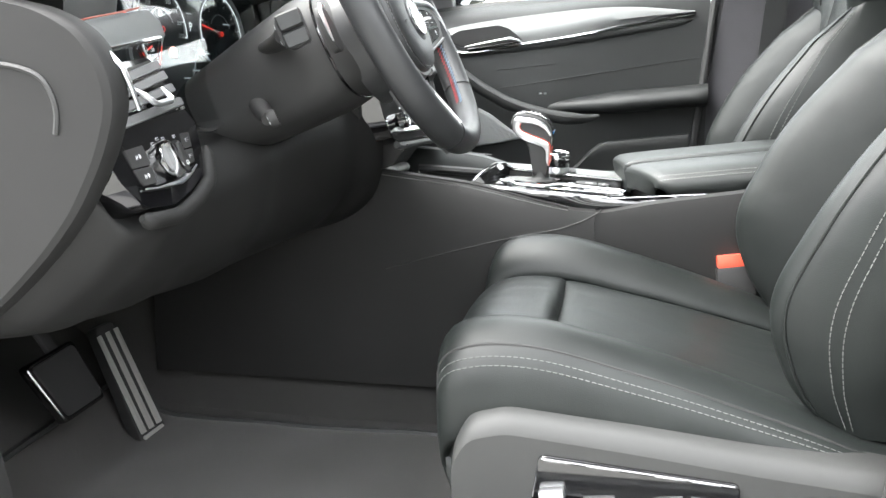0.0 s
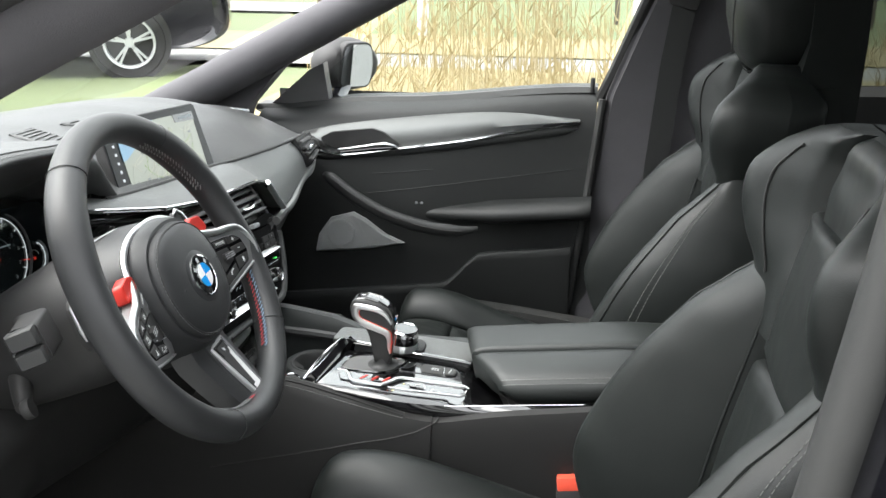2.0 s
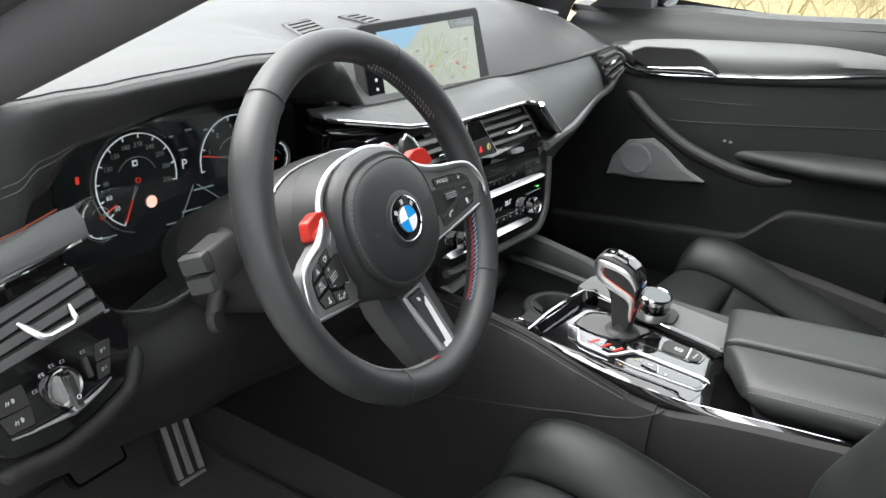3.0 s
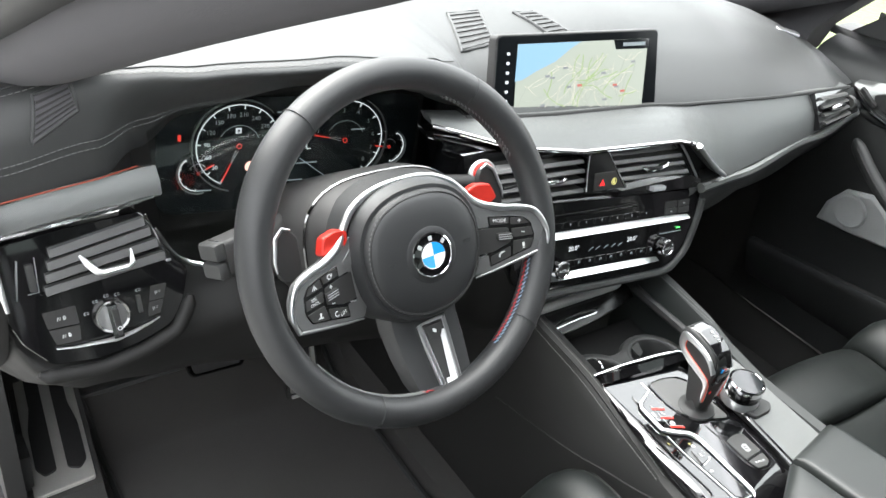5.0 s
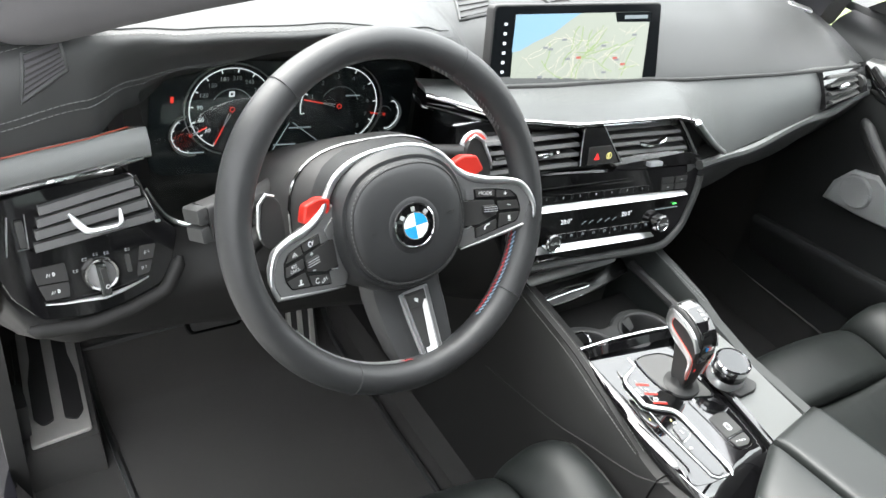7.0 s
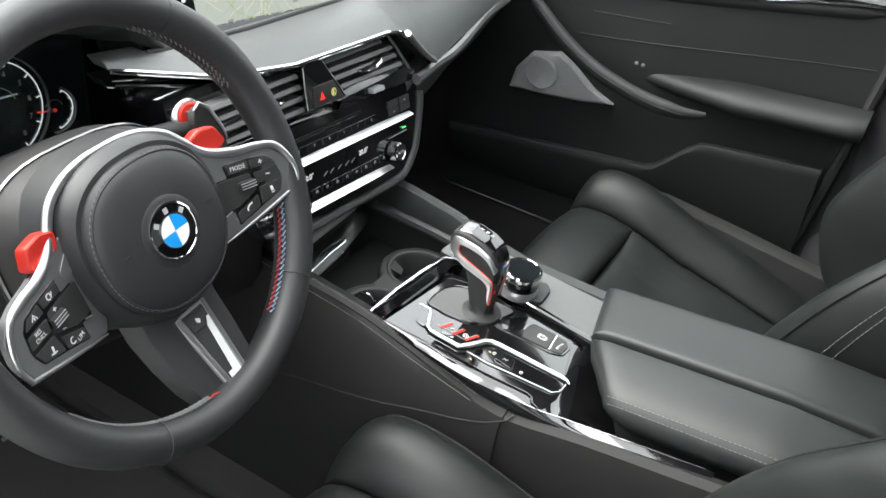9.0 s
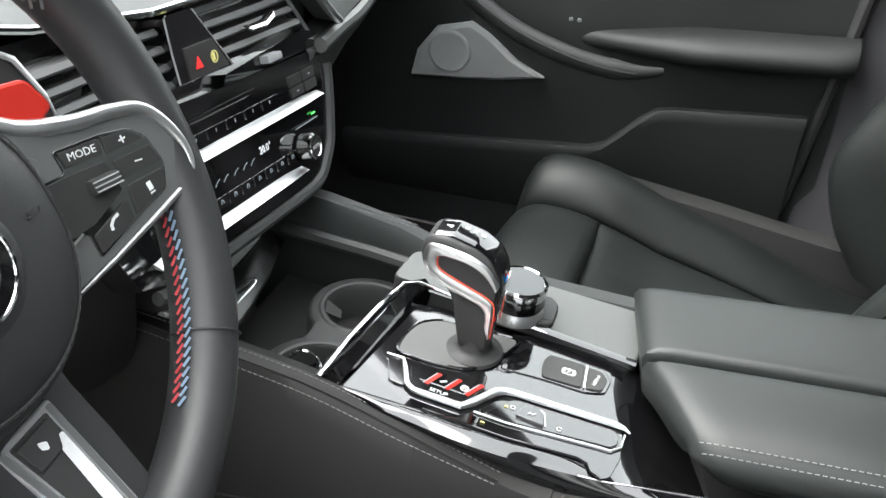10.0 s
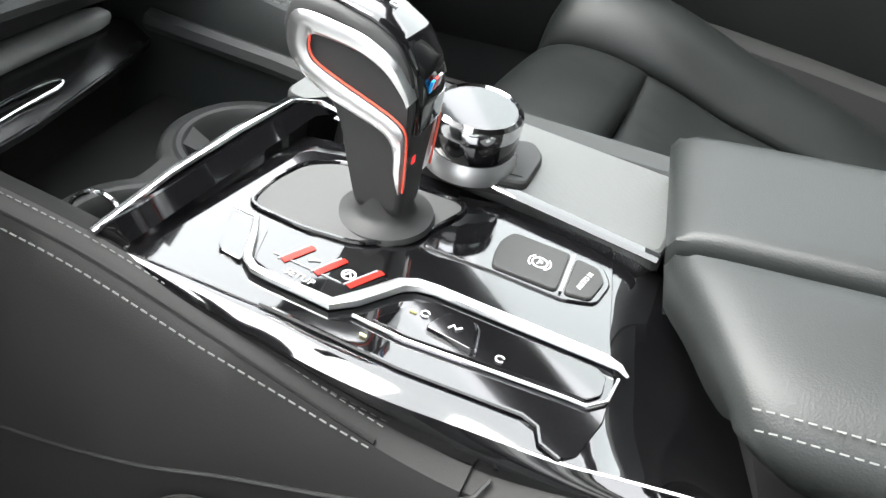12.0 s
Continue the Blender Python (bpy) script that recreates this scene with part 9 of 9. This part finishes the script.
tree = None
for k, (x, y, h) in enumerate([(-30, 120, 11), (-22, 112, 9), (-16, 125, 12), (-9, 118, 10), (22, 150, 12), (-55, 140, 13), (-64, 128, 11), (-75, 135, 12), (-88, 125, 10), (34, 110, 10), (45, 120, 12), (-40, 130, 12), (12, 158, 11), (52, 104, 9), (-3, 140, 11)]):
    t = thing("bare_tree", (x, y, ground_z(x, y)), "leafless brown tree beyond the meadow", "tree", "bare trees beyond the meadow")
    part("crown", bare_tree(x, y, h, 40 + k), TWIG, t)
    part("trunk", sweep([(x, y, ground_z(x, y) - 0.2), (x + 0.05, y, ground_z(x, y) + h * 0.15), (x, y, ground_z(x, y) + h * 0.3)], [h * 0.022, h * 0.016, h * 0.012], 8), TWIG, t)

rng = random.Random(5)
# distant wooded rise
bm = sheet(lambda u, v: (-420 + 840 * u, 260 + 60 * v, ground_z(0, 260) - 1 + (9 + 6 * noise.noise((u * 9, 1, 0)) + 3 * noise.noise((u * 60, 2, v * 5))) * v ** 0.5 * (1.0 if u > 0.2 else 0.7)), 220, 10)
whole("backdrop_hill", bm, HILL, "low brown wooded rise on the horizon", "hill", kind="structure")
# hedge at the end of the meadow
bm = bmesh.new()
for k in range(2600):
    x = rng.uniform(-75, 48)
    y = 96 + rng.uniform(-2, 2)
    if -1 < x < 13:
        y += 16
    z = ground_z(x, y)
    a = Vector((x, y, z))
    add_stick(bm, a, a + Vector((rng.uniform(-0.8, 0.8), rng.uniform(-0.5, 0.5), rng.uniform(0.8, 3.0))), (0.05, 0.02), 3)
whole("hedge", bm, TWIG, "brown leafless hedge at the end of the meadow", "hedge", kind="stuff")


def house(x, y, w, d, h, ridge, wall, roof, label, windows, name="house"):
    z = ground_z(x, y) - 0.2
    t = thing(name, (x, y, z), label, name)
    body = part("wall", rbox((w, d, h), pose(x, y, z + h / 2), 0.03), wall, t)
    part("roof", loft([[(x + sx * (w / 2 + 0.4), y - d / 2 - 0.5, z + h - 0.1), (x + sx * (w / 2 + 0.3), y, z + ridge), (x + sx * (w / 2 + 0.4), y + d / 2 + 0.5, z + h - 0.1), (x + sx * (w / 2 + 0.3), y, z + ridge - 0.35)] for sx in (-1, 1)]), roof, t)
    part("gable", loft([[(x + sx * w / 2, y - d / 2, z + h - 0.05), (x + sx * w / 2, y + d / 2, z + h - 0.05), (x + sx * w / 2, y, z + ridge - 0.35)] for sx in (-1, 1)]), wall, t)
    for wx, ww, wh, wz in windows:
        f = part("window", rbox((ww, 0.12, wh), pose(x + wx, y - d / 2, z + wz), 0.02), PALE, t)
        part("pane", rbox((ww * 0.8, 0.06, wh * 0.8), pose(x + wx, y - d / 2 - 0.06, z + wz), 0.01), DARK_GLASS, f)
    return t


house(3.8, 108, 15, 8, 3.0, 6.2, PLASTER, SLATE, "long cream rendered house with a grey roof", [(-4.5, 1.1, 1.0, 1.9), (-1.2, 1.1, 1.0, 1.9), (2.2, 1.1, 1.0, 1.9), (5.4, 1.1, 1.0, 1.9)])
house(-13, 112, 9, 7, 2.6, 5.0, PLASTER, SLATE, "small cream house behind bare trees", [(-2, 1, 1, 1.6), (2, 1, 1, 1.6)])
house(27, 88, 13, 10, 3.4, 6.0, BARN, SLATE, "dark timber barn with a grey roof", [(0, 2.4, 2.2, 1.2)], "barn")
house(41, 92, 12, 9, 3.2, 5.2, BARN, SLATE, "low dark barn beside the meadow", [(0, 2, 2, 1.2)], "barn")
house(-84, 118, 10, 9, 6.0, 9.0, PLASTER, SLATE, "two storey house behind the filling station", [(-2.5, 1.2, 1.5, 2.0), (2.5, 1.2, 1.5, 2.0), (-2.5, 1.2, 1.5, 4.6), (2.5, 1.2, 1.5, 4.6)])

# filling station
fs = thing("filling_station", (-42, 82, ground_z(-42, 82)), "filling station with a red edged canopy and pale columns", "filling station")
gz = ground_z(-42, 82)
part("canopy", rbox((36, 10, 1.0), pose(-42, 82, gz + 4.3), 0.05), PALE, fs)
part("red_band", rbox((36.2, 10.2, 0.55), pose(-42, 82, gz + 4.35), 0.05), CANOPY_RED, fs, "red canopy edge")
for x in (-56, -46, -36, -27):
    part("column", rbox((0.6, 0.6, 4.0), pose(x, 80, gz + 2), 0.03), PALE, fs)
    part("pump", rbox((0.9, 0.6, 1.9), pose(x + 2, 80, gz + 0.95), 0.05), BARN, fs)
part("shop", rbox((18, 6, 3.4), pose(-44, 90, gz + 1.7), 0.05), BARN, fs)
for k in range(5):
    part("shop_window", rbox((2.8, 0.1, 2.0), pose(-51 + 3.4 * k, 86.95, gz + 1.6), 0.02), DARK_GLASS, fs)
part("price_sign", rbox((4, 0.3, 1.4), pose(-22, 80, gz + 3.0), 0.03), PALE, fs)


WHEEL_SILVER = material("silver_wheel_paint", (0.55, 0.56, 0.57), 0.35, 0.35, 0.1, 50, 0, 0.05, 5)


def car_wheel(parent, cx, cy, cz, r, side):
    m = frame_at((cx, cy, cz), (1, 0, 0), (0, 0, 1))
    w = part("wheel", lathe([(r * 0.72, -0.1), (r * 0.96, -0.11), (r, -0.08), (r, 0.08), (r * 0.96, 0.1), (r * 0.74, 0.105), (r * 0.72, 0.06), (r * 0.70, -0.02)], m, 32), TYRE, parent)
    part("rim", loft([[m @ Vector((q * r * math.cos(2 * math.pi * k / 32), q * r * math.sin(2 * math.pi * k / 32), h)) for k in range(32)] for q, h in ((0.74, 0.085), (0.72, 0.11), (0.66, 0.105), (0.64, 0.03))], cap=False), WHEEL_SILVER, w)
    part("hub", lathe([(r * 0.15, 0.04), (r * 0.13, 0.09)], m, 16), WHEEL_SILVER, w)
    for k in range(5):
        for da in (-7, 7):
            a, b = radians(72 * k + 20 + da * 0.4), radians(72 * k + 20 + da)
            part("spoke", loft([[m @ Vector((r * 0.1 * math.cos(a) - r * 0.035 * math.sin(a) * s, r * 0.1 * math.sin(a) + r * 0.035 * math.cos(a) * s, z)) for s, z in ((-1, 0.06), (1, 0.06), (1, 0.085), (-1, 0.085))], [m @ Vector((r * 0.68 * math.cos(b) - r * 0.03 * math.sin(b) * s, r * 0.68 * math.sin(b) + r * 0.03 * math.cos(b) * s, z)) for s, z in ((-1, 0.07), (1, 0.07), (1, 0.10), (-1, 0.10))]]), WHEEL_SILVER, w)
    return w


def saloon(x, y, z):
    """A black saloon seen from its flank; its tail towards +x."""
    t = thing("parked_car", (x, y, z), "black parked saloon with silver wheels and red tail lamp", "car")
    outl = rounded([(0.0, 0.40), (0.03, 0.62), (-0.03, 0.92), (-0.12, 1.03), (-0.55, 1.07), (-1.15, 1.36), (-1.6, 1.43), (-2.4, 1.42), (-3.2, 1.05), (-4.4, 0.92), (-4.8, 0.75), (-4.85, 0.35), (-4.5, 0.24), (-0.3, 0.26)], 0.22, 5)
    rings = []
    for w, k in ((0.86, 0.93), (0.90, 0.975), (0.89, 0.99), (0.80, 1.0), (0.4, 1.01), (-0.4, 1.01), (-0.80, 1.0), (-0.89, 0.99), (-0.90, 0.975), (-0.86, 0.93)):
        rings.append([(x - 2.4 + (a + 2.4) * (k if a > -0.6 or a < -4.3 else 1.0), y + (w if b < 1.0 else w * (1 - 0.2 * min(1, (b - 1.0) / 0.35))), z + 0.6 + (b - 0.6) * k) for a, b in outl])
    part("body", loft(rings), PAINT, t, "", 50)
    part("window_chrome", sweep([(x - 0.72, y - 0.88, z + 1.03), (x - 1.6, y - 0.885, z + 1.025), (x - 2.95, y - 0.88, z + 1.0)], 0.012, 6), SATIN, t)
    part("side_window", loft([[(x - 0.75, y - 0.745, z + 1.06), (x - 1.25, y - 0.735, z + 1.34), (x - 2.35, y - 0.735, z + 1.36), (x - 2.95, y - 0.745, z + 1.08)], [(x - 0.75, y - 0.70, z + 1.06), (x - 1.25, y - 0.70, z + 1.34), (x - 2.35, y - 0.70, z + 1.36), (x - 2.95, y - 0.70, z + 1.08)]]), DARK_GLASS, t)
    part("tail_lamp", loft([[(x - 0.50, y - 0.905, z + 0.93), (x - 0.05, y - 0.87, z + 0.96), (x - 0.02, y - 0.88, z + 0.82), (x - 0.35, y - 0.91, z + 0.84)], [(x - 0.48, y - 0.85, z + 0.93), (x + 0.03, y - 0.5, z + 0.96), (x + 0.04, y - 0.5, z + 0.82), (x - 0.35, y - 0.85, z + 0.84)]]), TAIL_RED, t, "red tail lamp")
    for cx in (-0.95, -3.85):
        part("wheel_arch", lathe([(0.39, 0.0), (0.385, 0.012)], frame_at((x + cx, y - 0.893, z + 0.345), (1, 0, 0), (0, 0, 1)), 28), MATT_BLACK, t)
        car_wheel(t, x + cx, y - 0.86, z + 0.335, 0.335, -1)
    part("sill_line", rbox((2.4, 0.03, 0.05), pose(x - 2.4, y - 0.905, z + 0.30), 0.01), MATT_BLACK, t)
    return t


car = saloon(-3.05, 8.05, 0.0)
axle = Matrix.Translation((-4.0, 7.2, 0.0))
car.matrix_basis = axle @ Matrix.Rotation(radians(25), 4, "Z") @ axle.inverted() @ car.matrix_basis

van = thing("white_van", (-23, 68, ground_z(-23, 68)), "white van parked by the filling station", "van")
vx, vy, vz = -23.5, 68, ground_z(-23.5, 68) - 0.4
part("body", loft([[(vx + a, vy + w, vz + b) for a, b in ((-2.2, 0.4), (-2.25, 1.0), (-1.5, 1.3), (-0.9, 1.95), (2.1, 2.0), (2.2, 0.4))] for w in (-0.9, 0.9)]), VAN_WHITE, van)
part("window", loft([[(vx + a, vy + w, vz + b) for a, b in ((-1.35, 1.3), (-0.85, 1.8), (0.2, 1.8), (0.2, 1.25))] for w in (-0.93, -0.86)]), DARK_GLASS, van)
for cx in (-1.4, 1.4):
    car_wheel(van, vx + cx, vy - 0.85, vz + 0.35, 0.35, -1)

# signs and posts
sg = thing("road_sign", (-16.7, 40.2, ground_z(-16.7, 40.2)), "give way sign above a white plate on a post", "road sign")
sz = 0.59
sx, sy = -16.7, 40.2
part("post", sweep([(sx, sy, ground_z(sx, sy) - 0.1), (sx, sy, sz + 0.3)], 0.035, 8), PALE, sg)
part("triangle", prism([(-0.36, 0.36), (0.0, -0.36), (0.36, 0.36)], frame_at((sx, sy - 0.05, sz - 0.25 + 0.33), (1, 0, 0), (0, 0, 1)), 0.02), CANOPY_RED, sg, "red edged triangle")
part("triangle_face", prism([(-0.23, 0.28), (0.0, -0.2), (0.23, 0.28)], frame_at((sx, sy - 0.056, sz - 0.25 + 0.33), (1, 0, 0), (0, 0, 1)), 0.004), WHITE, sg)
part("plate", rbox((0.68, 0.03, 0.6), pose(sx, sy - 0.05, sz - 0.92), 0.02), WHITE, sg)
for k in range(3):
    part("plain_bar", rbox((0.36, 0.01, 0.05), pose(sx, sy - 0.07, sz - 0.80 - 0.12 * k), 0), DIM_MARK, sg)

post = thing("fence_post", (0.8, 20, ground_z(0.8, 20)), "weathered wooden fence post in the meadow", "fence post", "meadow fence posts")
bmp_post = loft([[(0.8 + 0.05 * a, 20 + 0.05 * b, z) for a, b in ((-1, -1), (1, -1), (1, 1), (-1, 1))] for z in (ground_z(0.8, 20) - 0.2, ground_z(0.8, 20) + 0.95, ground_z(0.8, 20) + 1.0)])
part("timber", bmp_post, POST, post)
for x, y in ((-4.4, 15.0), (6.2, 20.5), (-6.0, 14.5), (11, 21), (3.4, 20.2)):
    copy_thing(post, Matrix.Translation((x, y, ground_z(x, y))))
pole = thing("street_pole", (-2.3, 13.5, ground_z(-2.3, 13.5)), "pale round pole behind the wing mirror", "pole")
part("shaft", sweep([(-2.3, 13.5, ground_z(-2.3, 13.5) - 0.2), (-2.3, 13.5, 4.6)], 0.09, 10), PALE, pole)
bd = thing("notice_board", (1.05, 11.6, ground_z(1.05, 11.6)), "white notice board with a green mark", "notice board")
part("board", rbox((0.5, 0.04, 0.9), pose(1.12, 11.6, 0.55), 0.02), WHITE, bd)
part("green_mark", rbox((0.2, 0.01, 0.16), pose(1.05, 11.57, 0.75), 0.02), material("green_print", (0.3, 0.55, 0.1), 0.6), bd)
part("leg", rbox((0.06, 0.06, 0.9), pose(1.12, 11.63, 0.1), 0.01), POST, bd)

# striped building behind the camera's side, seen in the wing mirror
yard = house(2, -10.0, 26, 8, 3.5, 4.6, material("grey_cladding", (0.28, 0.28, 0.27), 0.8, 0, 0.3, 3, 0.1, 0.15, 0.6), SLATE, "grey building with horizontal cladding across the yard", [], "building")
for k in range(5):
    part("board", rbox((25.6, 0.08, 0.34), pose(2, -5.97, 0.5 + 0.62 * k), 0.02), (PALE, BARN)[k % 2], yard)
